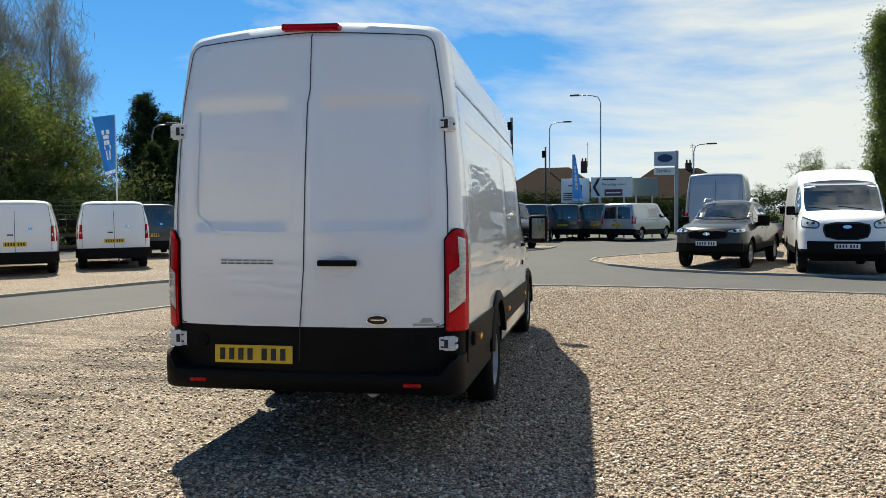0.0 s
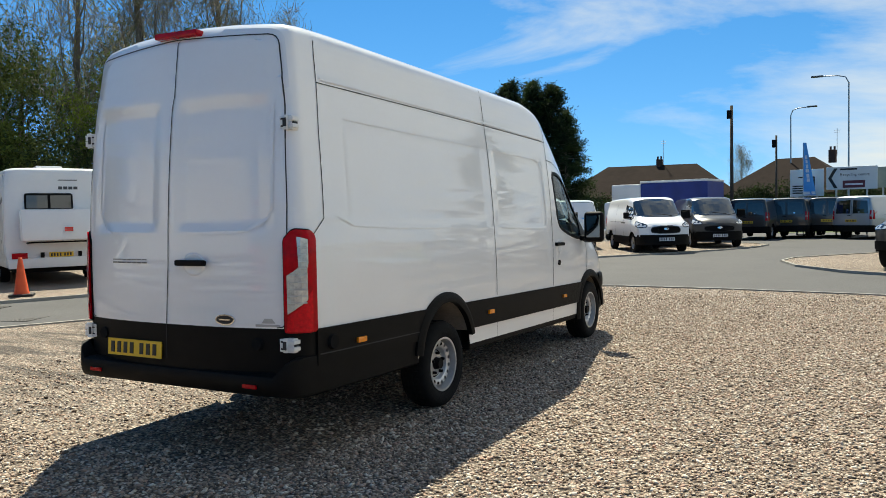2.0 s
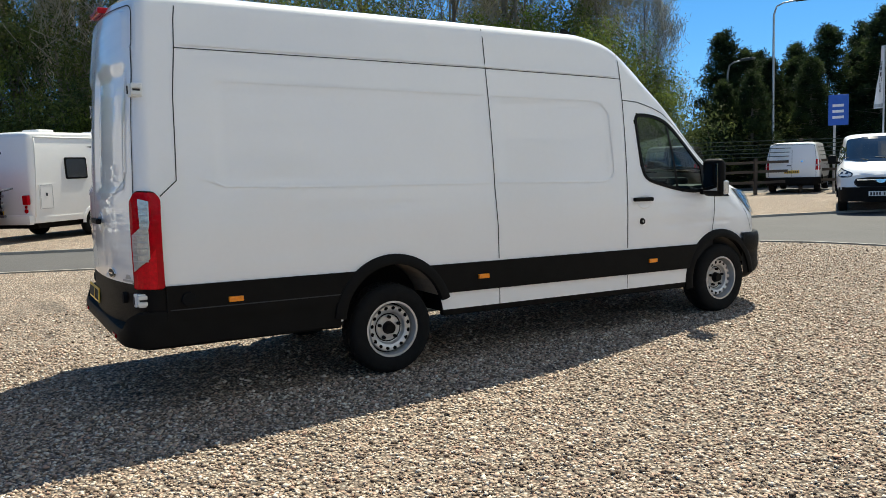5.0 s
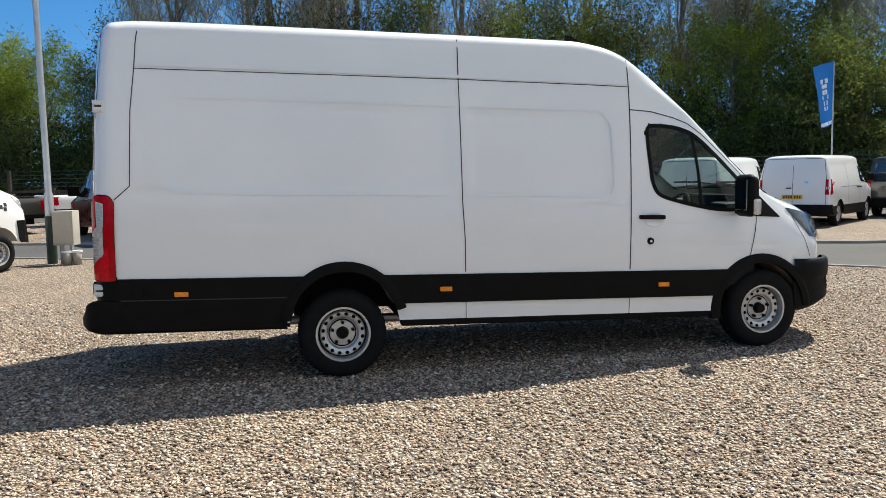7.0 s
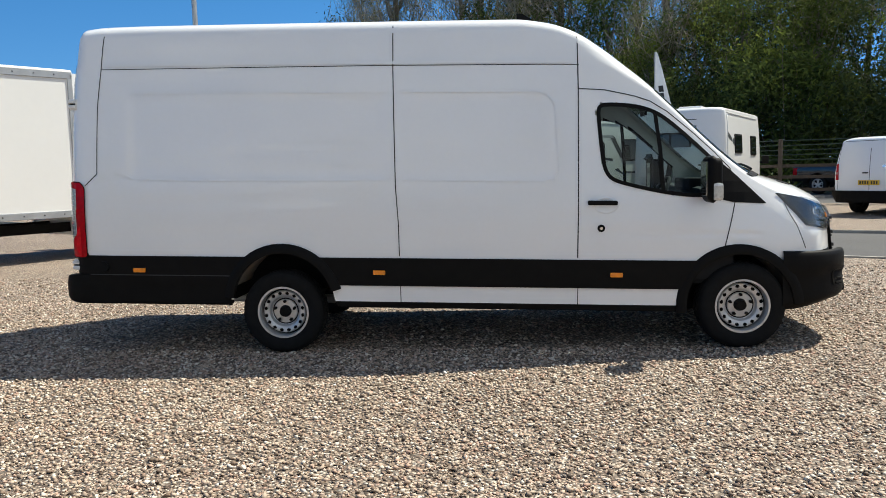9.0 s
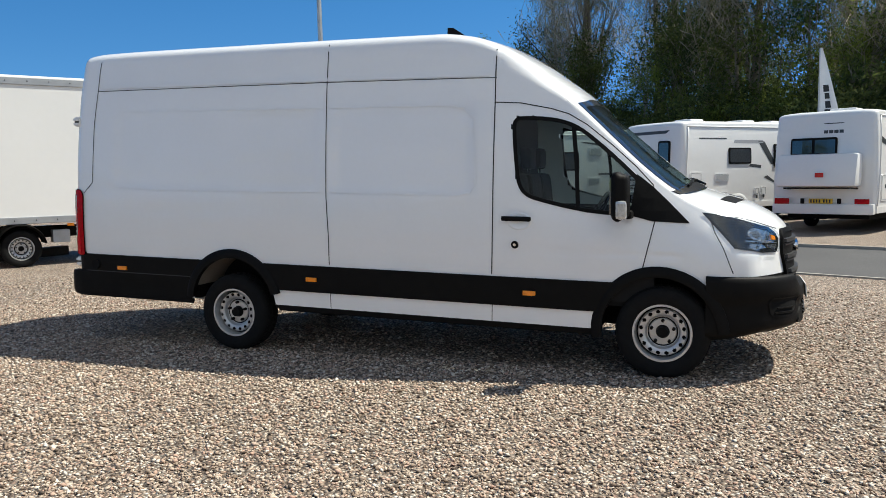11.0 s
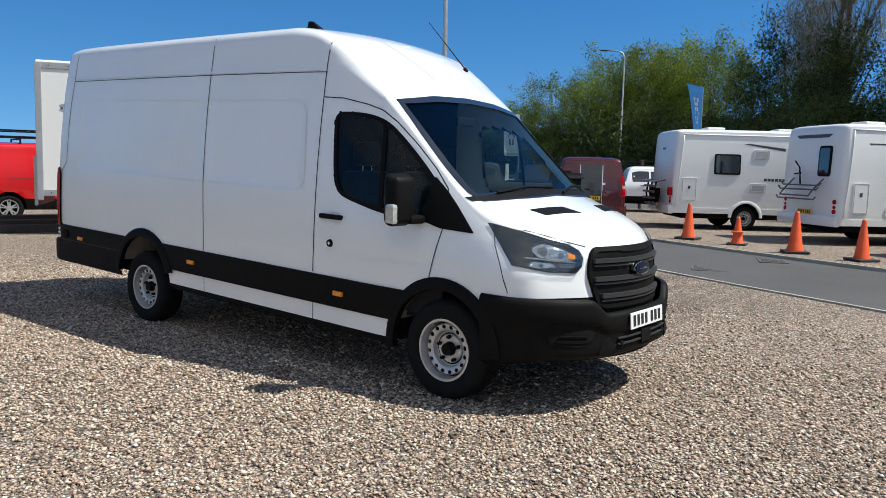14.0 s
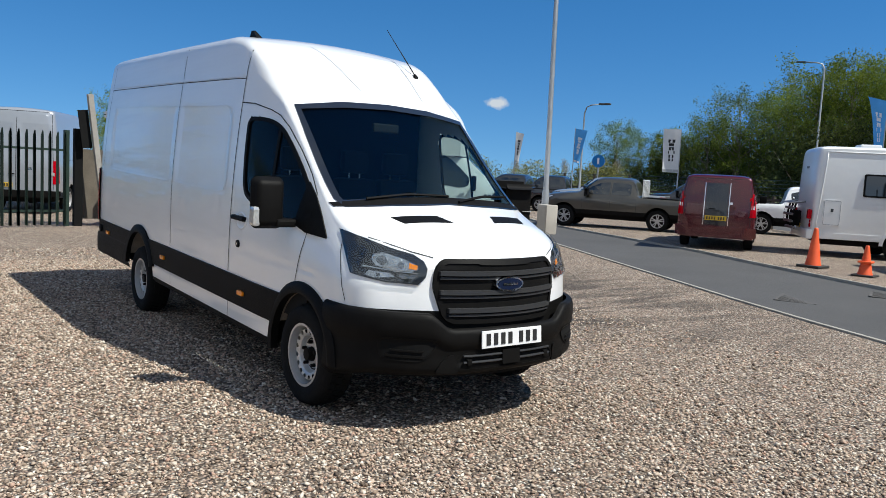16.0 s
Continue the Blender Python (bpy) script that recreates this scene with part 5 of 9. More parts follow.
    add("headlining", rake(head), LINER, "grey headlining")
    dash = boxes((-0.88, 0.88, 5.35, 5.85, 0.95, 1.40), bevel=0.06)
    # lighter than the other cab trim: sun on the top is put into the colour
    add("dashboard", rake(dash), surf("sunlit_dashboard_grey", (0.045, 0.046, 0.046), 0.75, vary=0.15, scale=20), "dark moulded dashboard, lightened as if sunlit")
    add("binnacle", rake(boxes((0.22, 0.62, 5.30, 5.62, 1.36, 1.47), bevel=0.03)), DASH)
    add("screen_paper", rake(boxes((-0.52, -0.10, 5.55, 5.80, 1.405, 1.41))), surf("pale_paper", (0.55, 0.62, 0.55), 0.8), "pale paper lying on the dashboard")
    ring = bmesh.new()
    c, nrm = Vector((0.42, 5.12, 1.30)), pose(0, 0, 0, -28)
    tube(ring, [c + (nrm @ Vector((0.19 * math.cos(a * math.pi / 14), 0, 0.19 * math.sin(a * math.pi / 14)))) for a in range(29)], 0.016, 8, False)
    for a in (0, 180, 270):
        tube(ring, [c, c + (nrm @ Vector((0.18 * math.cos(radians(a)), 0, 0.18 * math.sin(radians(a)))))], 0.02, 6)
    tube(ring, [c + Vector((0, 0.03, 0)), c + Vector((0, 0.35, -0.2))], 0.03, 8)
    add("steering_wheel", rake(ring), DASH, "black steering wheel", 50)
    for x in (0.45, -0.12, -0.55):
        w = 0.25 if x > 0 else 0.2
        seat = add("seat", rake(boxes((x - w, x + w, 4.55, 5.02, 0.85, 1.02), bevel=0.05)), FABRIC, "black fabric cab seat", 40)
        bk = boxes((x - w, x + w, 4.42, 4.56, 0.98, 1.62), bevel=0.05)
        for v in bk.verts:
            v.co.y -= 0.12 * (v.co.z - 1.0)
        part("seat_back", rake(bk), FABRIC, seat, smooth=40)
        hr = boxes((x - 0.13, x + 0.13, 4.36, 4.46, 1.66, 1.86), bevel=0.04)
        part("headrest", rake(hr), FABRIC, seat, smooth=40)
        part("headrest_post", rake(boxes((x - 0.06, x - 0.045, 4.40, 4.415, 1.58, 1.70), (x + 0.045, x + 0.06, 4.40, 4.415, 1.58, 1.70))), CHROME, seat)
    add("rear_view_mirror", rake(boxes((-0.12, 0.12, 5.06, 5.09, 2.02, 2.09), bevel=0.012)), DASH)
    return tagged(van, "white high-roof panel van with black side cladding, parked on gravel", "van")


hero_van()


# ---- parked vehicles ----
SILVER = surf("silver_paint", (0.40, 0.42, 0.44), 0.32, metal=0.5, vary=0.03, coat=0.8)
GREY = surf("grey_paint", (0.05, 0.048, 0.046), 0.3, metal=0.4, vary=0.05, coat=0.9)
BLACK_PAINT = surf("black_paint", (0.018, 0.019, 0.022), 0.25, vary=0.05, coat=1.0)
MAROON = surf("maroon_paint", (0.085, 0.004, 0.009), 0.25, metal=0.3, vary=0.05, coat=1.0)
RED = surf("red_paint", (0.55, 0.006, 0.008), 0.25, vary=0.04, coat=1.0)
BLUE_PAINT = surf("blue_paint", (0.01, 0.05, 0.35), 0.25, vary=0.05, coat=1.0)
OLIVE = surf("bronze_grey_paint", (0.085, 0.078, 0.065), 0.3, metal=0.5, vary=0.05, coat=0.9)

MID = dict(
    y0=0.03, y1=4.93, nose=4.6, nnose=6, step=0.14, rear_r=0.07, belt=0.95, tumble=1.6, tuck=0.06, nside=9, ntop=7, lean=0.05, levels=[0.40, 0.56],
    W=[(0, 0.93), (0.4, 0.955), (3.9, 0.955), (4.5, 0.93), (4.93, 0.86)],
    E=[(0, 1.70), (3.1, 1.74), (3.4, 1.67), (3.7, 1.50), (4.0, 1.30), (4.25, 1.13), (4.6, 1.02), (4.93, 0.86)],
    XE=[(0, 0.80), (3.1, 0.80), (3.5, 0.75), (4.0, 0.77), (4.3, 0.83), (4.93, 0.70)],
    T=[(0, 1.86), (0.3, 1.91), (3.0, 1.93), (3.3, 1.90), (3.6, 1.75), (3.9, 1.53), (4.2, 1.29), (4.35, 1.20), (4.6, 1.13), (4.8, 1.04), (4.93, 0.92)],
    N=[(0, 4.6), (3.0, 4.0), (3.7, 2.4), (4.93, 2.4)],
    B=[(0, 0.30), (4.93, 0.27)],
    bow=[(0, 0.0), (3.1, 0.0), (3.6, 0.05), (4.2, 0.14), (4.6, 0.2), (4.93, 0.28)],
    rear=lambda x, z: 0.06 * (x / 0.93) ** 2.5 + 0.10 * (max(z - 0.9, 0.0) / 1.0) ** 1.6,
)
MID_KIT = dict(
    axles=(1.0, 4.02), r=0.33, wheel_x=0.80, low=0.56, arch=0.37,
    side=[[(3.02, 1.66), (3.5, 1.58), (3.78, 1.40), (3.95, 1.20), (3.85, 1.13), (3.15, 1.16), (3.02, 1.22)]],
    screen=[(-0.71, 1.775), (-0.3, 1.845), (0.3, 1.845), (0.71, 1.775), (0.80, 1.28), (0.4, 1.22), (-0.4, 1.22), (-0.80, 1.28)],
    head=[(-2.36, 1.10), (-2.6, 1.045), (-2.86, 0.985), (-2.95, 0.94), (-2.93, 0.86), (-2.64, 0.855), (-2.44, 0.93)],
    tail=[(0.80, 0.86), (0.935, 0.86), (0.93, 1.24), (0.81, 1.26)],
    grille=[(-0.5, 0.86), (0.5, 0.86), (0.58, 0.72), (0.45, 0.60), (-0.45, 0.60), (-0.58, 0.72)],
    lines=[[(2.95, 1.72), (2.93, 1.1), (2.92, 0.45)], [(1.75, 1.72), (1.75, 0.45)], [(3.98, 1.13), (3.97, 0.8), (3.7, 0.45)], [(1.0, 1.05), (2.9, 1.05)]],
    mirror=(3.72, 1.26), plate_rear=(0.0, 0.80), plate_front=0.47, handles=[(3.05, 1.02), (2.75, 1.02)], rear_split=True,
)


def stretch(P, K, cut, d_len, d_high, above):
    """A shell and its kit shortened behind the cab and lowered in the roof."""
    def mv(y):
        return y - d_len if y > cut else y
    def lo(z, y):
        return z - d_high * max(0.0, min(1.0, (z - above) / 0.25))
    Q = dict(P)
    for key in ("W", "XE", "N", "B", "bow", "shoulder"):
        Q[key] = [(mv(y), v) for y, v in P[key]]
    for key in ("E", "T"):
        Q[key] = [(mv(y), lo(v, y)) for y, v in P[key]]
    Q["y1"], Q["nose"], Q["step"], Q["nside"], Q["ntop"], Q["levels"] = P["y1"] - d_len, P["nose"] - d_len, 0.16, 11, 10, [0.45, 0.58]
    return Q


BIG = stretch(HERO, None, 2.0, 0.75, 0.26, 2.1)
BIG_HIGH = stretch(HERO, None, 2.0, 0.75, 0.0, 2.1)


def big_kit(d):
    return dict(
        axles=(1.93 if d < 0.7 else 1.6, 5.68 - d), r=0.345, wheel_x=0.86, low=0.58, arch=0.41,
        side=[[(y - d, z) for y, z in WIN]], screen=[(x, z - 0.02) for x, z in SCREEN],
        head=[(a + d / math.sqrt(2), z) for a, z in ((-3.60, 1.350), (-3.80, 1.308), (-3.95, 1.270), (-4.10, 1.238), (-4.17, 1.20), (-4.198, 1.155), (-4.19, 1.10), (-4.145, 1.055), (-3.95, 1.062), (-3.73, 1.095), (-3.68, 1.19))],
        tail=[(0.865, 0.80), (0.98, 0.80), (0.975, 1.41), (0.87, 1.41)],
        grille=[(-0.44, 1.20), (0.44, 1.20), (0.50, 1.04), (0.40, 0.80), (-0.40, 0.80), (-0.50, 1.04)],
        lines=[[(4.40 - d, 2.15), (4.38 - d, 0.5)], [(2.5 - d / 2, 2.2), (2.5 - d / 2, 0.5)], [(5.63 - d, 1.44), (5.53 - d, 0.9)], [(1.0, 1.45), (4.2 - d, 1.45)]],
        mirror=(5.36 - d, 1.45), plate_rear=(-0.33, 0.75), plate_front=0.66, handles=[(4.58 - d, 1.27)], rear_split=True, bumper_top=0.77,
    )


PICK = dict(
    y0=0.05, y1=5.25, nose=4.85, nnose=6, step=0.1, rear_r=0.06, belt=0.95, tumble=1.5, tuck=0.06, nside=8, ntop=6, lean=0.04, levels=[0.52, 0.62],
    W=[(0, 0.90), (0.4, 0.93), (4.6, 0.93), (5.0, 0.89), (5.25, 0.80)],
    E=[(0, 1.08), (1.72, 1.10), (1.80, 1.14), (1.95, 1.55), (2.2, 1.62), (3.0, 1.62), (3.35, 1.52), (3.7, 1.30), (3.95, 1.14), (4.6, 1.08), (5.0, 1.02), (5.25, 0.92)],
    XE=[(0, 0.90), (1.72, 0.90), (2.0, 0.68), (3.2, 0.66), (3.7, 0.72), (4.0, 0.84), (5.25, 0.72)],
    T=[(0, 1.10), (1.72, 1.12), (1.80, 1.16), (1.95, 1.70), (2.2, 1.77), (2.9, 1.78), (3.2, 1.73), (3.6, 1.48), (3.95, 1.24), (4.3, 1.20), (4.9, 1.12), (5.15, 1.05), (5.25, 0.95)],
    N=[(0, 6.0), (1.7, 6.0), (2.1, 2.8), (5.25, 2.6)],
    B=[(0, 0.50), (5.25, 0.45)],
    bow=[(0, 0.0), (3.0, 0.0), (3.4, 0.06), (4.0, 0.12), (4.8, 0.16), (5.25, 0.26)],
)
PICK_KIT = dict(
    axles=(1.10, 4.30), r=0.37, wheel_x=0.78, low=0.60, arch=0.43, style="alloy",
    side=[[(2.02, 1.52), (2.25, 1.58), (2.68, 1.58), (2.68, 1.17), (2.05, 1.17)], [(2.75, 1.58), (3.05, 1.57), (3.38, 1.42), (3.66, 1.20), (3.6, 1.16), (2.75, 1.16)]],
    screen=[(-0.62, 1.64), (-0.3, 1.69), (0.3, 1.69), (0.62, 1.64), (0.74, 1.28), (0.4, 1.25), (-0.4, 1.25), (-0.74, 1.28)],
    head=[(-2.72, 1.045), (-3.0, 1.04), (-3.27, 1.01), (-3.30, 0.92), (-3.02, 0.895), (-2.80, 0.93)],
    tail=[(0.80, 0.75), (0.915, 0.75), (0.91, 1.04), (0.80, 1.04)],
    grille=[(-0.46, 1.0), (0.46, 1.0), (0.52, 0.86), (0.42, 0.74), (-0.42, 0.74), (-0.52, 0.86)],
    lines=[[(1.83, 1.15), (1.83, 0.6)], [(2.72, 1.55), (2.72, 0.6)], [(3.70, 1.15), (3.68, 0.6)]],
    mirror=(3.5, 1.20), plate_rear=(0.0, 0.68), plate_front=0.66, handles=[(2.45, 1.02), (3.0, 1.02)], rear_split=False, bed=True,
)


def vehicle(name, P, K, paint, label, category, extra=None, wheel_face=STEEL, bright=False):
    """A parked vehicle about its origin: rear bumper at y = 0, nose towards +y, wheels on z = 0."""
    car = empty(name)
    body = shell(P)
    tree = tree_of(body)
    for y in K["axles"]:
        cut_arch(body, y, K["r"] + 0.03, K["arch"])
    low = bmesh.new()
    seen, gone = {}, []
    for f in body.faces:
        if f.calc_center_median().z < K["low"]:
            vs = []
            for v in f.verts:
                if v not in seen:
                    seen[v] = low.verts.new(v.co)
                vs.append(seen[v])
            low.faces.new(vs)
            gone.append(f)
    bmesh.ops.delete(body, geom=gone, context="FACES")
    part("body", body, paint, car, smooth=35)
    trim = paint if K.get("painted_trim") else BLACK_PLASTIC
    part("lower_trim", low, trim, car, "lower body trim", 35)
    part("underbody", boxes((-0.7, 0.7, 0.4, P["y1"] - 0.5, K["r"] - 0.05, K["low"] + 0.1)), DARK, car)
    ax_y = K["axles"]
    for s, ax in ((1, "x+"), (-1, "x-")):
        for y in ax_y:
            wheel(car, s * K["wheel_x"], y, K["r"], K["r"], 0.22, s, K.get("style", "steel"), K["r"] * 0.63, wheel_face)
            bm = bmesh.new()
            rows = [[bm.verts.new((s * x, y + (K["arch"] - 0.005) * math.cos(radians(a)), K["r"] + 0.03 + (K["arch"] - 0.005) * math.sin(radians(a)))) for a in range(0, 181, 15)] for x in (P["W"][1][1] - 0.01, 0.5)]
            for k in range(12):
                bm.faces.new((rows[0][k], rows[0][k + 1], rows[1][k + 1], rows[1][k]))
            bm.faces.new(rows[1])
            part("arch_liner", bm, DARK, car)
        for w in K["side"]:
            part("side_window", skin(tree, rounded(w, 0.05), ax, 0.004, 0.2, 0.006), TINT, car, "dark side window")
        for pts in K["lines"]:
            part("shut_line", line(tree, pts, ax, 0.010, 0.003, 0.15), SEAM, car)
        fx = "fr" if s > 0 else "fl"
        head = part("headlamp", skin(tree, chaikin(K["head"], 1), fx, 0.008, 0.08, 0.012), LAMP_DARK, car, "glossy headlamp", 40)
        inner = shrink(chaikin(K["head"], 1), 0.028)
        part("reflector", skin(tree, inner, fx, 0.012, 0.08, 0.004), CLEAR_LENS, head, "silvery reflector")
        ca, cz = np.mean([p[0] for p in K["head"]]), np.mean([p[1] for p in K["head"]])
        for da, rr in ((-0.09, 0.042), (0.05, 0.034)):
            part("lamp_bowl", skin(tree, [(ca + da + rr * math.cos(q * math.pi / 6), cz + 0.8 * rr * math.sin(q * math.pi / 6)) for q in range(12)], fx, 0.016, 0.1, 0.004), LAMP_DARK, head)
        tail = [(s * x, z) for x, z in K["tail"]]
        part("tail_lamp", skin(tree, tail if s > 0 else tail[::-1], "y-", 0.012, 0.1, 0.03), RED_LENS, car, "red tail lamp")
        out = sorted(K["tail"])[-1][0]
        zlo, zhi = min(z for _, z in K["tail"]), max(z for _, z in K["tail"])
        part("tail_lamp_side", skin(tree, [(0.06 + P["rear"](0.93, zlo) if "rear" in P else 0.08, zlo), (0.26, zlo + 0.02), (0.24, zhi), (0.10 + (P["rear"](0.93, zhi) if "rear" in P else 0.0), zhi)], ax, 0.008, 0.1, 0.01), RED_LENS, car)
        part("reversing_lens", skin(tree, [(s * 0.83, zlo + (zhi - zlo) * 0.35), (s * 0.90, zlo + (zhi - zlo) * 0.35), (s * 0.90, zlo + (zhi - zlo) * 0.5), (s * 0.83, zlo + (zhi - zlo) * 0.5)][:: s], "y-", 0.015, 0.1, 0), CLEAR_LENS, car)
        my, mz = K["mirror"]
        mx = P["W"][1][1]
        mir = part("door_mirror", boxes((s * (mx + 0.0), s * (mx + 0.2), my - 0.05, my + 0.06, mz - 0.08, mz + 0.14), bevel=0.04), BLACK_PLASTIC, car, "black door mirror", 40)
        part("mirror_arm", boxes((s * (mx - 0.16), s * (mx + 0.05), my - 0.02, my + 0.05, mz - 0.08, mz - 0.02)), BLACK_PLASTIC, mir)
        for hy, hz in K["handles"]:
            h = skin(tree, [(hy - 0.09, hz - 0.016), (hy + 0.09, hz - 0.016), (hy + 0.09, hz + 0.016), (hy - 0.09, hz + 0.016)], ax, 0.02, 0.2, 0.02)
            part("door_handle", h, BLACK_PLASTIC if paint is WHITE else paint, car)
    part("windscreen", skin(tree, rounded(K["screen"], 0.06), "y+", 0.012, 0.07, 0.02), TINT, car, "dark reflecting windscreen")
    for s in (-0.4, 0.25):
        zz = min(z for _, z in K["screen"]) + 0.03
        part("wiper", tube(bmesh.new(), [lay(tree, s, zz, "y+", 0.02), lay(tree, s + 0.5, zz + 0.07, "y+", 0.02)], 0.01, 5), BLACK_PLASTIC, car)
    g = part("grille", skin(tree, chaikin(K["grille"], 1), "y+", 0.012, 0.06, 0.02), BLACK_PLASTIC, car, "dark front grille", 40)
    part("grille_rim", band(tree, chaikin(K["grille"], 1), "y+", 0.03, 0.022, 0.012), SEAM, g, smooth=40)
    gz = [z for _, z in K["grille"]]
    gw = max(x for x, _ in K["grille"]) * 0.85
    for u in (0.25, 0.5, 0.75):
        z = min(gz) + (max(gz) - min(gz)) * u
        part("grille_bar", skin(tree, [(-gw, z - 0.012), (gw, z - 0.012), (gw, z + 0.012), (-gw, z + 0.012)], "y+", 0.024, 0.2, 0.012), CHROME if bright and u == 0.75 else BLACK_PLASTIC, g)
    part("badge", skin(tree, [(0.09 * math.cos(a * math.pi / 8), max(gz) - 0.1 + 0.04 * math.sin(a * math.pi / 8)) for a in range(16)], "y+", 0.03, 0.2, 0.015), CHROME, g)
    bt = K.get("bumper_top", K["low"] + 0.06)
    wx = P["W"][-1][1] + 0.01
    part("front_bumper", skin(tree, [(-wx, P["B"][-1][1] + 0.02), (wx, P["B"][-1][1] + 0.02), (wx, bt), (-wx, bt)], "y+", 0.03, 0.12, 0.05), BLACK_PLASTIC if K.get("black_bumper", True) else paint, car, "front bumper", 40)
    wx = P["W"][0][1] - 0.01
    part("rear_bumper", skin(tree, [(-wx, K["low"] - 0.22), (wx, K["low"] - 0.22), (wx, K["low"] + 0.04), (-wx, K["low"] + 0.04)], "y-", 0.07, 0.15, 0.10), trim, car, "rear bumper", 40)
    px, pz = K["plate_rear"]
    q = lay(tree, px, pz, "y-", 0.02)
    plate(car, Matrix.Translation(q))
    q = lay(tree, 0.0, K["plate_front"], "y+", 0.05)
    plate(car, Matrix.Translation(q) @ pose(0, 0, 0, 0, 0, 180), colour=PLATE_W)
    if K.get("rear_split"):
        top = P["T"][1][1] - 0.1
        part("shut_line", line(tree, [(0.0, top), (0.0, K["low"] + 0.05)], "y-", 0.012, 0.003, 0.2), SEAM, car)
        e = P["W"][0][1] - 0.11
        part("shut_line", line(tree, [(-e, K["low"] + 0.06), (-e, 1.3), (-e + 0.06, top - 0.06), (-e + 0.14, top), (e - 0.14, top), (e - 0.06, top - 0.06), (e, 1.3), (e, K["low"] + 0.06)], "y-", 0.010, 0.003, 0.15), SEAM, car)
        part("door_handle", skin(tree, [(-0.17, 1.02), (-0.03, 1.02), (-0.03, 1.05), (-0.17, 1.05)], "y-", 0.02, 0.2, 0.02), BLACK_PLASTIC, car)
        part("badge", skin(tree, [(0.30, 1.16), (0.38, 1.16), (0.38, 1.22), (0.30, 1.22)], "y-", 0.006, 0.2, 0.004), CHROME, car)
    if K.get("bed"):
        part("bed_well", boxes((-0.78, 0.78, 0.12, 1.70, 1.125, 1.14)), DARK, car, "black load bed cover")
    if extra:
        extra(car, tree)
    return tagged(car, label, category)


def put(car, ground, heading, anchor="rear", K=MID_KIT, group="", label="", z=None):
    """Stands a copy of a vehicle with the middle of one axle over a place on the ground, nose to the heading in degrees."""
    y = K["axles"][0 if anchor == "rear" else 1]
    x, g = ground
    m = pose(x, g, rise(x, g) if z is None else z, 0, 0, heading - 90) @ Matrix.Translation((0, -y, 0))
    if not car.get("stands"):
        car.matrix_basis = m
        car["stands"] = 1
        out = car
    else:
        out = copy_thing(car, m)
    return tagged(out, label, group=group)


def roof_bars(car, tree):
    for y in (0.5, 1.3, 2.1, 2.9):
        a, b = lay(tree, -0.72, y, "z+", 0.0), lay(tree, 0.72, y, "z+", 0.0)
        part("rack_bar", tube(bmesh.new(), [a, a + Vector((0, 0, 0.12)), b + Vector((0, 0, 0.12)), b], 0.022, 6), BLACK_PLASTIC, car)
    for s in (-0.7, 0.7):
        part("rack_rail", tube(bmesh.new(), [(s, 0.3, 2.05), (s, 3.1, 2.06)], 0.02, 6), BLACK_PLASTIC, car)
        part("rack_rail", tube(bmesh.new(), [(s, 0.3, 2.05), (s, 0.3, 2.2), (s, 3.0, 2.22), (s, 3.2, 2.06)], 0.018, 6), BLACK_PLASTIC, car)


def stripes(car, tree):
    for x0, x1, mm in ((-0.27, 0.27, BLACK_PAINT), (-0.31, -0.29, CHROME), (0.29, 0.31, CHROME)):
        part("stripe", skin(tree, [(x0, 0.62), (x1, 0.62), (x1, 1.80), (x0, 1.80)], "y-", 0.006, 0.2, 0), mm, car, "painted stripe")


def rear_glass(car, tree):
    for s in (-1, 1):
        w = [(s * 0.06, 1.12), (s * 0.74, 1.12), (s * 0.68, 1.68), (s * 0.06, 1.72)]
        part("rear_window", skin(tree, w[:: s], "y-", 0.006, 0.2, 0.004), TINT, car, "dark rear window")


def crew_windows(car, tree):
    rear_glass(car, tree)
    for ax in ("x+", "x-"):
        part("side_window", skin(tree, [(1.85, 1.62), (2.85, 1.64), (2.85, 1.16), (1.85, 1.16)], ax, 0.004, 0.3, 0.006), TINT, car)


def sport_bar(car, tree):
    for s in (-0.75, 0.75):
        part("roll_bar", tube(bmesh.new(), [(s, 0.9, 1.12), (s * 0.9, 1.55, 1.6), (s * 0.9, 1.7, 1.62)], 0.035, 8), CHROME, car)
    part("roll_bar", tube(bmesh.new(), [(-0.68, 1.6, 1.62), (0.68, 1.6, 1.62)], 0.035, 8), CHROME, car)


def ladder_rack(car, tree):
    for x in (-0.7, -0.42, -0.14, 0.14, 0.42, 0.7):
        part("rack_upright", tube(bmesh.new(), [(x, 1.66, 1.1), (x, 1.66, 1.72)], 0.018, 6), WHITE_DULL, car)
    part("rack_top", tube(bmesh.new(), [(-0.72, 1.66, 1.72), (0.72, 1.66, 1.72)], 0.02, 6), WHITE_DULL, car)


def roof_rails(car, tree):
    for s in (-0.62, 0.62):
        part("roof_rail", tube(bmesh.new(), [(s, 2.1, 1.74), (s, 2.25, 1.82), (s, 3.0, 1.82), (s, 3.15, 1.72)], 0.018, 6), STEEL, car)


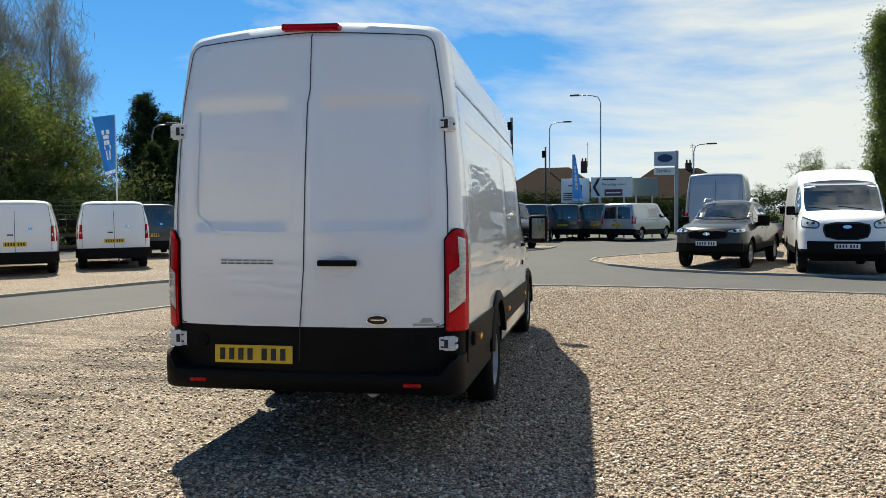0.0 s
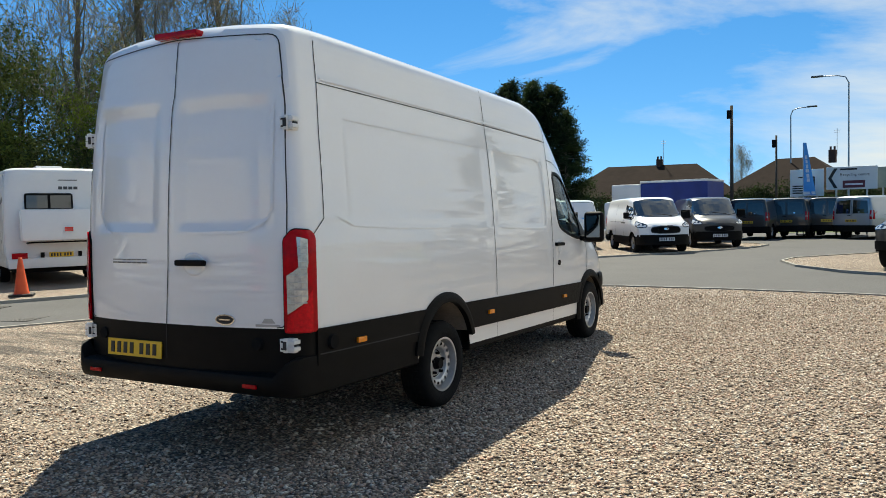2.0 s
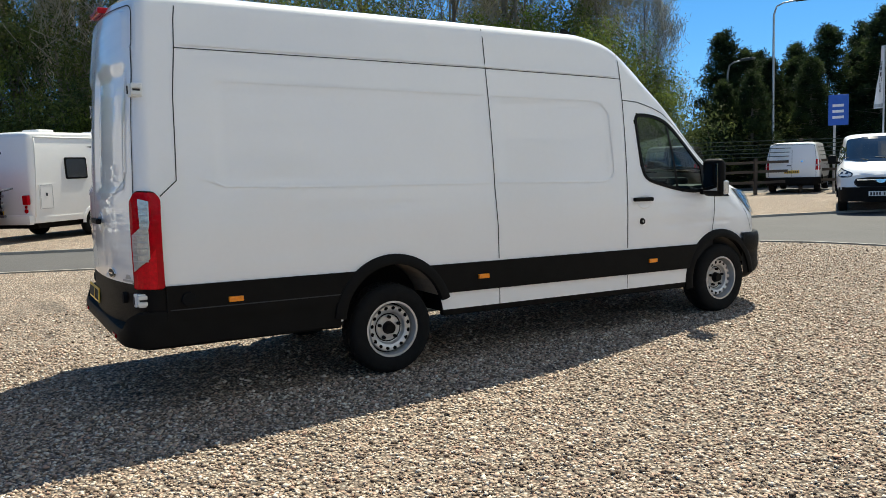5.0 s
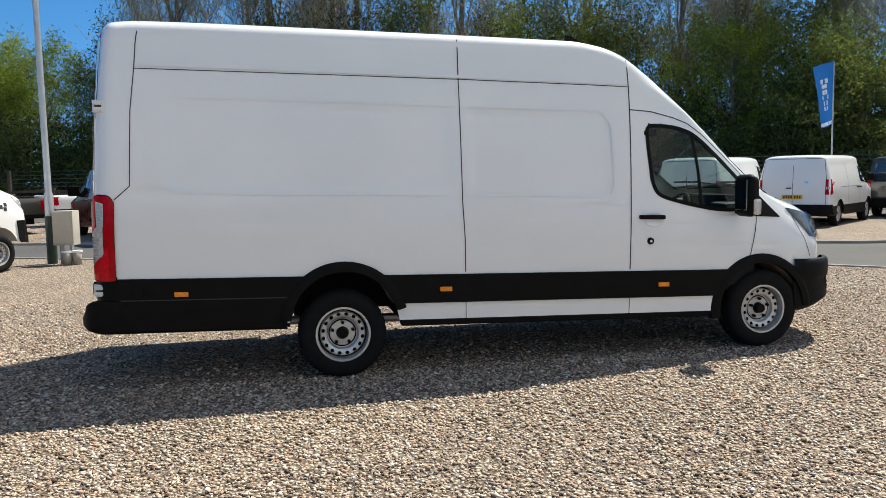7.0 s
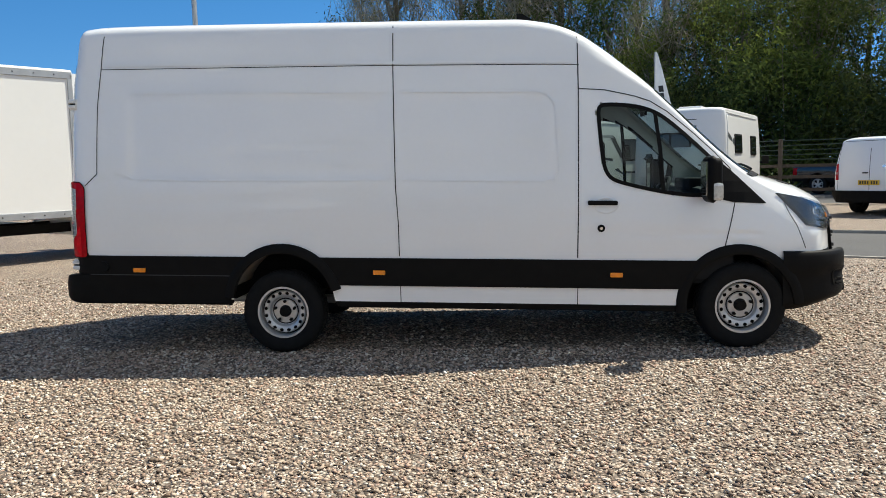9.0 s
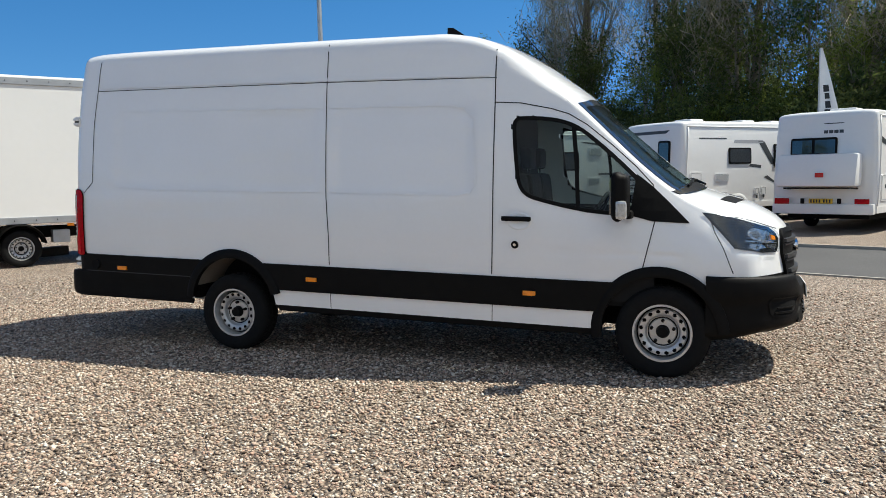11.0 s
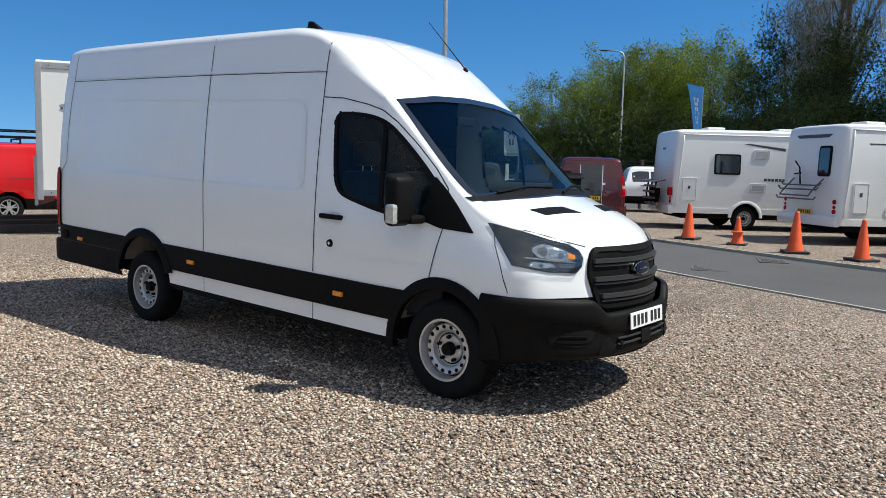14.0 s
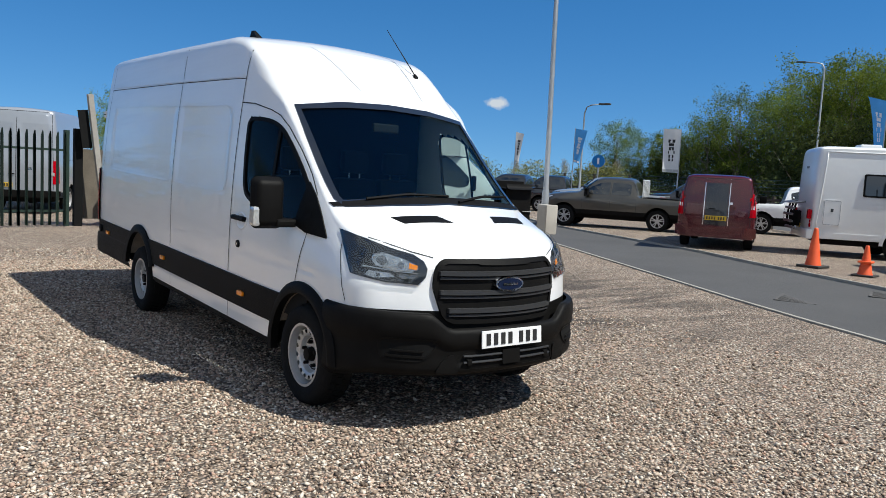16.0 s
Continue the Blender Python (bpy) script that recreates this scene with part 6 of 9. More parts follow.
van_white = vehicle("delivery_van", MID, MID_KIT, WHITE, "white mid-size panel van with black bumpers, parked on gravel", "van")
for spot, head, anchor in (((-12.85, 13.4), 126, "rear"), ((-11.75, 15.9), 126, "rear"), ((-6.4, 26.2), 113, "rear"), ((-3.9, 28.6), 113, "rear"), ((-12.6, 26.6), 118, "rear")):
    put(van_white, spot, head, anchor, group="white vans on the lot")
van_cit = vehicle("delivery_van", MID, MID_KIT, WHITE, "white mid-size panel van with chrome grille strips facing the road", "van", bright=True)
put(van_cit, (-4.7, 18.5), -58, "front", group="white vans on the lot")
van_cust = vehicle("delivery_van", MID, dict(MID_KIT, grille=[(-0.42, 0.92), (0.42, 0.92), (0.52, 0.78), (0.44, 0.66), (-0.44, 0.66), (-0.52, 0.78)]), WHITE, "white mid-size van with black grille facing the road", "van")
put(van_cust, (-2.45, 23.9), -60, "front", group="white vans on the lot")
van_grey = vehicle("delivery_van", MID, MID_KIT, GREY, "dark grey mid-size van with glazed rear doors", "van", extra=rear_glass)
put(van_grey, (-13.8, 21.2), 126)
put(van_grey, (-1.2, 27.6), -68, "front", label="dark grey mid-size van facing the road on gravel")
for spot in ((-0.9, 36.0), (0.65, 37.6), (2.35, 38.2)):
    put(van_grey, spot, 84, group="dark vans in a row", label="dark grey mid-size van parked on asphalt")
van_silver = vehicle("delivery_van", MID, MID_KIT, SILVER, "silver crew van with a dark second-row window", "van", extra=crew_windows)
put(van_silver, (3.75, 36.6), 61)
van_maroon = vehicle("delivery_van", MID, dict(MID_KIT, style="alloy", painted_trim=True, tail=[(0.80, 0.86), (0.925, 0.86), (0.915, 1.45), (0.83, 1.45)]), MAROON, "maroon mid-size van with black bonnet stripes beside the road", "van", extra=stripes, wheel_face=BLACK_PAINT)
put(van_maroon, (-14.9, -1.65), 210)
van_red = vehicle("delivery_van", MID, dict(MID_KIT, style="alloy"), RED, "bright red mid-size van with a black roof rack", "van", extra=roof_bars)
put(van_red, (-3.3, -11.8), 165)
big_white = vehicle("large_van", BIG, big_kit(0.75), WHITE, "white medium-roof large van facing the road", "van")
put(big_white, (7.75, 15.35), -100, "front", big_kit(0.75))
big_grey = vehicle("large_van", BIG_HIGH, big_kit(0.75), surf("pale_grey_paint", (0.36, 0.38, 0.41), 0.3, metal=0.3, vary=0.03, coat=0.8), "pale grey high-roof large van seen from behind", "van")
put(big_grey, (6.4, 24.3), 76, "rear", big_kit(0.75))
put(big_grey, (10.0, 25.4), 78, "rear", big_kit(0.75), label="pale grey large van with black rear bumper")
put(big_grey, (-0.6, -13.9), 246, "rear", big_kit(0.75), label="silver grey large van behind the palisade fence")
CHARCOAL = surf("charcoal_paint", (0.019, 0.0195, 0.021), 0.32, metal=0.2, vary=0.05, coat=0.6)
ranger = vehicle("pickup_truck", PICK, PICK_KIT, CHARCOAL, "dark grey double-cab pickup truck on the gravel island", "pickup", extra=roof_rails)
put(ranger, (5.15, 17.0), -113, "front", PICK_KIT)
mitsu = vehicle("pickup_truck", PICK, PICK_KIT, OLIVE, "bronze grey pickup truck with a white ladder rack", "pickup", extra=ladder_rack)
put(mitsu, (-17.2, -9.2), 300, "front", PICK_KIT)
white_pick = vehicle("pickup_truck", PICK, PICK_KIT, WHITE, "white double-cab pickup truck with dark wheels", "pickup")
put(white_pick, (-23.3, -5.4), 123, "rear", PICK_KIT)
silver_pick = vehicle("pickup_truck", PICK, PICK_KIT, SILVER, "silver double-cab pickup truck in the far row", "pickup")
put(silver_pick, (-23.0, -14.6), 300, "front", PICK_KIT)
dark_pick = vehicle("pickup_truck", PICK, PICK_KIT, BLACK_PAINT, "black double-cab pickup truck in the far row", "pickup")
for spot in ((-22.0, -19.8), (-25.5, -20.5), (-27.5, -13.0)):
    put(dark_pick, spot, 300, "front", PICK_KIT, group="pickups in the far row")
put(dark_pick, (-25.5, 17.0), 40, "rear", PICK_KIT, label="black off-road vehicle standing beyond the fence")


# ---- motorhomes ----
HOME = dict(
    y0=0.05, y1=7.0, nose=6.7, nnose=5, step=0.14, rear_r=0.10, belt=1.2, tumble=2.0, tuck=0.03, nside=10, ntop=7, lean=0.05, levels=[0.55, 0.62],
    W=[(0, 1.13), (0.3, 1.14), (5.2, 1.14), (5.5, 1.10), (5.75, 1.0), (6.4, 0.98), (7.0, 0.88)],
    E=[(0, 2.58), (5.0, 2.60), (5.6, 2.50), (5.8, 2.2), (5.95, 1.72), (6.15, 1.45), (6.4, 1.22), (6.7, 1.12), (7.0, 0.98)],
    XE=[(0, 1.08), (5.2, 1.08), (5.6, 0.98), (5.9, 0.86), (6.4, 0.88), (7.0, 0.76)],
    T=[(0, 2.72), (0.4, 2.76), (5.0, 2.78), (5.5, 2.72), (5.75, 2.5), (5.95, 1.98), (6.2, 1.60), (6.4, 1.38), (6.7, 1.24), (7.0, 1.05)],
    N=[(0, 5.0), (5.0, 5.0), (5.7, 2.6), (7.0, 2.4)],
    B=[(0, 0.45), (5.2, 0.45), (7.0, 0.38)],
    bow=[(0, 0.0), (5.4, 0.0), (6.0, 0.1), (7.0, 0.26)],
    rear=lambda x, z: 0.05 * (x / 1.1) ** 4 + 0.05 * (max(z - 1.2, 0.0) / 1.5) ** 2,
)
HOME_AXLES = (2.1, 6.0)
SWOOSH = surf("grey_decal", (0.045, 0.05, 0.055), 0.4, vary=0.1)
PALE_DECAL = surf("pale_grey_decal", (0.35, 0.36, 0.38), 0.4, vary=0.05)
RACK = surf("rack_steel", (0.13, 0.13, 0.14), 0.4, metal=0.5, vary=0.1)
HOME_WHITE = surf("motorhome_white", (0.78, 0.78, 0.77), 0.3, vary=0.03, scale=0.8, coat=0.4)


VENT_GREY = surf("grey_vent_plastic", (0.36, 0.37, 0.38), 0.6, vary=0.08, scale=12)


def motorhome(label, windows, hatches, decals, rear_fit):
    car = empty("motorhome")
    body = shell(HOME)
    tree = tree_of(body)
    for y in HOME_AXLES:
        cut_arch(body, y, 0.36, 0.40)
    part("body", body, HOME_WHITE, car, smooth=35)
    part("underbody", boxes((-0.9, 0.9, 0.4, 6.5, 0.30, 0.58)), DARK, car)
    for s, ax in ((1, "x+"), (-1, "x-")):
        for y in HOME_AXLES:
            wheel(car, s * (0.98 if y < 5 else 0.82), y, 0.33, 0.33, 0.22, s, "steel", 0.205)
            part("arch_lip", arch_lip(y, 0.36, 0.39, 0.47, 1.12 if y < 5 else 0.975, 0.04, s, 0, 180, 16), HOME_WHITE, car, smooth=50)
            bm = bmesh.new()
            rows = [[bm.verts.new((s * x, y + 0.395 * math.cos(radians(a)), 0.36 + 0.395 * math.sin(radians(a)))) for a in range(0, 181, 15)] for x in (1.12 if y < 5 else 0.97, 0.5)]
            for k in range(12):
                bm.faces.new((rows[0][k], rows[0][k + 1], rows[1][k + 1], rows[1][k]))
            bm.faces.new(rows[1])
            part("arch_liner", bm, DARK, car)
        for y0, y1, z0, z1 in windows:
            w = part("window_frame", skin(tree, rounded([(y0, z0), (y1, z0), (y1, z1), (y0, z1)], 0.06), ax, 0.022, 0.4, 0.03), BLACK_PLASTIC, car, "black window frame")
            part("pane", skin(tree, rounded([(y0 + 0.04, z0 + 0.04), (y1 - 0.04, z0 + 0.04), (y1 - 0.04, z1 - 0.04), (y0 + 0.04, z1 - 0.04)], 0.05), ax, 0.028, 0.4, 0.004), TINT, w, "dark acrylic pane")
        for y0, y1, z0, z1 in hatches:
            h = part("hatch", skin(tree, rounded([(y0, z0), (y1, z0), (y1, z1), (y0, z1)], 0.03), ax, 0.016, 0.4, 0.02), HOME_WHITE, car, "white service hatch")
            part("hatch_joint", band(tree, rounded([(y0 + 0.02, z0 + 0.02), (y1 - 0.02, z0 + 0.02), (y1 - 0.02, z1 - 0.02), (y0 + 0.02, z1 - 0.02)], 0.03), ax, 0.012, 0.019, 0.002, 0.3), PALE_DECAL, h)
            if (y1 - y0) > (z1 - z0) * 1.15:
                part("vent_grille", skin(tree, rounded([(y0 + 0.05, z0 + 0.05), (y1 - 0.05, z0 + 0.05), (y1 - 0.05, z1 - 0.05), (y0 + 0.05, z1 - 0.05)], 0.015), ax, 0.021, 0.4, 0.003), VENT_GREY, h, "grey vent grille")
            else:
                part("hatch_lock", skin(tree, [(y0 + 0.5 * (y1 - y0) - 0.03, z1 - 0.3), (y0 + 0.5 * (y1 - y0) + 0.03, z1 - 0.3), (y0 + 0.5 * (y1 - y0) + 0.03, z1 - 0.22), (y0 + 0.5 * (y1 - y0) - 0.03, z1 - 0.22)], ax, 0.022, 0.4, 0.004), SWOOSH, h)
        part("corner_moulding", tube(bmesh.new(), [lay(tree, 0.16 + 0.02 * k, 0.62 + 0.245 * k, ax, 0.006) for k in range(9)], 0.016, 6), WHITE_DULL, car, "white corner moulding", 60)
        part("awning_rail", tube(bmesh.new(), [lay(tree, 0.3 + 0.5 * k, 2.60, ax, 0.006) for k in range(10)], 0.016, 6), WHITE_DULL, car, "white awning rail", 60)
        for pts, mm in decals:
            part("decal", skin(tree, pts, ax, 0.004, 0.3, 0), mm, car)
        part("side_skirt", skin(tree, [(0.15, 0.46), (1.65, 0.46), (1.65, 0.60), (0.15, 0.60)], ax, 0.014, 0.3, 0.02), HOME_WHITE, car)
        part("side_skirt", skin(tree, [(2.55, 0.46), (5.2, 0.46), (5.2, 0.60), (2.55, 0.60)], ax, 0.014, 0.3, 0.02), HOME_WHITE, car)
        part("cab_window", skin(tree, [(5.72, 1.75), (5.95, 1.68), (6.2, 1.36), (6.22, 1.22), (5.72, 1.25)], ax, 0.006, 0.2, 0.004), TINT, car)
        part("shut_line", line(tree, [(5.62, 1.9), (5.62, 0.5)], ax, 0.012, 0.004), SEAM, car)
        part("headlamp", skin(tree, [(6.45, 1.16), (6.75, 1.05), (6.78, 0.92), (6.5, 0.95)], ax, 0.006, 0.2, 0.004), CLEAR_LENS, car)
        mir = part("door_mirror", boxes((s * 1.08, s * 1.28, 6.02, 6.12, 1.30, 1.55), bevel=0.04), BLACK_PLASTIC, car)
        part("mirror_arm", boxes((s * 0.9, s * 1.1, 6.05, 6.12, 1.32, 1.38)), BLACK_PLASTIC, mir)
        for z, rr in ((0.98, 0.055), (0.86, 0.04), (0.76, 0.055)) if rear_fit != "box" else ():
            part("tail_lamp", skin(tree, [(s * 0.92 + rr * math.cos(a * math.pi / 6), z + rr * math.sin(a * math.pi / 6)) for a in range(12)], "y-", 0.016, 0.3, 0.02), RED_LENS, car, "round red tail lamp")
    part("cab_screen", skin(tree, [(-0.72, 1.92), (0.72, 1.92), (0.82, 1.48), (-0.82, 1.48)], "y+", 0.006, 0.2, 0.004), TINT, car)
    for y in (1.2, 3.2, 4.4):
        part("roof_light", boxes((-0.3, 0.3, y, y + 0.5, 2.74, 2.86), bevel=0.04), HOME_WHITE, car, "white roof light dome")
    part("rear_bumper", boxes((-1.1, 1.1, -0.02, 0.12, 0.42, 0.66), bevel=0.03), HOME_WHITE, car, smooth=40)
    plate(car, Matrix.Translation((0, -0.03, 0.72)))
    if rear_fit == "box":
        bx = part("luggage_box", boxes((-0.86, 0.86, -0.46, 0.0, 1.05, 1.78), bevel=0.07), HOME_WHITE, car, "white rear luggage box", 40)
        for v in bx.data.vertices:
            if v.co.y < -0.2 and v.co.z > 1.4:
                v.co.y += 0.14
        part("box_logo", boxes((0.02, 0.20, -0.468, -0.462, 1.26, 1.36)), RED, bx, "small red logo shape")
        part("box_rail", tube(bmesh.new(), [(-0.7, 0.02, 1.0), (-0.7, -0.36, 1.02), (0.75, -0.36, 1.02), (0.75, 0.02, 1.0)], 0.02, 6), BLACK_PLASTIC, car)
        for s in (-1, 1):
            part("tail_lamp", boxes((s * 0.72, s * 1.02, -0.05, -0.02, 0.66, 0.77), bevel=0.01), RED_LENS, car, "oblong red tail lamp")
            part("lamp_block", boxes((s * 0.36, s * 0.44, -0.05, -0.02, 0.66, 0.78)), DARK, car)
        w = part("rear_window", skin(tree, rounded([(-0.72, 1.75), (0.30, 1.75), (0.30, 2.15), (-0.72, 2.15)], 0.06), "y-", 0.03, 0.3, 0.03), BLACK_PLASTIC, car)
        part("pane", skin(tree, [(-0.68, 1.8), (-0.24, 1.8), (-0.24, 2.1), (-0.68, 2.1)], "y-", 0.035, 0.3, 0.0), TINT, w)
        part("pane", skin(tree, [(-0.18, 1.8), (0.26, 1.8), (0.26, 2.1), (-0.18, 2.1)], "y-", 0.035, 0.3, 0.0), TINT, w)
        for x in (0.0, 0.11, 0.22, 0.33):
            part("letter_bar", skin(tree, [(x, 2.24), (x + 0.09, 2.24), (x + 0.09, 2.31), (x, 2.31)], "y-", 0.005, 0.3, 0), SWOOSH, car)
        part("letter_bar", skin(tree, [(0.0, 2.45), (0.42, 2.45), (0.42, 2.47), (0.0, 2.47)], "y-", 0.005, 0.3, 0), SWOOSH, car)
    elif rear_fit == "rack":
        rk = part("bike_rack", tube(bmesh.new(), [(-0.55, 0.02, 1.5), (-0.55, -0.25, 1.22), (-0.55, -0.34, 1.1), (0.55, -0.34, 1.1), (0.55, -0.25, 1.22), (0.55, 0.02, 1.5)], 0.02, 6), RACK, car, "folded metal bike rack")
        for z, y in ((1.24, -0.25), (1.34, -0.18), (1.02, -0.3)):
            part("rack_rail", tube(bmesh.new(), [(-0.75, y, z + 0.06), (-0.68, y, z), (0.68, y, z), (0.75, y, z + 0.06)], 0.02, 6), RACK, rk)
        part("rack_arm", tube(bmesh.new(), [(-0.2, -0.05, 1.35), (-0.1, -0.16, 1.75), (-0.25, -0.18, 1.9)], 0.018, 6), DARK, rk)
        part("rack_arm", tube(bmesh.new(), [(-0.45, -0.05, 1.6), (-0.1, -0.12, 1.62)], 0.018, 6), DARK, rk)
        w = part("rear_window", skin(tree, rounded([(0.3, 1.55), (0.72, 1.55), (0.72, 2.25), (0.3, 2.25)], 0.08), "y-", 0.03, 0.3, 0.03), BLACK_PLASTIC, car)
        part("pane", skin(tree, rounded([(0.34, 1.6), (0.68, 1.6), (0.68, 2.2), (0.34, 2.2)], 0.06), "y-", 0.036, 0.3, 0), TINT, w)
        part("decal", skin(tree, [(-0.55, 2.44), (0.55, 2.44), (0.68, 2.52), (-0.68, 2.52)], "y-", 0.005, 0.3, 0), SWOOSH, car)
    else:
        rk = part("bike_rack", tube(bmesh.new(), [(-0.6, 0.0, 1.34), (-0.6, -0.22, 1.3), (0.6, -0.22, 1.3), (0.6, 0.0, 1.34)], 0.025, 8), RACK, car, "folded dark metal bike rack")
        for x in (-0.42, 0.0, 0.42):
            part("rack_upright", tube(bmesh.new(), [(x, -0.2, 1.3), (x, -0.26, 0.95), (x, -0.2, 0.62)], 0.028, 8), DARK, rk)
        for z, y in ((1.16, -0.27), (1.0, -0.3), (0.82, -0.29), (0.66, -0.24)):
            part("rack_rail", boxes((-0.56, 0.56, y - 0.035, y + 0.035, z - 0.03, z + 0.03), bevel=0.012), RACK, rk)
        part("rack_bracket", boxes((-0.14, 0.14, -0.24, 0.0, 0.70, 1.1), bevel=0.02), DARK, rk)
        part("rack_rail", tube(bmesh.new(), [(-0.6, 0.0, 1.35), (-0.6, -0.35, 1.3), (0.6, -0.35, 1.3), (0.6, 0.0, 1.35)], 0.02, 6), GALV, car)
        part("tail_lamp", boxes((0.90, 1.08, -0.02, 0.08, 0.92, 1.16), bevel=0.03), RED_LENS, car, "red corner tail lamp")
        part("tail_lamp", boxes((-1.08, -0.90, -0.02, 0.08, 0.92, 1.16), bevel=0.03), RED_LENS, car, "red corner tail lamp")
        for x in (-0.1, 0.02, 0.14):
            part("letter_bar", skin(tree, [(x, 2.2), (x + 0.1, 2.2), (x + 0.1, 2.26), (x, 2.26)], "y-", 0.005, 0.3, 0), SWOOSH, car)
    return tagged(car, label, "motorhome", group="motorhomes on the gravel strip")


def name_bars(y, z, n, h=0.07):
    return [([(y + 0.1 * k, z), (y + 0.1 * k + 0.08, z), (y + 0.1 * k + 0.08, z + h), (y + 0.1 * k, z + h)], SWOOSH) for k in range(n)]


approach = motorhome(
    "white motorhome with grey swoosh graphics and a rear bike rack",
    [(1.75, 2.6, 1.62, 2.05), (3.5, 4.5, 1.5, 2.15)], [(0.35, 0.75, 0.72, 1.42), (1.25, 1.75, 1.15, 1.38), (1.2, 1.7, 0.68, 0.9), (2.75, 2.92, 0.78, 0.98), (3.0, 3.2, 0.76, 1.0)],
    [([(0.7, 2.28), (1.7, 2.28), (1.7, 2.31), (0.7, 2.31)], SWOOSH), ([(1.95, 2.18), (3.1, 2.18), (3.1, 2.26), (2.0, 2.26)], PALE_DECAL), ([(2.9, 2.22), (3.15, 2.22), (3.6, 1.6), (3.4, 1.6)], SWOOSH), ([(2.5, 1.55), (3.0, 1.5), (3.0, 1.58), (2.6, 1.62)], SWOOSH), ([(3.1, 1.25), (3.5, 1.1), (3.6, 1.1), (3.25, 1.3)], SWOOSH)] + name_bars(3.7, 1.12, 8), "rack")
escape = motorhome(
    "white motorhome with a square rear side window and dark bike rack",
    [(1.17, 1.89, 1.53, 2.09), (3.7, 4.6, 1.55, 2.1)], [(0.3, 0.72, 0.78, 1.42), (2.24, 2.68, 1.95, 2.23), (2.17, 2.62, 1.05, 1.31)],
    [([(1.95, 2.37), (3.1, 2.2), (3.1, 2.28), (2.1, 2.39)], SWOOSH)] + name_bars(2.55, 1.38, 6), "covered")
majestic = motorhome(
    "white motorhome with a white luggage box on its rear wall",
    [(1.2, 2.2, 1.6, 2.1), (3.6, 4.5, 1.55, 2.1)], [(0.3, 0.8, 0.72, 1.3), (2.6, 3.0, 0.8, 1.1)],
    [([(0.25, 2.02), (0.9, 1.88), (0.9, 1.98), (0.35, 2.14)], SWOOSH), ([(0.95, 1.86), (1.2, 1.8), (1.2, 1.95), (1.0, 2.0)], SWOOSH)], "box")


def put_home(car, corner, side, heading):
    """Stands a motorhome with a lower rear corner over a place."""
    m = pose(0, 0, 0, 0, 0, heading - 90)
    off = m @ Vector((side * 1.12, 0.05, 0))
    car.matrix_basis = pose(corner[0] - off.x, corner[1] - off.y, rise(*corner), 0, 0, heading - 90)


put_home(approach, (-13.96, 5.05), 1, 138)
put_home(escape, (-15.6, 0.5), 1, 128)
put_home(majestic, (-12.2, 9.2), 1, 154)


# ---- box truck and lorry ----
TCAB = stretch(HERO, None, 2.0, 0.0, 0.30, 2.05)
CABP = dict(TCAB)
for key in ("W", "XE", "N", "B", "bow", "E", "T"):
    CABP[key] = [(y - 4.1, v) for y, v in TCAB[key] if y > 3.0]
CABP.update(y0=0.0, y1=6.66 - 4.1, nose=6.28 - 4.1, step=0.1, rear=lambda x, z: 0.0, rear_r=0.04)


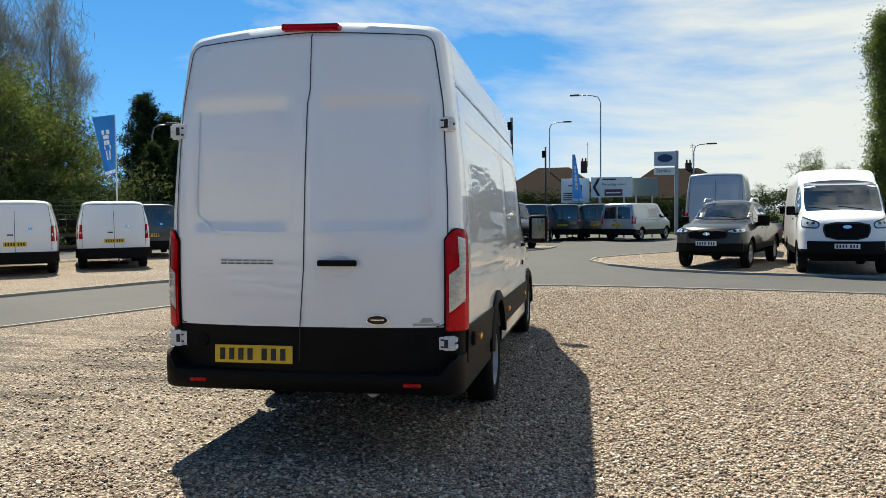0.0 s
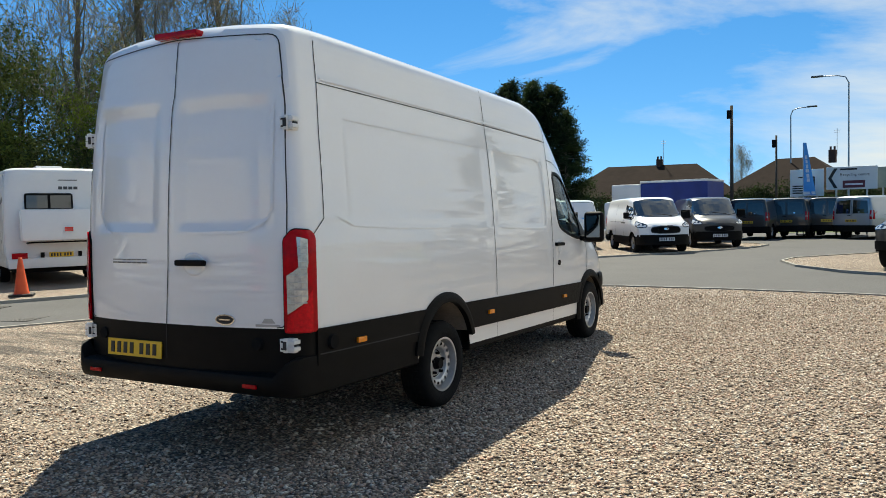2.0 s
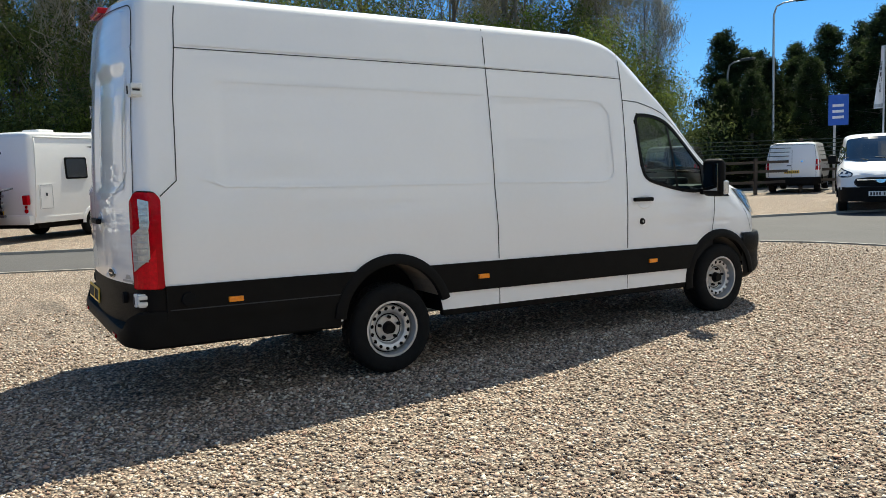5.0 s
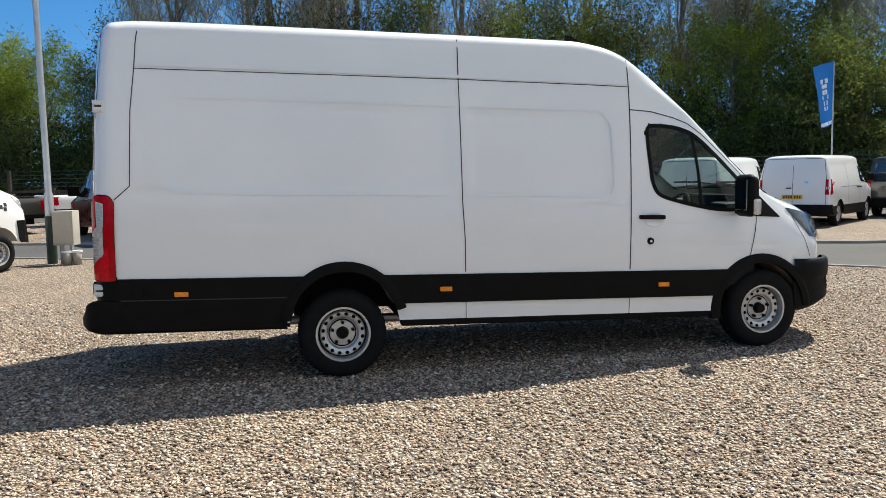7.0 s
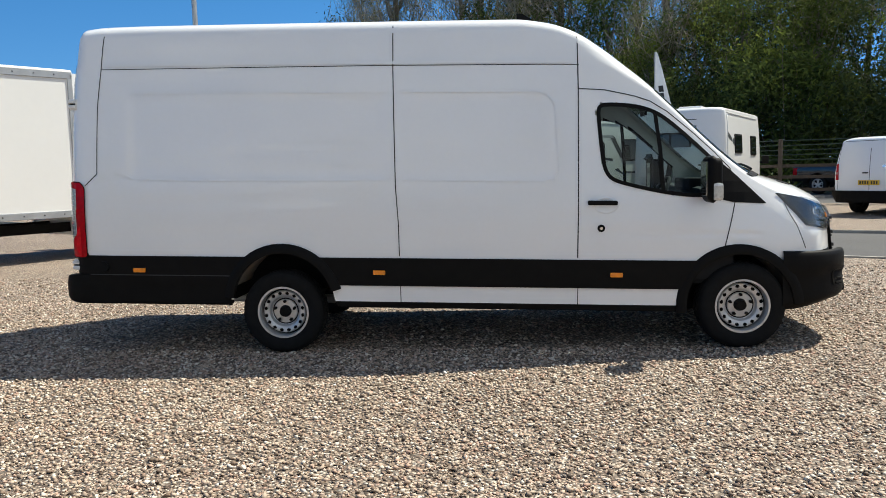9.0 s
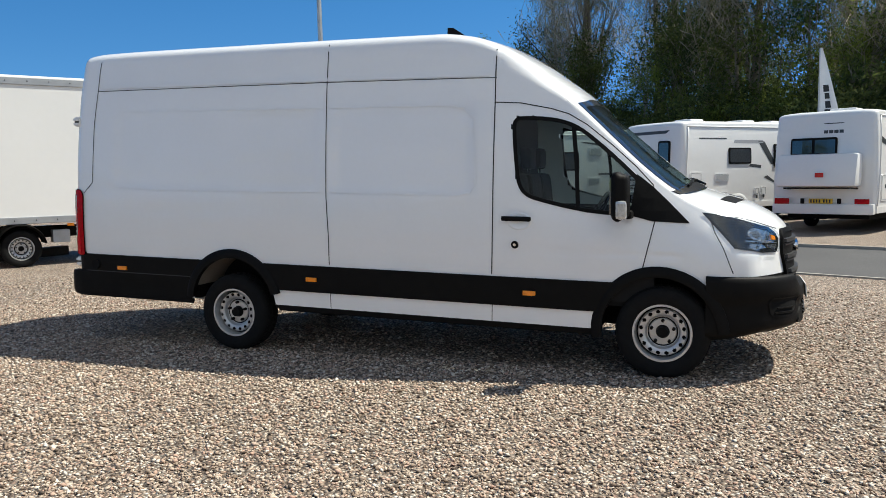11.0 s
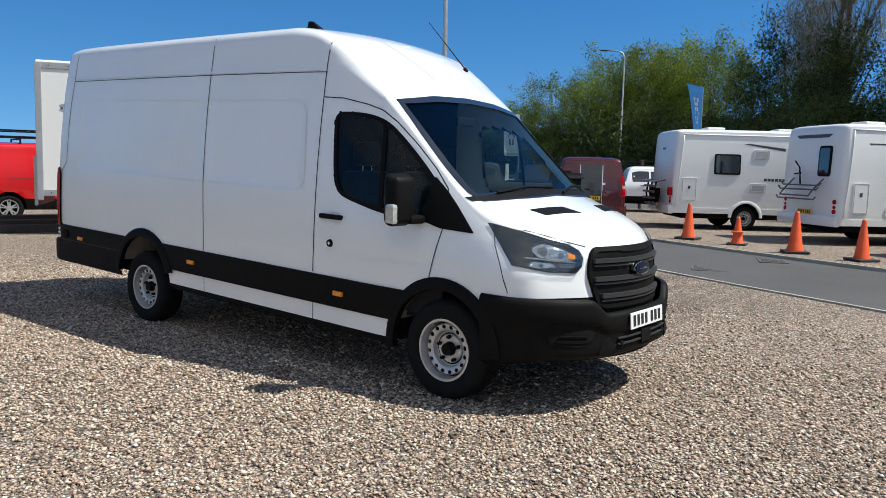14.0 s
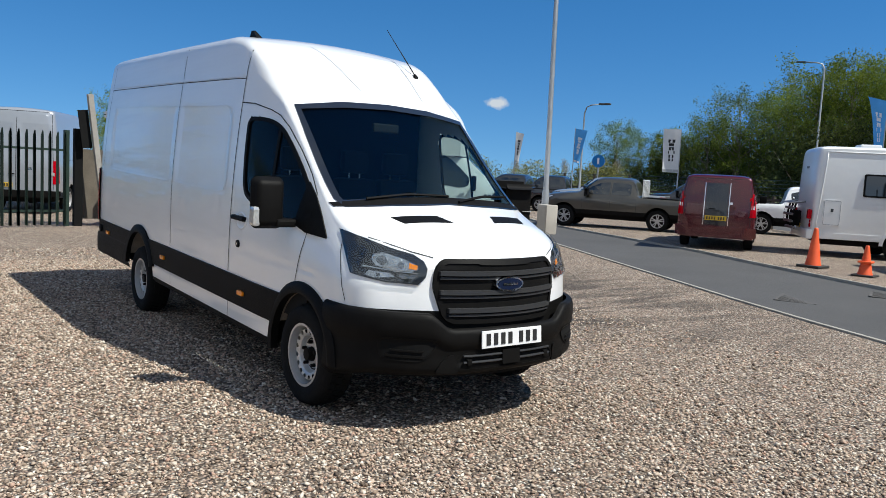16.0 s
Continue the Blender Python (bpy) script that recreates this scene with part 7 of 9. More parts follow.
def box_truck():
    truck = empty("box_truck")
    body = shell(CABP)
    tree = tree_of(body)
    cut_arch(body, 1.55, 0.40, 0.42)
    for v in body.verts:
        v.co.y += 5.45
    part("cab", body, WHITE, truck, "white cab", 35)
    tree = tree_of(shell(dict(CABP)))
    K = dict(side=[(y - 4.38, z + 0.02) for y, z in WIN])

    def shift(bm):
        for v in bm.verts:
            v.co.y += 5.45
        return bm

    for s, ax in ((1, "x+"), (-1, "x-")):
        part("cab_window", shift(skin(tree, K["side"], ax, 0.004, 0.2, 0.006)), TINT, truck, "dark cab window")
        part("shut_line", shift(line(tree, [(0.06, 2.12), (0.06, 0.5)], ax, 0.010)), SEAM, truck)
        part("shut_line", shift(line(tree, [(0.30, 1.05), (0.8, 1.02), (1.2, 0.9)], ax, 0.010)), SEAM, truck)
        part("rubbing_strip", shift(skin(tree, [(0.05, 0.66), (1.0, 0.66), (1.05, 0.82), (0.05, 0.82)], ax, 0.014, 0.3, 0.02)), BLACK_PLASTIC, truck, "dark grey rubbing strip")
        part("door_handle", shift(skin(tree, [(0.38, 1.2), (0.62, 1.2), (0.62, 1.24), (0.38, 1.24)], ax, 0.02, 0.2, 0.02)), BLACK_PLASTIC, truck)
        part("headlamp", shift(skin(tree, [(1.95, 1.36), (2.2, 1.26), (2.34, 1.14), (2.30, 1.05), (2.1, 1.15)], ax, 0.006, 0.2, 0.006)), CLEAR_LENS, truck)
        part("bumper_end", shift(skin(tree, [(1.95, 0.92), (2.45, 0.92), (2.45, 0.42), (2.0, 0.42)], ax, 0.02, 0.2, 0.03)), BLACK_PLASTIC, truck)
        for k, (y, z) in enumerate(((1.52, 1.14), (1.62, 1.14), (1.72, 1.18), (1.70, 1.10))):
            part("logo_bar", shift(skin(tree, [(y, z), (y + 0.07, z), (y + 0.07, z + 0.07), (y, z + 0.07)], ax, 0.004, 0.2, 0)), INK, truck)
        mir = part("door_mirror", boxes((s * 1.08, s * 1.3, 6.63, 6.75, 1.28, 1.62), bevel=0.04), BLACK_PLASTIC, truck)
        part("mirror_arm", boxes((s * 0.9, s * 1.1, 6.67, 6.75, 1.3, 1.38)), BLACK_PLASTIC, mir)
        wheel(truck, s * 0.86, 7.0, 0.345, 0.345, 0.23, s)
        for x in (0.98, 0.72):
            wheel(truck, s * x, 1.9, 0.345, 0.345, 0.2, s)
        part("mudguard", arch_lip(1.9, 0.36, 0.40, 0.45, 0.66, 0.46, s, 10, 170, 14), BLACK_PLASTIC, truck)
        part("frame_rail", boxes((s * 0.38, s * 0.48, 0.1, 5.65, 0.5, 0.68)), DARK, truck)
        part("side_marker", boxes((s * 1.04, s * 1.06, 2.7, 2.82, 0.73, 0.78)), AMBER, truck, "amber side marker")
        part("locker", boxes((s * 0.75, s * 1.0, 2.45, 2.75, 0.42, 0.66), bevel=0.01), GALV, truck)
        wing = boxes((s * 0.98, s * 1.02, 5.40, 5.80, 0.5, 1.0), bevel=0.01)
        part("side_fairing", wing, WHITE, truck)
    part("windscreen", shift(skin(tree, [(x, z) for x, z in SCREEN], "y+", 0.004, 0.2, 0.006)), TINT, truck)
    # load body with alloy corner rails
    BOXWHITE = surf("box_panel", (0.80, 0.79, 0.76), 0.4, vary=0.02, scale=0.6)
    part("load_box", boxes((-1.08, 1.08, -0.22, 5.35, 0.86, 3.40), bevel=0.02), BOXWHITE, truck, "white load box")
    for s in (-1, 1):
        for z in (0.80, 3.34):
            rail = part("box_rail", boxes((s * 1.06, s * 1.10, -0.24, 5.37, z, z + 0.13), bevel=0.01), GALV, truck, "riveted alloy rail")
            for k in range(15):
                part("rivet", boxes((s * 1.10, s * 1.106, 0.0 + 0.36 * k, 0.02 + 0.36 * k, z + 0.055, z + 0.075)), DARK, rail)
        part("box_post", boxes((s * 1.05, s * 1.105, -0.25, -0.13, 0.72, 3.44), bevel=0.01), GALV, truck, "alloy corner post")
        part("box_post", boxes((s * 1.05, s * 1.10, 5.29, 5.38, 0.8, 3.44), bevel=0.01), GALV, truck, "alloy corner post")
    part("roof_cap", boxes((-1.1, 1.1, -0.24, 5.39, 3.42, 3.51), bevel=0.04), BOXWHITE, truck)
    # rounded wind deflector over the cab
    bm = bmesh.new()
    rows = []
    for k in range(13):
        a = radians(90 * k / 12)
        y, z = 5.38 + 1.25 * math.sin(a), 2.05 + 1.40 * math.cos(a) ** 0.8
        rows.append([bm.verts.new((x * (1 - 0.12 * (k / 12) ** 2), y - 0.25 * (abs(x) / 1.08) ** 3 * math.sin(a), z)) for x in np.linspace(-1.08, 1.08, 9)])
    for p, q in zip(rows, rows[1:]):
        for k in range(8):
            bm.faces.new((p[k], p[k + 1], q[k + 1], q[k]))
    for side in (0, 8):
        low = bm.verts.new((rows[0][side].co.x, 5.38, 2.05))
        for p, q in zip(rows, rows[1:]):
            bm.faces.new((low, p[side], q[side]))
    bmesh.ops.recalc_face_normals(bm, faces=bm.faces[:])
    part("wind_deflector", bm, WHITE, truck, "rounded white wind deflector", 50)
    part("tail_lift", boxes((-1.0, 1.0, -0.32, -0.25, 0.6, 1.6), bevel=0.01), GALV, truck)
    return tagged(truck, "white box truck with a rounded wind deflector on gravel", "truck")


TRUCK_H = 146
tm = pose(0, 0, 0, 0, 0, TRUCK_H - 90)
o = tm @ Vector((1.05, 1.9, 0))
box_truck().matrix_basis = pose(-3.9 - o.x, -6.1 - o.y, 0, 0, 0, TRUCK_H - 90)


def lorry():
    lo = empty("curtain_lorry")
    part("curtain", boxes((-1.2, 1.2, 0.0, 3.2, 1.0, 2.75), bevel=0.03), surf("blue_curtain", (0.01, 0.03, 0.22), 0.5, vary=0.2, scale=1.5, bump=0.4, bscale=3), lo, "blue curtain side")
    part("roof", boxes((-1.22, 1.22, -0.02, 3.22, 2.75, 2.85), bevel=0.02), WHITE_DULL, lo)
    part("headboard", boxes((-1.2, 1.2, 3.2, 4.7, 1.6, 2.72), bevel=0.06), WHITE_DULL, lo, "white cab roof fairing", 40)
    fair = lo.children[-1]
    for v in fair.data.vertices:
        if v.co.z > 2.2 and v.co.y > 4.0:
            v.co.y -= 1.0
    part("cab", boxes((-1.05, 1.05, 3.5, 5.2, 0.5, 1.9), bevel=0.15), WHITE, lo, "white cab", 40)
    part("chassis", boxes((-0.5, 0.5, 0.0, 3.7, 0.6, 0.95)), DARK, lo)
    for s in (-1, 1):
        for y in (1.0, 4.3):
            wheel(lo, s * 0.95, y, 0.4, 0.4, 0.25, s, rim_r=0.24)
    return tagged(lo, "lorry with blue curtain sides behind the vans", "lorry")


lorry().matrix_basis = pose(-2.3, 34.6, 0.08, 0, 0, 172 - 90)


# ---- street furniture ----
ORANGE = surf("orange_cone_rubber", (0.72, 0.09, 0.015), 0.55, vary=0.15, scale=6, stain=0.3)
WOOD = surf("weathered_timber", (0.13, 0.11, 0.085), 0.9, vary=0.3, scale=3, bump=0.5, bscale=40, stain=0.5)
SLEEPER = surf("old_sleeper_timber", (0.06, 0.048, 0.038), 0.95, vary=0.35, scale=3, bump=0.6, bscale=30)
GREEN_STEEL = surf("dark_green_steel", (0.018, 0.035, 0.026), 0.45, vary=0.2, scale=4)
CONCRETE = surf("old_concrete", (0.30, 0.28, 0.25), 0.9, vary=0.2, scale=2, bump=0.4, bscale=40, stain=0.5)
FLAG_BLUE = surf("blue_flag_cloth", (0.02, 0.19, 0.52), 0.8, vary=0.1, scale=3)
SKY_FLAG = surf("light_blue_flag_cloth", (0.10, 0.38, 0.80), 0.8, vary=0.1, scale=3)
FLAG_WHITE = surf("white_flag_cloth", (0.72, 0.72, 0.72), 0.8, vary=0.08, scale=3)
PALE_INK = surf("white_ink", (0.75, 0.76, 0.78), 0.7)
LAMP_HEAD = surf("lantern_grey", (0.07, 0.075, 0.08), 0.5)


def cone():
    c = empty("traffic_cone")
    part("base", boxes((-0.24, 0.24, -0.24, 0.24, 0.0, 0.05), bevel=0.015), surf("black_cone_base", (0.03, 0.028, 0.026), 0.8), c, "black rubber base")
    bm = bmesh.new()
    prof = [(0.05, 0.165), (0.09, 0.155), (0.11, 0.145), (0.80, 0.045), (0.84, 0.035), (0.84, 0.02)]
    rings = [[bm.verts.new((r * math.cos(2 * math.pi * k / 18), r * math.sin(2 * math.pi * k / 18), z)) for k in range(18)] for z, r in prof]
    for a, b in zip(rings, rings[1:]):
        for k in range(18):
            bm.faces.new((a[k], a[(k + 1) % 18], b[(k + 1) % 18], b[k]))
    part("cone_body", bm, ORANGE, c, smooth=40)
    return tagged(c, "tall faded orange traffic cone standing on gravel", "traffic cone", "cones along the road edge")


first = cone()
SPOTS = [(-12.8, 2.1, 1.0, 0), (-11.5, 4.8, 1.0, 25), (-11.0, 6.1, 0.92, 50)]
for n, (x, y, k, turn) in enumerate(SPOTS):
    m = pose(x, y, rise(x, y), 0, 0, turn) @ Matrix.Diagonal((k, k, k, 1))
    if n == 0:
        first.matrix_basis = m
    else:
        copy_thing(first, m)
short = tagged(copy_thing(first, pose(-12.3, 3.4, rise(-12.3, 3.4), 0, 0, 10) @ Matrix.Diagonal((0.85, 0.85, 0.72, 1))), "short orange traffic cone with a collar on gravel")
part("collar", boxes((-0.15, 0.15, -0.15, 0.15, 0.36, 0.42), bevel=0.03), ORANGE, short)


def flag(x, y, top, cloth, ink, length, width, turn, shape="drop", label="", rows=18):
    """A banner on a pole with folds in its cloth; its name is plain bars."""
    f = empty("banner_flag", pose(x, y, rise(x, y), 0, 0, turn))
    part("pole", tube(bmesh.new(), [(0, 0, 0), (0, 0, top * 0.6), (0, 0, top)], [0.03, 0.024, 0.014], 8), GALV, f, "thin metal pole")
    part("pole_base", boxes((-0.3, 0.3, -0.04, 0.04, 0.0, 0.05), (-0.04, 0.04, -0.3, 0.3, 0.0, 0.05)), DARK, f)

    def wide(v):
        return width * {"drop": 0.35 + 0.65 * min(1.0, 0.25 + v * 1.2), "blade": 1.0 - 0.55 * v, "feather": 0.25 + 0.75 * v, "spike": 0.10 + 0.90 * v ** 0.9, "wave": 1.0 - 0.62 * v ** 0.7, "sheet": 1.0 - 0.12 * v}[shape]

    def at(v, c, off=0.0):
        w = wide(v)
        fold = 0.05 * math.sin(3.0 * v + 4 * c) * c + 0.018 * math.sin(9 * c + 5 * v) * v
        drop = {"blade": -0.10 * c, "wave": 0.20 * c * (1 - v)}.get(shape, 0.0)
        return Vector((w * c, fold + off, top - v * length + drop))

    bm = bmesh.new()
    grid = [[bm.verts.new(at(r / rows, c / 8)) for c in range(9)] for r in range(rows + 1)]
    for a, b in zip(grid, grid[1:]):
        for k in range(8):
            bm.faces.new((a[k], a[k + 1], b[k + 1], b[k]))
    cl = part("cloth", bm, cloth, f, "banner cloth", 60)
    v = 0.24 if shape != "spike" else 0.40
    for k in range(6):
        dv = 0.062 if k % 2 else 0.074
        for off in (-0.006, 0.006):
            bm = bmesh.new()
            c0, c1 = (0.36, 0.66) if k % 3 else (0.30, 0.70)
            quad = [bm.verts.new(at(vv, cc, off)) for vv, cc in ((v, c0), (v, c1), (v + dv, c1), (v + dv, c0))]
            bm.faces.new(quad)
            part("letter_bar", bm, ink, cl)
        v += 0.088
    bm = bmesh.new()
    for off in (-0.007, 0.007):
        row = [[bm.verts.new(at(vv, c / 4 * 0.96 + 0.02, off)) for c in range(5)] for vv in (0.93, 0.985)]
        for k in range(4):
            bm.faces.new((row[0][k], row[0][k + 1], row[1][k + 1], row[1][k]))
    part("hem", bm, GALV if cloth is FLAG_WHITE else PALE_INK, cl)
    return tagged(f, label, "flag", "banner flags round the lot")


flag(-12.57, 17.43, 4.62, FLAG_BLUE, PALE_INK, 1.8, 0.68, 200, "blade", "blue banner flag with white bars on a pole")
flag(-6.5, 21.8, 4.45, FLAG_WHITE, INK, 1.75, 0.42, 150, "drop", "white banner flag with dark bars on a pole")
flag(1.0, 40.6, 4.75, SKY_FLAG, PALE_INK, 2.7, 0.6, 0, "feather", "blue feather flag with white bars on a pole")
flag(-17.9, 8.6, 4.85, FLAG_WHITE, INK, 2.6, 0.72, 70, "spike", "white pointed flag with dark bars on a pole")
flag(-28.0, -3.4, 5.2, SKY_FLAG, PALE_INK, 2.1, 0.72, 280, "wave", "light blue curved feather flag on a pole")
flag(-28.0, -12.6, 4.25, FLAG_WHITE, INK, 2.05, 0.82, 305, "sheet", "white banner flag with dark bars on a pole")
flag(-27.0, -18.5, 4.3, SKY_FLAG, PALE_INK, 1.75, 0.66, 120, "blade", "blue banner flag with white bars on a pole")
flag(-32.2, -28.8, 4.6, FLAG_WHITE, INK, 2.0, 0.55, 125, "blade", "small white banner flag beyond the far row")


def street_lamp(x, y, h, arm, turn, label="tall grey steel street lamp", r=0.09):
    s = empty("street_lamp", pose(x, y, rise(x, y), 0, 0, turn))
    pts = [(0, 0, 0), (0, 0, 1.2), (0, 0, 1.25), (0, 0, h - 0.5), (arm * 0.12, 0, h - 0.12), (arm * 0.4, 0, h), (arm, 0, h + 0.05)]
    part("column", tube(bmesh.new(), pts, [r, r, r * 0.7, r * 0.5, r * 0.42, r * 0.4, r * 0.38], 12), GALV, s, smooth=40)
    lan = boxes((arm - 0.1, arm + 0.6, -0.14, 0.14, h, h + 0.11), bevel=0.04)
    part("lantern", lan, LAMP_HEAD, s, "flat grey lantern", 40)
    return tagged(s, label, "street lamp", "street lamps")


street_lamp(2.8, 53.4, 9.9, 1.6, 180)
street_lamp(-1.2, 60.4, 8.8, 1.2, 0)
street_lamp(9.5, 54.9, 6.3, 1.0, 0)
street_lamp(-17.0, 31.3, 8.3, 1.0, 30)
street_lamp(-19.7, 31.5, 6.0, 0.9, 0)
street_lamp(-58.0, -21.6, 11.9, 1.5, 302, r=0.13)
street_lamp(-31.7, -22.3, 6.1, 1.0, 110)


def mast(x, y):
    s = empty("lamp_column", pose(x, y, 0))
    part("column", tube(bmesh.new(), [(0, 0, 0), (0, 0, 0.9), (0, 0, 1.35), (0, 0, 1.42), (0.06, 0, 5), (0.12, 0, 11.0)], [0.085, 0.085, 0.085, 0.062, 0.055, 0.04], 14), GALV, s, smooth=40)
    part("root_sleeve", tube(bmesh.new(), [(0, 0, 0), (0, 0, 0.95)], 0.095, 14), GREEN_STEEL, s, "dark green sleeve")
    part("lantern", boxes((-0.2, 0.6, -0.15, 0.15, 11.0, 11.12), bevel=0.04), LAMP_HEAD, s)
    return tagged(s, "very tall grey steel lamp column at the lot edge", "lamp column")


mast(-9.6, -2.8)
PALE_GREY = surf("pale_grey_cabinet", (0.42, 0.39, 0.34), 0.6, vary=0.12, scale=3, stain=0.3)
fb = empty("feeder_cabinet", pose(-9.36, -2.46, 0, 0, 0, 78))
part("cabinet", boxes((-0.2, 0.2, -0.15, 0.15, 0.38, 1.05), bevel=0.015), PALE_GREY, fb, "pale grey cabinet box", 40)
part("cabinet_door", boxes((-0.17, 0.17, -0.162, -0.15, 0.42, 1.01), bevel=0.006), PALE_GREY, fb)
for x in (-0.1, 0.1):
    part("leg", tube(bmesh.new(), [(x, 0, 0), (x, 0, 0.4)], 0.04, 8), GALV, fb)
tagged(fb, "pale metal feeder cabinet on short legs beside the column", "electrical cabinet")
for x, y in ((-9.16, -2.43), (-9.20, -2.26)):
    bk = empty("bucket", pose(x, y, 0))
    part("pail", tube(bmesh.new(), [(0, 0, 0), (0, 0, 0.26)], [0.075, 0.095], 16), CONCRETE, bk, smooth=40)
    part("rim", tube(bmesh.new(), [(0, 0, 0.24), (0, 0, 0.28)], 0.105, 16), WHITE_DULL, bk)
    tagged(bk, "small pale plastic bucket on the gravel", "bucket", "buckets by the cabinet")


# ---- fences ----
def palisade(x0, y0, x1, y1, h=2.1, pitch=0.165):
    length = math.hypot(x1 - x0, y1 - y0)
    f = empty("palisade_fence", pose(x0, y0, 0, 0, 0, math.degrees(math.atan2(y1 - y0, x1 - x0))))
    bm = bmesh.new()
    prof = [(-0.034, 0.0), (-0.012, 0.022), (0.012, 0.022), (0.034, 0.0)]
    tops = [h - 0.12, h, h, h - 0.12]
    lo = [bm.verts.new((x, y, 0.04)) for x, y in prof]
    hi = [bm.verts.new((x, y, z)) for (x, y), z in zip(prof, tops)]
    for k in range(3):
        bm.faces.new((lo[k], lo[k + 1], hi[k + 1], hi[k]))
    bmesh.ops.solidify(bm, geom=bm.faces[:], thickness=0.003)
    first = part("pale", bm, GREEN_STEEL, f)
    n = int(length / pitch)
    first.location = (0.08, 0.03, 0)
    for k in range(1, n):
        p = new("pale", first.data)
        p.parent = f
        p.location = (0.08 + pitch * k, 0.03, 0)
    for z in (0.35, h - 0.4):
        part("rail", boxes((0, length, -0.025, 0.025, z - 0.025, z + 0.025)), GREEN_STEEL, f)
    k = 0.0
    while k <= length + 0.01:
        part("post", boxes((k - 0.05, k + 0.05, -0.12, -0.03, 0, h + 0.05)), GREEN_STEEL, f)
        k += 2.75
    return tagged(f, "dark green steel palisade fence with pointed pales", "fence")


palisade(-0.42, -8.62, 14.0, -4.9)
palisade(14.0, -4.9, 24.0, 4.0)
gp = empty("gate_post", pose(-0.66, -8.78, 0))
part("post", boxes((-0.09, 0.09, -0.09, 0.09, 0, 2.2), bevel=0.01), DARK, gp, "dark steel post")
part("gate_leaf", boxes((-0.62, -0.1, -0.2, -0.16, 0.15, 1.75)), WOOD, gp, "grey timber gate panel")
tagged(gp, "dark steel gate post with a grey panel", "post")
lp = part("leaning_post", boxes((-0.06, 0.06, -0.05, 0.05, 0.0, 3.0), bevel=0.008), CONCRETE)
lp.matrix_basis = pose(-1.2, -8.5, 0, 2, 6.5, 10)
tagged(lp, "pale concrete post leaning by the fence end", "post")
pb = part("post_plate", boxes((-0.02, 0.2, -0.08, -0.05, 1.8, 2.65)), DARK)
pb.matrix_basis = pose(-1.12, -8.5, 0, 2, 6.5, 10)
tagged(pb, "dark plate fixed on the leaning post", "plate")
for n, (x, y, l, turn) in enumerate(((-2.4, -8.0, 2.5, 168), (-4.9, -7.55, 2.5, 171), (-2.6, -8.6, 2.4, 164), (-3.2, -9.6, 2.6, 165))):
    sl = part("timber_sleeper", boxes((-l / 2, l / 2, -0.12, 0.12, 0, 0.16 + 0.03 * n), bevel=0.015), SLEEPER)
    sl.matrix_basis = pose(x, y, 0, 0, 0, turn)
    tagged(sl, "old dark timber sleeper lying on the ground", "sleeper", "sleepers by the fence")


FENCE = [(-35.0, -28.0), (-29.5, -14.0), (-24.5, -1.5), (-20.8, 7.0), (-17.6, 14.5), (-15.2, 19.5), (-12.8, 24.5), (-10.6, 29.5), (-8.6, 34.0)]
rail_fence = tagged(empty("post_and_rail_fence"), "dark timber post and rail fence with wire mesh", "fence")
for (x0, y0), (x1, y1) in zip(FENCE, FENCE[1:]):
    d = math.hypot(x1 - x0, y1 - y0)
    turn = math.degrees(math.atan2(y1 - y0, x1 - x0))
    for z in (0.45, 0.85, 1.2):
        r = part("rail", boxes((0, d, -0.02, 0.02, z - 0.05, z + 0.05)), SLEEPER, rail_fence)
        r.matrix_basis = pose(x0, y0, rise(x0, y0), 0, 0, turn)
    for z in (1.4, 1.55, 1.7, 1.85, 2.0):
        r = part("wire", boxes((0, d, -0.012, 0.012, z - 0.012, z + 0.012)), GREEN_STEEL, rail_fence)
        r.matrix_basis = pose(x0, y0, rise(x0, y0), 0, 0, turn)
    n = int(d / 2.2) + 1
    for k in range(n):
        u = k / n
        p = part("post", boxes((-0.06, 0.06, -0.05, 0.05, 0, 2.05 if k % 2 else 1.35), bevel=0.01), SLEEPER, rail_fence)
        p.matrix_basis = pose(x0 + (x1 - x0) * u, y0 + (y1 - y0) * u, rise(x0, y0), 0, 0, turn)
sheet("far_road", [(-48, -28), (-40, -30), (-29, 0), (-21, 18), (-13, 36), (-16, 38), (-26, 20), (-35, 0)], -0.02, 6.0, "pale grey public road beyond the fence", "road", ASPHALT)


# ---- signs, poles and houses to the north ----
def board(name, x, y, w, z0, z1, turn, face, label, category, legs=(0.2, 0.8)):
    b = empty(name, pose(x, y, rise(x, y), 0, 0, turn))
    part("panel", boxes((0, w, -0.03, 0.03, z0, z1), bevel=0.01), face, b, "flat sign panel")
    for u in legs:
        part("leg", tube(bmesh.new(), [(w * u, 0.06, 0), (w * u, 0.06, z1)], 0.045, 8), GALV, b)
    return tagged(b, label, category)


SIGN_WHITE = surf("sign_white", (0.70, 0.71, 0.70), 0.5, vary=0.03)
SIGN_GREEN = surf("sign_back_grey", (0.20, 0.24, 0.22), 0.6, vary=0.1)
BROWN = surf("sign_brown", (0.12, 0.02, 0.03), 0.5)


def word(text, x, z, size, mat, parent, y=-0.036):
    cu = bpy.data.curves.new("text", "FONT")
    cu.body, cu.size, cu.extrude = text, size, 0.002
    tmp = bpy.data.objects.new("text", cu)
    scene.collection.objects.link(tmp)
    bpy.context.view_layer.update()
    me = bpy.data.meshes.new_from_object(tmp.evaluated_get(bpy.context.evaluated_depsgraph_get()))
    bpy.data.objects.remove(tmp)
    me.materials.append(mat)
    ob = new("lettering", me)
    ob.parent = parent
    ob.matrix_basis = pose(x, y, z, 90)
    return ob


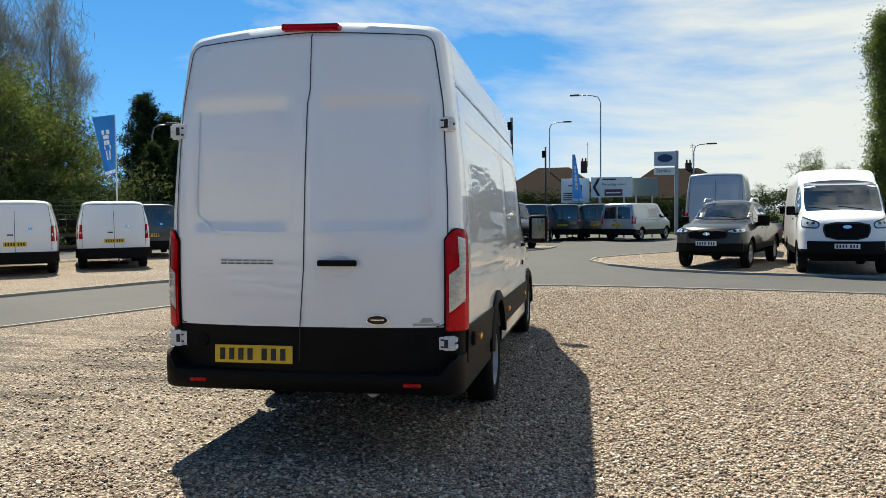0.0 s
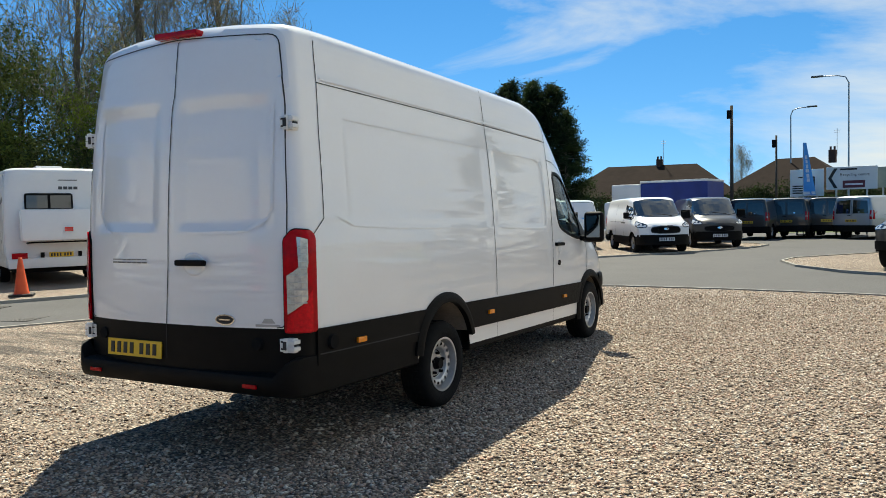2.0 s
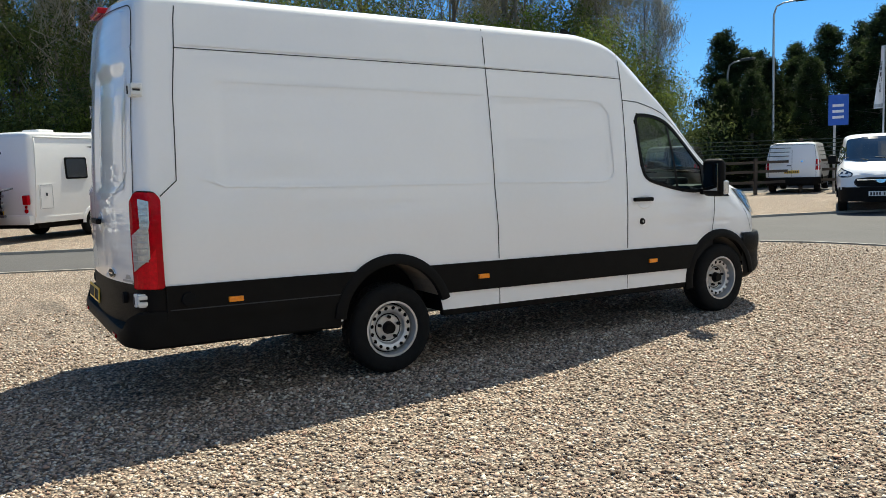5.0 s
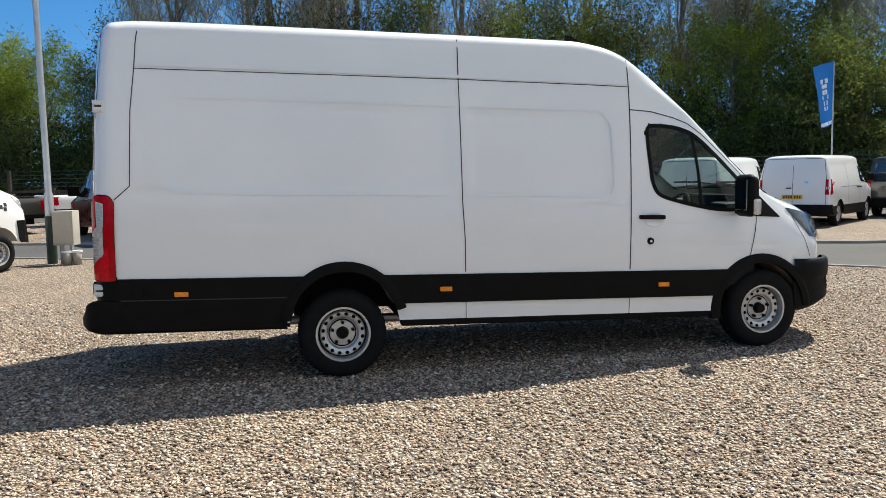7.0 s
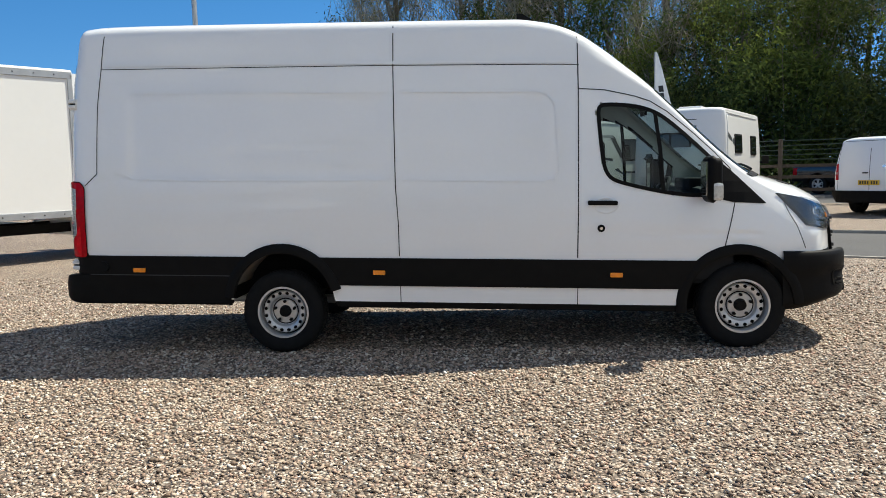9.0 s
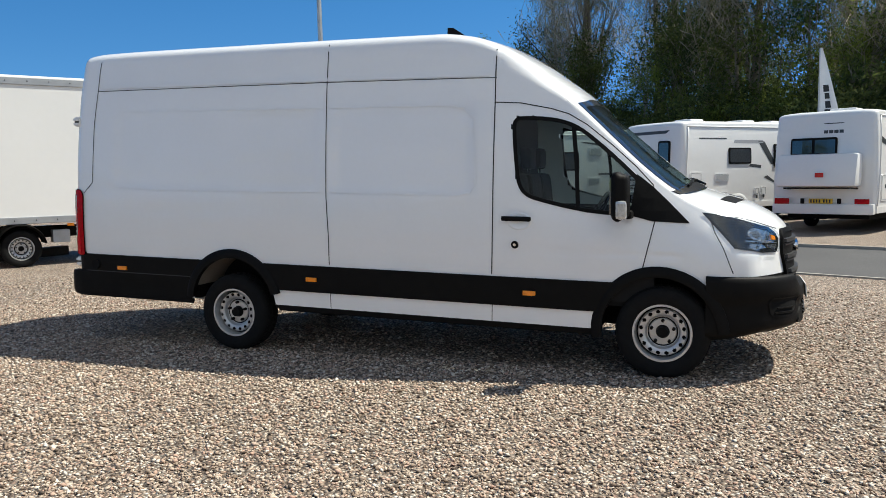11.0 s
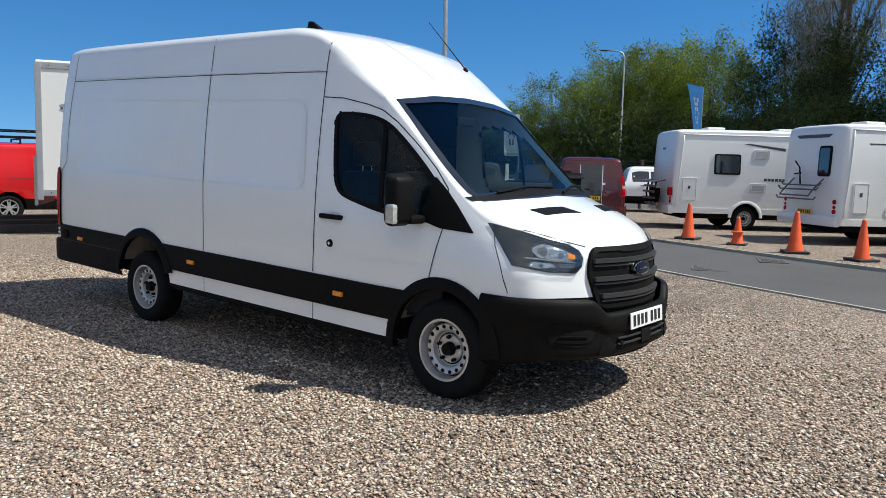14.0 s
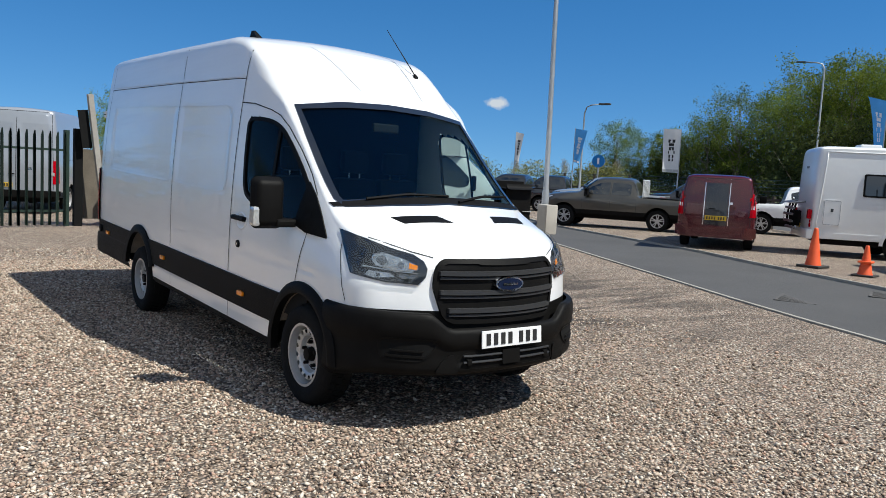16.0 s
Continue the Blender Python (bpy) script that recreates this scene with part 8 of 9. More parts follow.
s1 = board("direction_sign", 2.05, 41.0, 2.3, 2.3, 3.45, 0, SIGN_WHITE, "white road direction sign with black chevron", "road sign")
for zz, dx in ((2.9, 0.0),):
    bm = bmesh.new()
    for up in (1, -1):
        q = [bm.verts.new((px, -0.04, pz)) for px, pz in ((0.08, 2.88), (0.36, 2.88 + up * 0.5), (0.52, 2.88 + up * 0.5), (0.24, 2.88))]
        bm.faces.new(q if up > 0 else q[::-1])
    part("chevron", bm, INK, s1)
word("Recycling centre", 0.62, 2.98, 0.2, INK, s1)
part("panel_strip", boxes((0.75, 1.75, -0.045, -0.034, 2.38, 2.75)), BROWN, s1)
part("text_bar", boxes((0.85, 1.65, -0.05, -0.046, 2.52, 2.6)), PALE_INK, s1)
part("text_bar", boxes((0.62, 1.4, -0.04, -0.034, 3.28, 3.36)), INK, s1)
s2 = board("direction_sign", 0.35, 41.0, 1.6, 2.0, 3.4, 0, SIGN_WHITE, "white road direction sign with black route lines", "road sign")
for k in range(4):
    part("text_bar", boxes((0.12, 0.75, -0.04, -0.034, 2.15 + 0.12 * k, 2.21 + 0.12 * k)), INK, s2)
part("route_line", boxes((1.1, 1.17, -0.04, -0.034, 2.1, 3.0)), INK, s2)
part("route_line", boxes((0.4, 1.17, -0.04, -0.034, 2.95, 3.02)), INK, s2)
board("direction_sign", 4.3, 41.6, 1.5, 2.35, 3.4, 0, SIGN_GREEN, "grey back of a road sign on posts", "road sign")
fs = empty("dealer_sign", pose(6.3, 46.0, 0.08))
part("pylon", boxes((0.9, 1.12, -0.1, 0.1, 0, 5.25), bevel=0.02), surf("sign_grey", (0.30, 0.32, 0.34), 0.4, metal=0.3), fs, "grey pylon")
part("panel", boxes((-0.35, 0.95, -0.16, 0.08, 4.3, 5.2), bevel=0.02), surf("sign_silver", (0.42, 0.44, 0.47), 0.35, metal=0.4), fs, "silver sign panel")
part("logo_oval", spin([(-0.0, 0.0), (0.0, 0.34), (0.03, 0.34), (0.03, 0.0)], 28), surf("sign_blue", (0.008, 0.02, 0.09), 0.3), fs, "dark blue oval").matrix_basis = pose(0.3, -0.17, 4.78, 0, 0, -90) @ Matrix.Diagonal((1, 1.35, 0.72, 1))
part("service_panel", boxes((-0.35, 0.88, -0.14, 0.06, 3.75, 4.2), bevel=0.02), SIGN_WHITE, fs, "white service panel")
word("Service", -0.22, 3.9, 0.3, INK, fs, -0.146)
tagged(fs, "silver dealer pylon sign with a dark blue oval", "sign")
bs = board("information_sign", -11.9, 27.6, 0.7, 2.5, 3.65, 20, surf("sign_bright_blue", (0.02, 0.10, 0.45), 0.5), "blue information sign on a post beside the hedge", "road sign", (0.3,))
for k in range(3):
    part("text_bar", boxes((0.15, 0.55, -0.04, -0.034, 2.75 + 0.22 * k, 2.85 + 0.22 * k)), PALE_INK, bs)
ks = empty("keep_left_sign", pose(-26.4, -16.2, 0.08, 0, 0, 120))
part("post", tube(bmesh.new(), [(0, 0, 0), (0, 0, 2.9)], 0.04, 8), GALV, ks)
part("disc", spin([(-0.0, 0.0), (0.0, 0.32), (0.02, 0.32), (0.02, 0.0)], 24), FLAG_BLUE, ks).matrix_basis = pose(0, -0.06, 2.6, 0, 0, 90)
part("arrow", boxes((-0.05, 0.05, -0.09, -0.085, 2.45, 2.75)), PALE_INK, ks)
tagged(ks, "round blue traffic sign on a grey post", "road sign")
for x, y, h, r in ((-2.45, 40.4, 6.95, 0.105), (-0.8, 46.0, 5.7, 0.075)):
    tp = empty("telegraph_pole", pose(x, y, 0.05))
    part("pole", tube(bmesh.new(), [(0, 0, 0), (0, 0, h)], [r, r * 0.75], 10), SLEEPER, tp, smooth=40)
    part("pole_box", boxes((-0.22, 0.02, -0.18, 0.0, h - 0.7, h - 0.25), bevel=0.02), DARK, tp)
    tagged(tp, "dark timber telegraph pole", "telegraph pole", "telegraph poles")

ROOF = surf("brown_roof_tiles", (0.022, 0.0145, 0.0115), 0.95, spec=0.1, vary=0.25, scale=2, bump=0.6, bscale=12, stain=0.4)
BRICK = surf("brown_brickwork", (0.10, 0.05, 0.035), 0.9, vary=0.2, scale=5, bump=0.3, bscale=30)


def bungalow(x, y, w, d, eaves, ridge, turn, label, hip=1.5, chimneys=(0.2,)):
    h = empty("bungalow", pose(x, y, 0.05, 0, 0, turn))
    wl_ = part("wall", boxes((-w / 2, w / 2, -d / 2, d / 2, 0, eaves)), BRICK, h)
    bm = bmesh.new()
    o = 0.35
    lo = [bm.verts.new(p) for p in ((-w / 2 - o, -d / 2 - o, eaves), (w / 2 + o, -d / 2 - o, eaves), (w / 2 + o, d / 2 + o, eaves), (-w / 2 - o, d / 2 + o, eaves))]
    r0, r1 = bm.verts.new((-w / 2 + hip, 0, ridge)), bm.verts.new((w / 2 - hip, 0, ridge))
    for f in ((lo[0], lo[1], r1, r0), (lo[1], lo[2], r1), (lo[2], lo[3], r0, r1), (lo[3], lo[0], r0), (lo[3], lo[2], lo[1], lo[0])):
        bm.faces.new(f)
    bmesh.ops.recalc_face_normals(bm, faces=bm.faces[:])
    roof = part("roof", bm, ROOF, h, "brown tiled hipped roof")
    for c in chimneys:
        ch = part("chimney", boxes((c * w - 0.24, c * w + 0.24, -0.24, 0.24, ridge - 0.5, ridge + 0.45), bevel=0.02), BRICK, roof)
        for dx in (-0.13, 0.13):
            part("chimney_pot", tube(bmesh.new(), [(c * w + dx, 0, ridge + 0.45), (c * w + dx, 0, ridge + 0.7)], 0.07, 8), BRICK, roof)
        part("tv_aerial", tube(bmesh.new(), [(c * w + 0.3, 0, ridge), (c * w + 0.3, 0, ridge + 2.0)], 0.02, 5), GALV, roof)
        for dz in (1.7, 1.85):
            part("aerial_bar", tube(bmesh.new(), [(c * w + 0.12, 0, ridge + dz), (c * w + 0.5, 0, ridge + dz)], 0.015, 5), GALV, roof)
    for u in (-0.32, -0.05, 0.3):
        win = part("window", boxes((u * w - 0.6, u * w + 0.6, -d / 2 - 0.05, -d / 2 + 0.02, 0.95, 2.1)), WHITE_DULL, h, "white framed window")
        for k in (-1, 1):
            part("pane", boxes((u * w + k * 0.28 - 0.25, u * w + k * 0.28 + 0.25, -d / 2 - 0.06, -d / 2 - 0.045, 1.02, 2.03)), TINT, win)
    return tagged(h, label, "house", "bungalows along the public road")


bungalow(-11.5, 60.0, 13.0, 8.0, 2.5, 5.1, 6, "brick bungalow with a brown hipped roof", 3.0, (0.05,))
bungalow(-0.9, 61.0, 9.0, 8.0, 2.5, 5.2, -8, "brick bungalow with a brown tiled roof and chimney", 3.2, (0.28,))
bungalow(9.0, 62.0, 10.0, 8.0, 2.5, 5.0, 0, "brick bungalow with a brown hipped roof", 3.2, (0.1,))


# ---- ironwork in the road ----
IRON = surf("worn_cast_iron", (0.085, 0.08, 0.075), 0.85, metal=0.0, vary=0.3, scale=12, bump=0.3, bscale=60)


def drain(x, y, w, d, turn):
    c = empty("drain_cover", pose(x, y, rise(x, y) - 0.034, 0, 0, turn))
    part("cover_frame", boxes((-w / 2, w / 2, -d / 2, -d / 2 + 0.04, -0.02, 0.008), (-w / 2, w / 2, d / 2 - 0.04, d / 2, -0.02, 0.008), (-w / 2, -w / 2 + 0.04, -d / 2, d / 2, -0.02, 0.008), (w / 2 - 0.04, w / 2, -d / 2, d / 2, -0.02, 0.008)), IRON, c)
    part("cover_bed", boxes((-w / 2 + 0.03, w / 2 - 0.03, -d / 2 + 0.03, d / 2 - 0.03, -0.03, 0.003)), IRON, c)
    n = int((w - 0.08) / 0.07)
    for k in range(n):
        u = -w / 2 + 0.05 + (w - 0.1) * (k + 0.5) / n
        part("bar", boxes((u - 0.018, u + 0.018, -d / 2 + 0.03, d / 2 - 0.03, -0.02, 0.007)), IRON, c)
    return tagged(c, "worn cast iron drain cover set in the asphalt road", "drain cover", "drain covers in the road")


drain(-8.35, 4.2, 1.0, 0.6, 22)
drain(-10.1, 4.76, 0.8, 0.5, 22)


# ---- trees ----
def leaf_material(name, colour, vary=0.4):
    m = bpy.data.materials.new(name)
    m.use_nodes = True
    n, l = m.node_tree.nodes, m.node_tree.links
    b, out = n["Principled BSDF"], n["Material Output"]
    b.inputs["Roughness"].default_value = 0.7
    b.inputs["Specular IOR Level"].default_value = 0.12
    geo = n.new("ShaderNodeNewGeometry")
    obj = n.new("ShaderNodeObjectInfo")
    rng = n.new("ShaderNodeMapRange")
    rng.inputs["To Min"].default_value, rng.inputs["To Max"].default_value = 1 - vary, 1 + vary
    l.new(geo.outputs["Random Per Island"], rng.inputs["Value"])
    r2 = n.new("ShaderNodeMapRange")
    r2.inputs["To Min"].default_value, r2.inputs["To Max"].default_value = 0.75, 1.25
    l.new(obj.outputs["Random"], r2.inputs["Value"])
    mul = n.new("ShaderNodeMath")
    mul.operation = "MULTIPLY"
    l.new(rng.outputs["Result"], mul.inputs[0])
    l.new(r2.outputs["Result"], mul.inputs[1])
    # noise shifts the tone from bough to bough: some yellow-green, some deep green
    co, nz, hue = n.new("ShaderNodeTexCoord"), n.new("ShaderNodeTexNoise"), n.new("ShaderNodeMix")
    nz.inputs["Scale"].default_value, nz.inputs["Detail"].default_value = 0.8, 4
    l.new(co.outputs["Object"], nz.inputs["Vector"])
    band_ = n.new("ShaderNodeMapRange")
    band_.inputs["From Min"].default_value, band_.inputs["From Max"].default_value = 0.36, 0.64
    l.new(nz.outputs["Fac"], band_.inputs["Value"])
    hue.data_type = "RGBA"
    hue.inputs["A"].default_value = (colour[0] * 0.5, colour[1] * 0.58, colour[2] * 0.8, 1)
    hue.inputs["B"].default_value = (colour[0] * 1.4, colour[1] * 1.3, colour[2] * 1.1, 1)
    l.new(band_.outputs["Result"], hue.inputs["Factor"])
    scl = n.new("ShaderNodeVectorMath")
    scl.operation = "SCALE"
    l.new(hue.outputs["Result"], scl.inputs[0])
    l.new(mul.outputs["Value"], scl.inputs["Scale"])
    l.new(scl.outputs["Vector"], b.inputs["Base Color"])
    tr = n.new("ShaderNodeBsdfTranslucent")
    l.new(scl.outputs["Vector"], tr.inputs["Color"])
    mix = n.new("ShaderNodeMixShader")
    mix.inputs["Fac"].default_value = 0.45
    l.new(b.outputs["BSDF"], mix.inputs[1])
    l.new(tr.outputs["BSDF"], mix.inputs[2])
    l.new(mix.outputs["Shader"], out.inputs["Surface"])
    return m


BARK = surf("grey_bark", (0.19, 0.16, 0.125), 0.95, vary=0.35, scale=3, bump=0.6, bscale=25)
LEAF_FRESH = leaf_material("fresh_leaves", (0.155, 0.205, 0.028))
LEAF_MID = leaf_material("green_leaves", (0.135, 0.175, 0.04))
LEAF_DARK = leaf_material("dark_ivy_leaves", (0.10, 0.125, 0.04))
LEAF_FIR = leaf_material("conifer_needles", (0.03, 0.048, 0.018))
TWIG = surf("grey_twigs", (0.33, 0.28, 0.21), 0.9, vary=0.3, scale=2)
LEAF_BUD = leaf_material("spring_buds", (0.22, 0.22, 0.07))


def leaves(points, rng, size, per, spread, flat=0.6, long=1.6, rise_=0.0):
    """Many small pointed leaves round the given places, as one mesh."""
    pts = np.asarray(points)
    n = len(pts) * per
    centre = np.repeat(pts, per, axis=0) + rng.normal(0, 1, (n, 3)) * spread * np.array([1, 1, 0.8])
    a = rng.normal(0, 1, (n, 3))
    a[:, 2] = np.abs(a[:, 2]) * (1 if rise_ else 0) + rise_ + a[:, 2] * (0 if rise_ else 1)
    a /= np.linalg.norm(a, axis=1)[:, None]
    b = np.cross(a, rng.normal(0, 1, (n, 3)))
    b /= np.linalg.norm(b, axis=1)[:, None] + 1e-9
    s = size * rng.uniform(0.6, 1.3, (n, 1))
    v = np.empty((n, 3, 3))
    v[:, 0] = centre - a * s * long / 2
    v[:, 1], v[:, 2] = centre + a * s * long / 2 + b * s * flat / 2, centre + a * s * long * 0.4 - b * s * flat / 2
    me = bpy.data.meshes.new("crown")
    me.vertices.add(n * 3)
    me.vertices.foreach_set("co", v.reshape(-1))
    me.loops.add(n * 3)
    me.loops.foreach_set("vertex_index", np.arange(n * 3, dtype=np.int32))
    me.polygons.add(n)
    me.polygons.foreach_set("loop_start", np.arange(0, n * 3, 3, dtype=np.int32))
    me.update()
    me.validate()
    return me


def limb(bm, rng, start, way, length, r, depth, tips, sides=5, bend=0.25, split=4, lift=0.15):
    pts, radii, d, p = [Vector(start)], [r], Vector(way).normalized(), Vector(start)
    steps = 4 if depth else 2
    kids = []
    for k in range(steps):
        d = (d + Vector(rng.normal(0, bend, 3)) * 0.5 + Vector((0, 0, lift))).normalized()
        p = p + d * length / steps
        pts.append(p.copy())
        radii.append(r * (1 - 0.8 * (k + 1) / steps))
        if depth and k >= 1:
            kids.append((p.copy(), d.copy(), radii[-1]))
    tube(bm, pts, radii, sides if r > 0.03 else 3, False)
    tips.append(tuple(pts[-1]))
    tips.append(tuple(pts[-2]))
    for p0, d0, r0 in kids:
        for _ in range(max(1, split // len(kids))):
            side = Vector(rng.normal(0, 1, 3))
            w = (d0 * 0.8 + side.normalized() * 0.85).normalized()
            limb(bm, rng, p0, w, length * rng.uniform(0.4, 0.65), max(r0 * 0.6, 0.006), depth - 1, tips, sides, bend, split, lift)


def broadleaf(name, seed, height, spread, trunk, mat, leaf, per, clump, depth=2, limbs=14, low=0.2, lift=0.15, label="", up=0.5, split=5, twigs=0):
    rng = np.random.default_rng(seed)
    t = empty(name)
    bm = bmesh.new()
    tips = []
    top = height * 0.82
    lean = rng.normal(0, 0.04, 2)
    pts = [(lean[0] * z, lean[1] * z, z) for z in np.linspace(0, top, 7)]
    tube(bm, pts, [trunk * (1 - 0.85 * k / 6) for k in range(7)], 8, False)
    for k in range(limbs):
        u = low + (0.98 - low) * (k + rng.uniform(0, 0.9)) / limbs
        z = top * u
        a = k * 2.4 + rng.uniform(-0.5, 0.5)
        reach = spread * (0.55 + 0.45 * math.sin(math.pi * min(1, 0.15 + u * 0.85))) * rng.uniform(0.7, 1.1)
        limb(bm, rng, (lean[0] * z, lean[1] * z, z), (math.cos(a), math.sin(a), up + 0.6 * u), reach, trunk * (0.5 - 0.35 * u), depth, tips, 4, 0.3, split, lift)
    part("trunk", bm, BARK, t, "grey bark trunk and limbs", 50)
    me = leaves(tips, rng, leaf, per, clump)
    me.materials.append(mat)
    c = new("crown", me)
    c.parent = t
    if twigs:
        me = leaves(tips, rng, 0.10, twigs, 0.28, 0.24, 8.0, 0.7)
        me.materials.append(TWIG)
        c = new("twig_mass", me)
        c.parent = t
        tagged(c, "fine grey twigs", kind="stuff")
    return tagged(t, label, "tree")


def conifer(name, seed, height, radius, label):
    rng = np.random.default_rng(seed)
    t = empty(name)
    bm = bmesh.new()
    tube(bm, [(0, 0, 0), (0, 0, height * 0.5), (0, 0, height)], [0.2, 0.12, 0.02], 8, False)
    pts = []
    for k in range(170):
        u = ((k + rng.uniform()) / 170) ** 1.15
        z = height * (0.02 + 0.97 * u)
        a = rng.uniform(0, 2 * math.pi)
        tier = 0.78 + 0.3 * (1 - (u * 11) % 1.0)
        reach = radius * (1.02 - u) ** 0.68 * rng.uniform(0.6, 1.2) * tier + 0.1
        tipz = z + reach * rng.uniform(-0.12, 0.3)
        tube(bm, [(0, 0, z), (math.cos(a) * reach, math.sin(a) * reach, tipz)], [0.03, 0.008], 3, False)
        for q in range(6):
            f = 0.4 + 0.62 * (q + 1) / 6
            pts.append((math.cos(a) * reach * f, math.sin(a) * reach * f, z + (tipz - z) * f))
    part("trunk", bm, BARK, t, "dark conifer trunk")
    me = leaves(pts, rng, 0.15, 22, 0.2, 0.4, 2.2)
    me.materials.append(LEAF_FIR)
    c = new("crown", me)
    c.parent = t
    return tagged(t, label, "tree", "dark conifers")


def bush(name, seed, w, d, h, mat, label, count=260, leaf=0.12, per=22):
    rng = np.random.default_rng(seed)
    t = empty(name)
    bm = bmesh.new()
    pts = []
    for k in range(count):
        p = rng.normal(0, 1, 3)
        p /= np.linalg.norm(p)
        r = rng.uniform(0.6, 1.0) * (1 + 0.25 * math.sin(3 * p[0] + seed) * math.cos(2 * p[1] + seed))
        q = (p[0] * w / 2 * r, p[1] * d / 2 * r, max(0.05, h * 0.5 + p[2] * h * 0.5 * r))
        pts.append(q)
        if k % 8 == 0:
            tube(bm, [(q[0] * 0.2, q[1] * 0.2, 0), q], [0.02, 0.006], 3, False)
    part("woody_base", bm, BARK, t, "thin woody stems")
    me = leaves(pts, rng, leaf, per, 0.22)
    me.materials.append(mat)
    c = new("crown", me)
    c.parent = t
    return tagged(t, label, "shrub")


def grow(first, spots, group=""):
    """Stands a tree and its copies at places of x, y, size and turn."""
    for k, (x, y, size, turn) in enumerate(spots):
        m = pose(x, y, rise(x, y) - 0.16, 0, 0, turn) @ Matrix.Diagonal((size, size, size, 1))
        if k == 0:
            first.matrix_basis = m
            tagged(first, group=group)
        else:
            tagged(copy_thing(first, m), group=group)


R = random.Random(4)


def belt(line_, step, depth0, depth1, s0, s1):
    """Places scattered along a line, set back to its left by a depth."""
    out = []
    for (x0, y0), (x1, y1) in zip(line_, line_[1:]):
        d = math.hypot(x1 - x0, y1 - y0)
        n = max(1, int(d / step))
        for k in range(n):
            u = (k + R.uniform(0.1, 0.9)) / n
            off = R.uniform(depth0, depth1)
            out.append((x0 + (x1 - x0) * u - (y1 - y0) / d * off, y0 + (y1 - y0) * u + (x1 - x0) / d * off, R.uniform(s0, s1), R.uniform(0, 360)))
    return out


WOOD_LINE = [(-62.0, -13.5), (-55.0, -3.0), (-46.0, 7.0), (-35.0, 18.0), (-28.0, 25.0), (-25.5, 31.0)]
ivy_tree = broadleaf("ivy_tree", 3, 8.8, 2.5, 0.22, LEAF_DARK, 0.11, 14, 0.28, 2, 18, 0.06, 0.12, "tall tree wrapped in dark ivy", 0.4)
grow(ivy_tree, belt(WOOD_LINE[:3], 3.0, 1.0, 6.5, 1.05, 1.45) + belt(WOOD_LINE[2:], 4.4, 1.5, 6.5, 0.9, 1.2) + belt(WOOD_LINE[1:5], 3.2, 7.0, 12.0, 1.1, 1.4), "wood behind the fence")
green_tree = broadleaf("young_tree", 7, 8.0, 2.8, 0.16, LEAF_MID, 0.11, 16, 0.27, 2, 16, 0.15, 0.15, "young broadleaf tree in spring leaf", 0.5)
grow(green_tree, belt(WOOD_LINE, 5.0, 0.0, 4.0, 0.85, 1.3), "wood behind the fence")
bare_tree = broadleaf("bare_tree", 11, 12.5, 2.7, 0.135, LEAF_BUD, 0.05, 4, 0.34, 3, 18, 0.12, 0.34, "tall thin tree with bare spring branches", 1.25, 5, 2)
grow(bare_tree, belt(WOOD_LINE[:3], 2.9, 2.0, 8.5, 1.4, 1.65) + belt(WOOD_LINE[2:] + [(-27.0, 36.0)], 2.9, 2.0, 7.5, 1.15, 1.38)[::2], "wood behind the fence")
shrub = bush("shrub", 5, 4.2, 3.0, 2.8, LEAF_DARK, "dark green shrub under the trees", 190, 0.085, 46)
grow(shrub, belt(WOOD_LINE, 3.4, -1.5, 2.2, 1.1, 1.7), "shrubs under the wood")
shrub_b = bush("shrub", 6, 3.6, 2.8, 3.4, LEAF_MID, "green leafy shrub under the trees", 180, 0.085, 46)
grow(shrub_b, belt(WOOD_LINE, 6.5, -1.0, 3.0, 1.1, 1.6), "shrubs under the wood")
low = belt([(-57.0, -43.0), (-63.0, -28.0), (-58.0, -14.0), (-49.0, -1.0)], 3.6, -1.0, 2.5, 1.3, 1.8)
grow(tagged(copy_thing(shrub, Matrix()), "dark shrub behind the leafy trees"), low, "shrubs under the wood")
# the large leafy trees to the south-west
maple = broadleaf("leafy_tree", 21, 9.1, 3.4, 0.22, LEAF_FRESH, 0.105, 26, 0.28, 2, 20, 0.16, 0.12, "round broadleaf tree in fresh yellow-green leaf", 0.45)
grow(maple, [(-57.2, -41.6, 0.80, 0), (-60.8, -40.3, 0.91, 73), (-60.2, -36.1, 0.92, 146), (-60.2, -32.7, 1.07, 219), (-60.7, -30.0, 1.36, 292), (-61.2, -27.3, 1.32, 5), (-63.5, -25.1, 1.74, 78), (-63.1, -21.4, 1.68, 151), (-66.1, -19.7, 1.53, 224), (-65.2, -16.5, 1.78, 297), (-71.9, -23.7, 1.88, 10), (-69.8, -30.2, 1.57, 83), (-74.1, -21.1, 1.85, 156)], "leafy trees by the public road")
FIRS = [(-20.5, 32.2, 0.78, 15), (-19.4, 32.4, 0.87, 95), (-18.6, 33.2, 0.8, 250), (-18.9, 35.6, 0.82, 30), (-16.4, 37.6, 0.88, 120), (-21.2, 36.4, 0.84, 210), (-19.8, 34.0, 0.87, 0), (-19.5, 36.6, 0.93, 67), (-17.4, 36.1, 1.0, 134), (-17.1, 38.6, 1.03, 201), (-15.1, 36.9, 1.06, 268), (-14.3, 38.3, 1.17, 335), (-13.5, 39.8, 1.19, 42), (-12.3, 39.8, 1.15, 109), (-16.7, 33.7, 0.78, 176), (-11.1, 38.7, 0.92, 243), (-21.6, 33.9, 0.78, 310), (-17.6, 30.6, 0.7, 220), (-18.9, 30.2, 0.66, 100)]
fir = conifer("conifer", 2, 10.0, 2.8, "tall dark dense conifer")
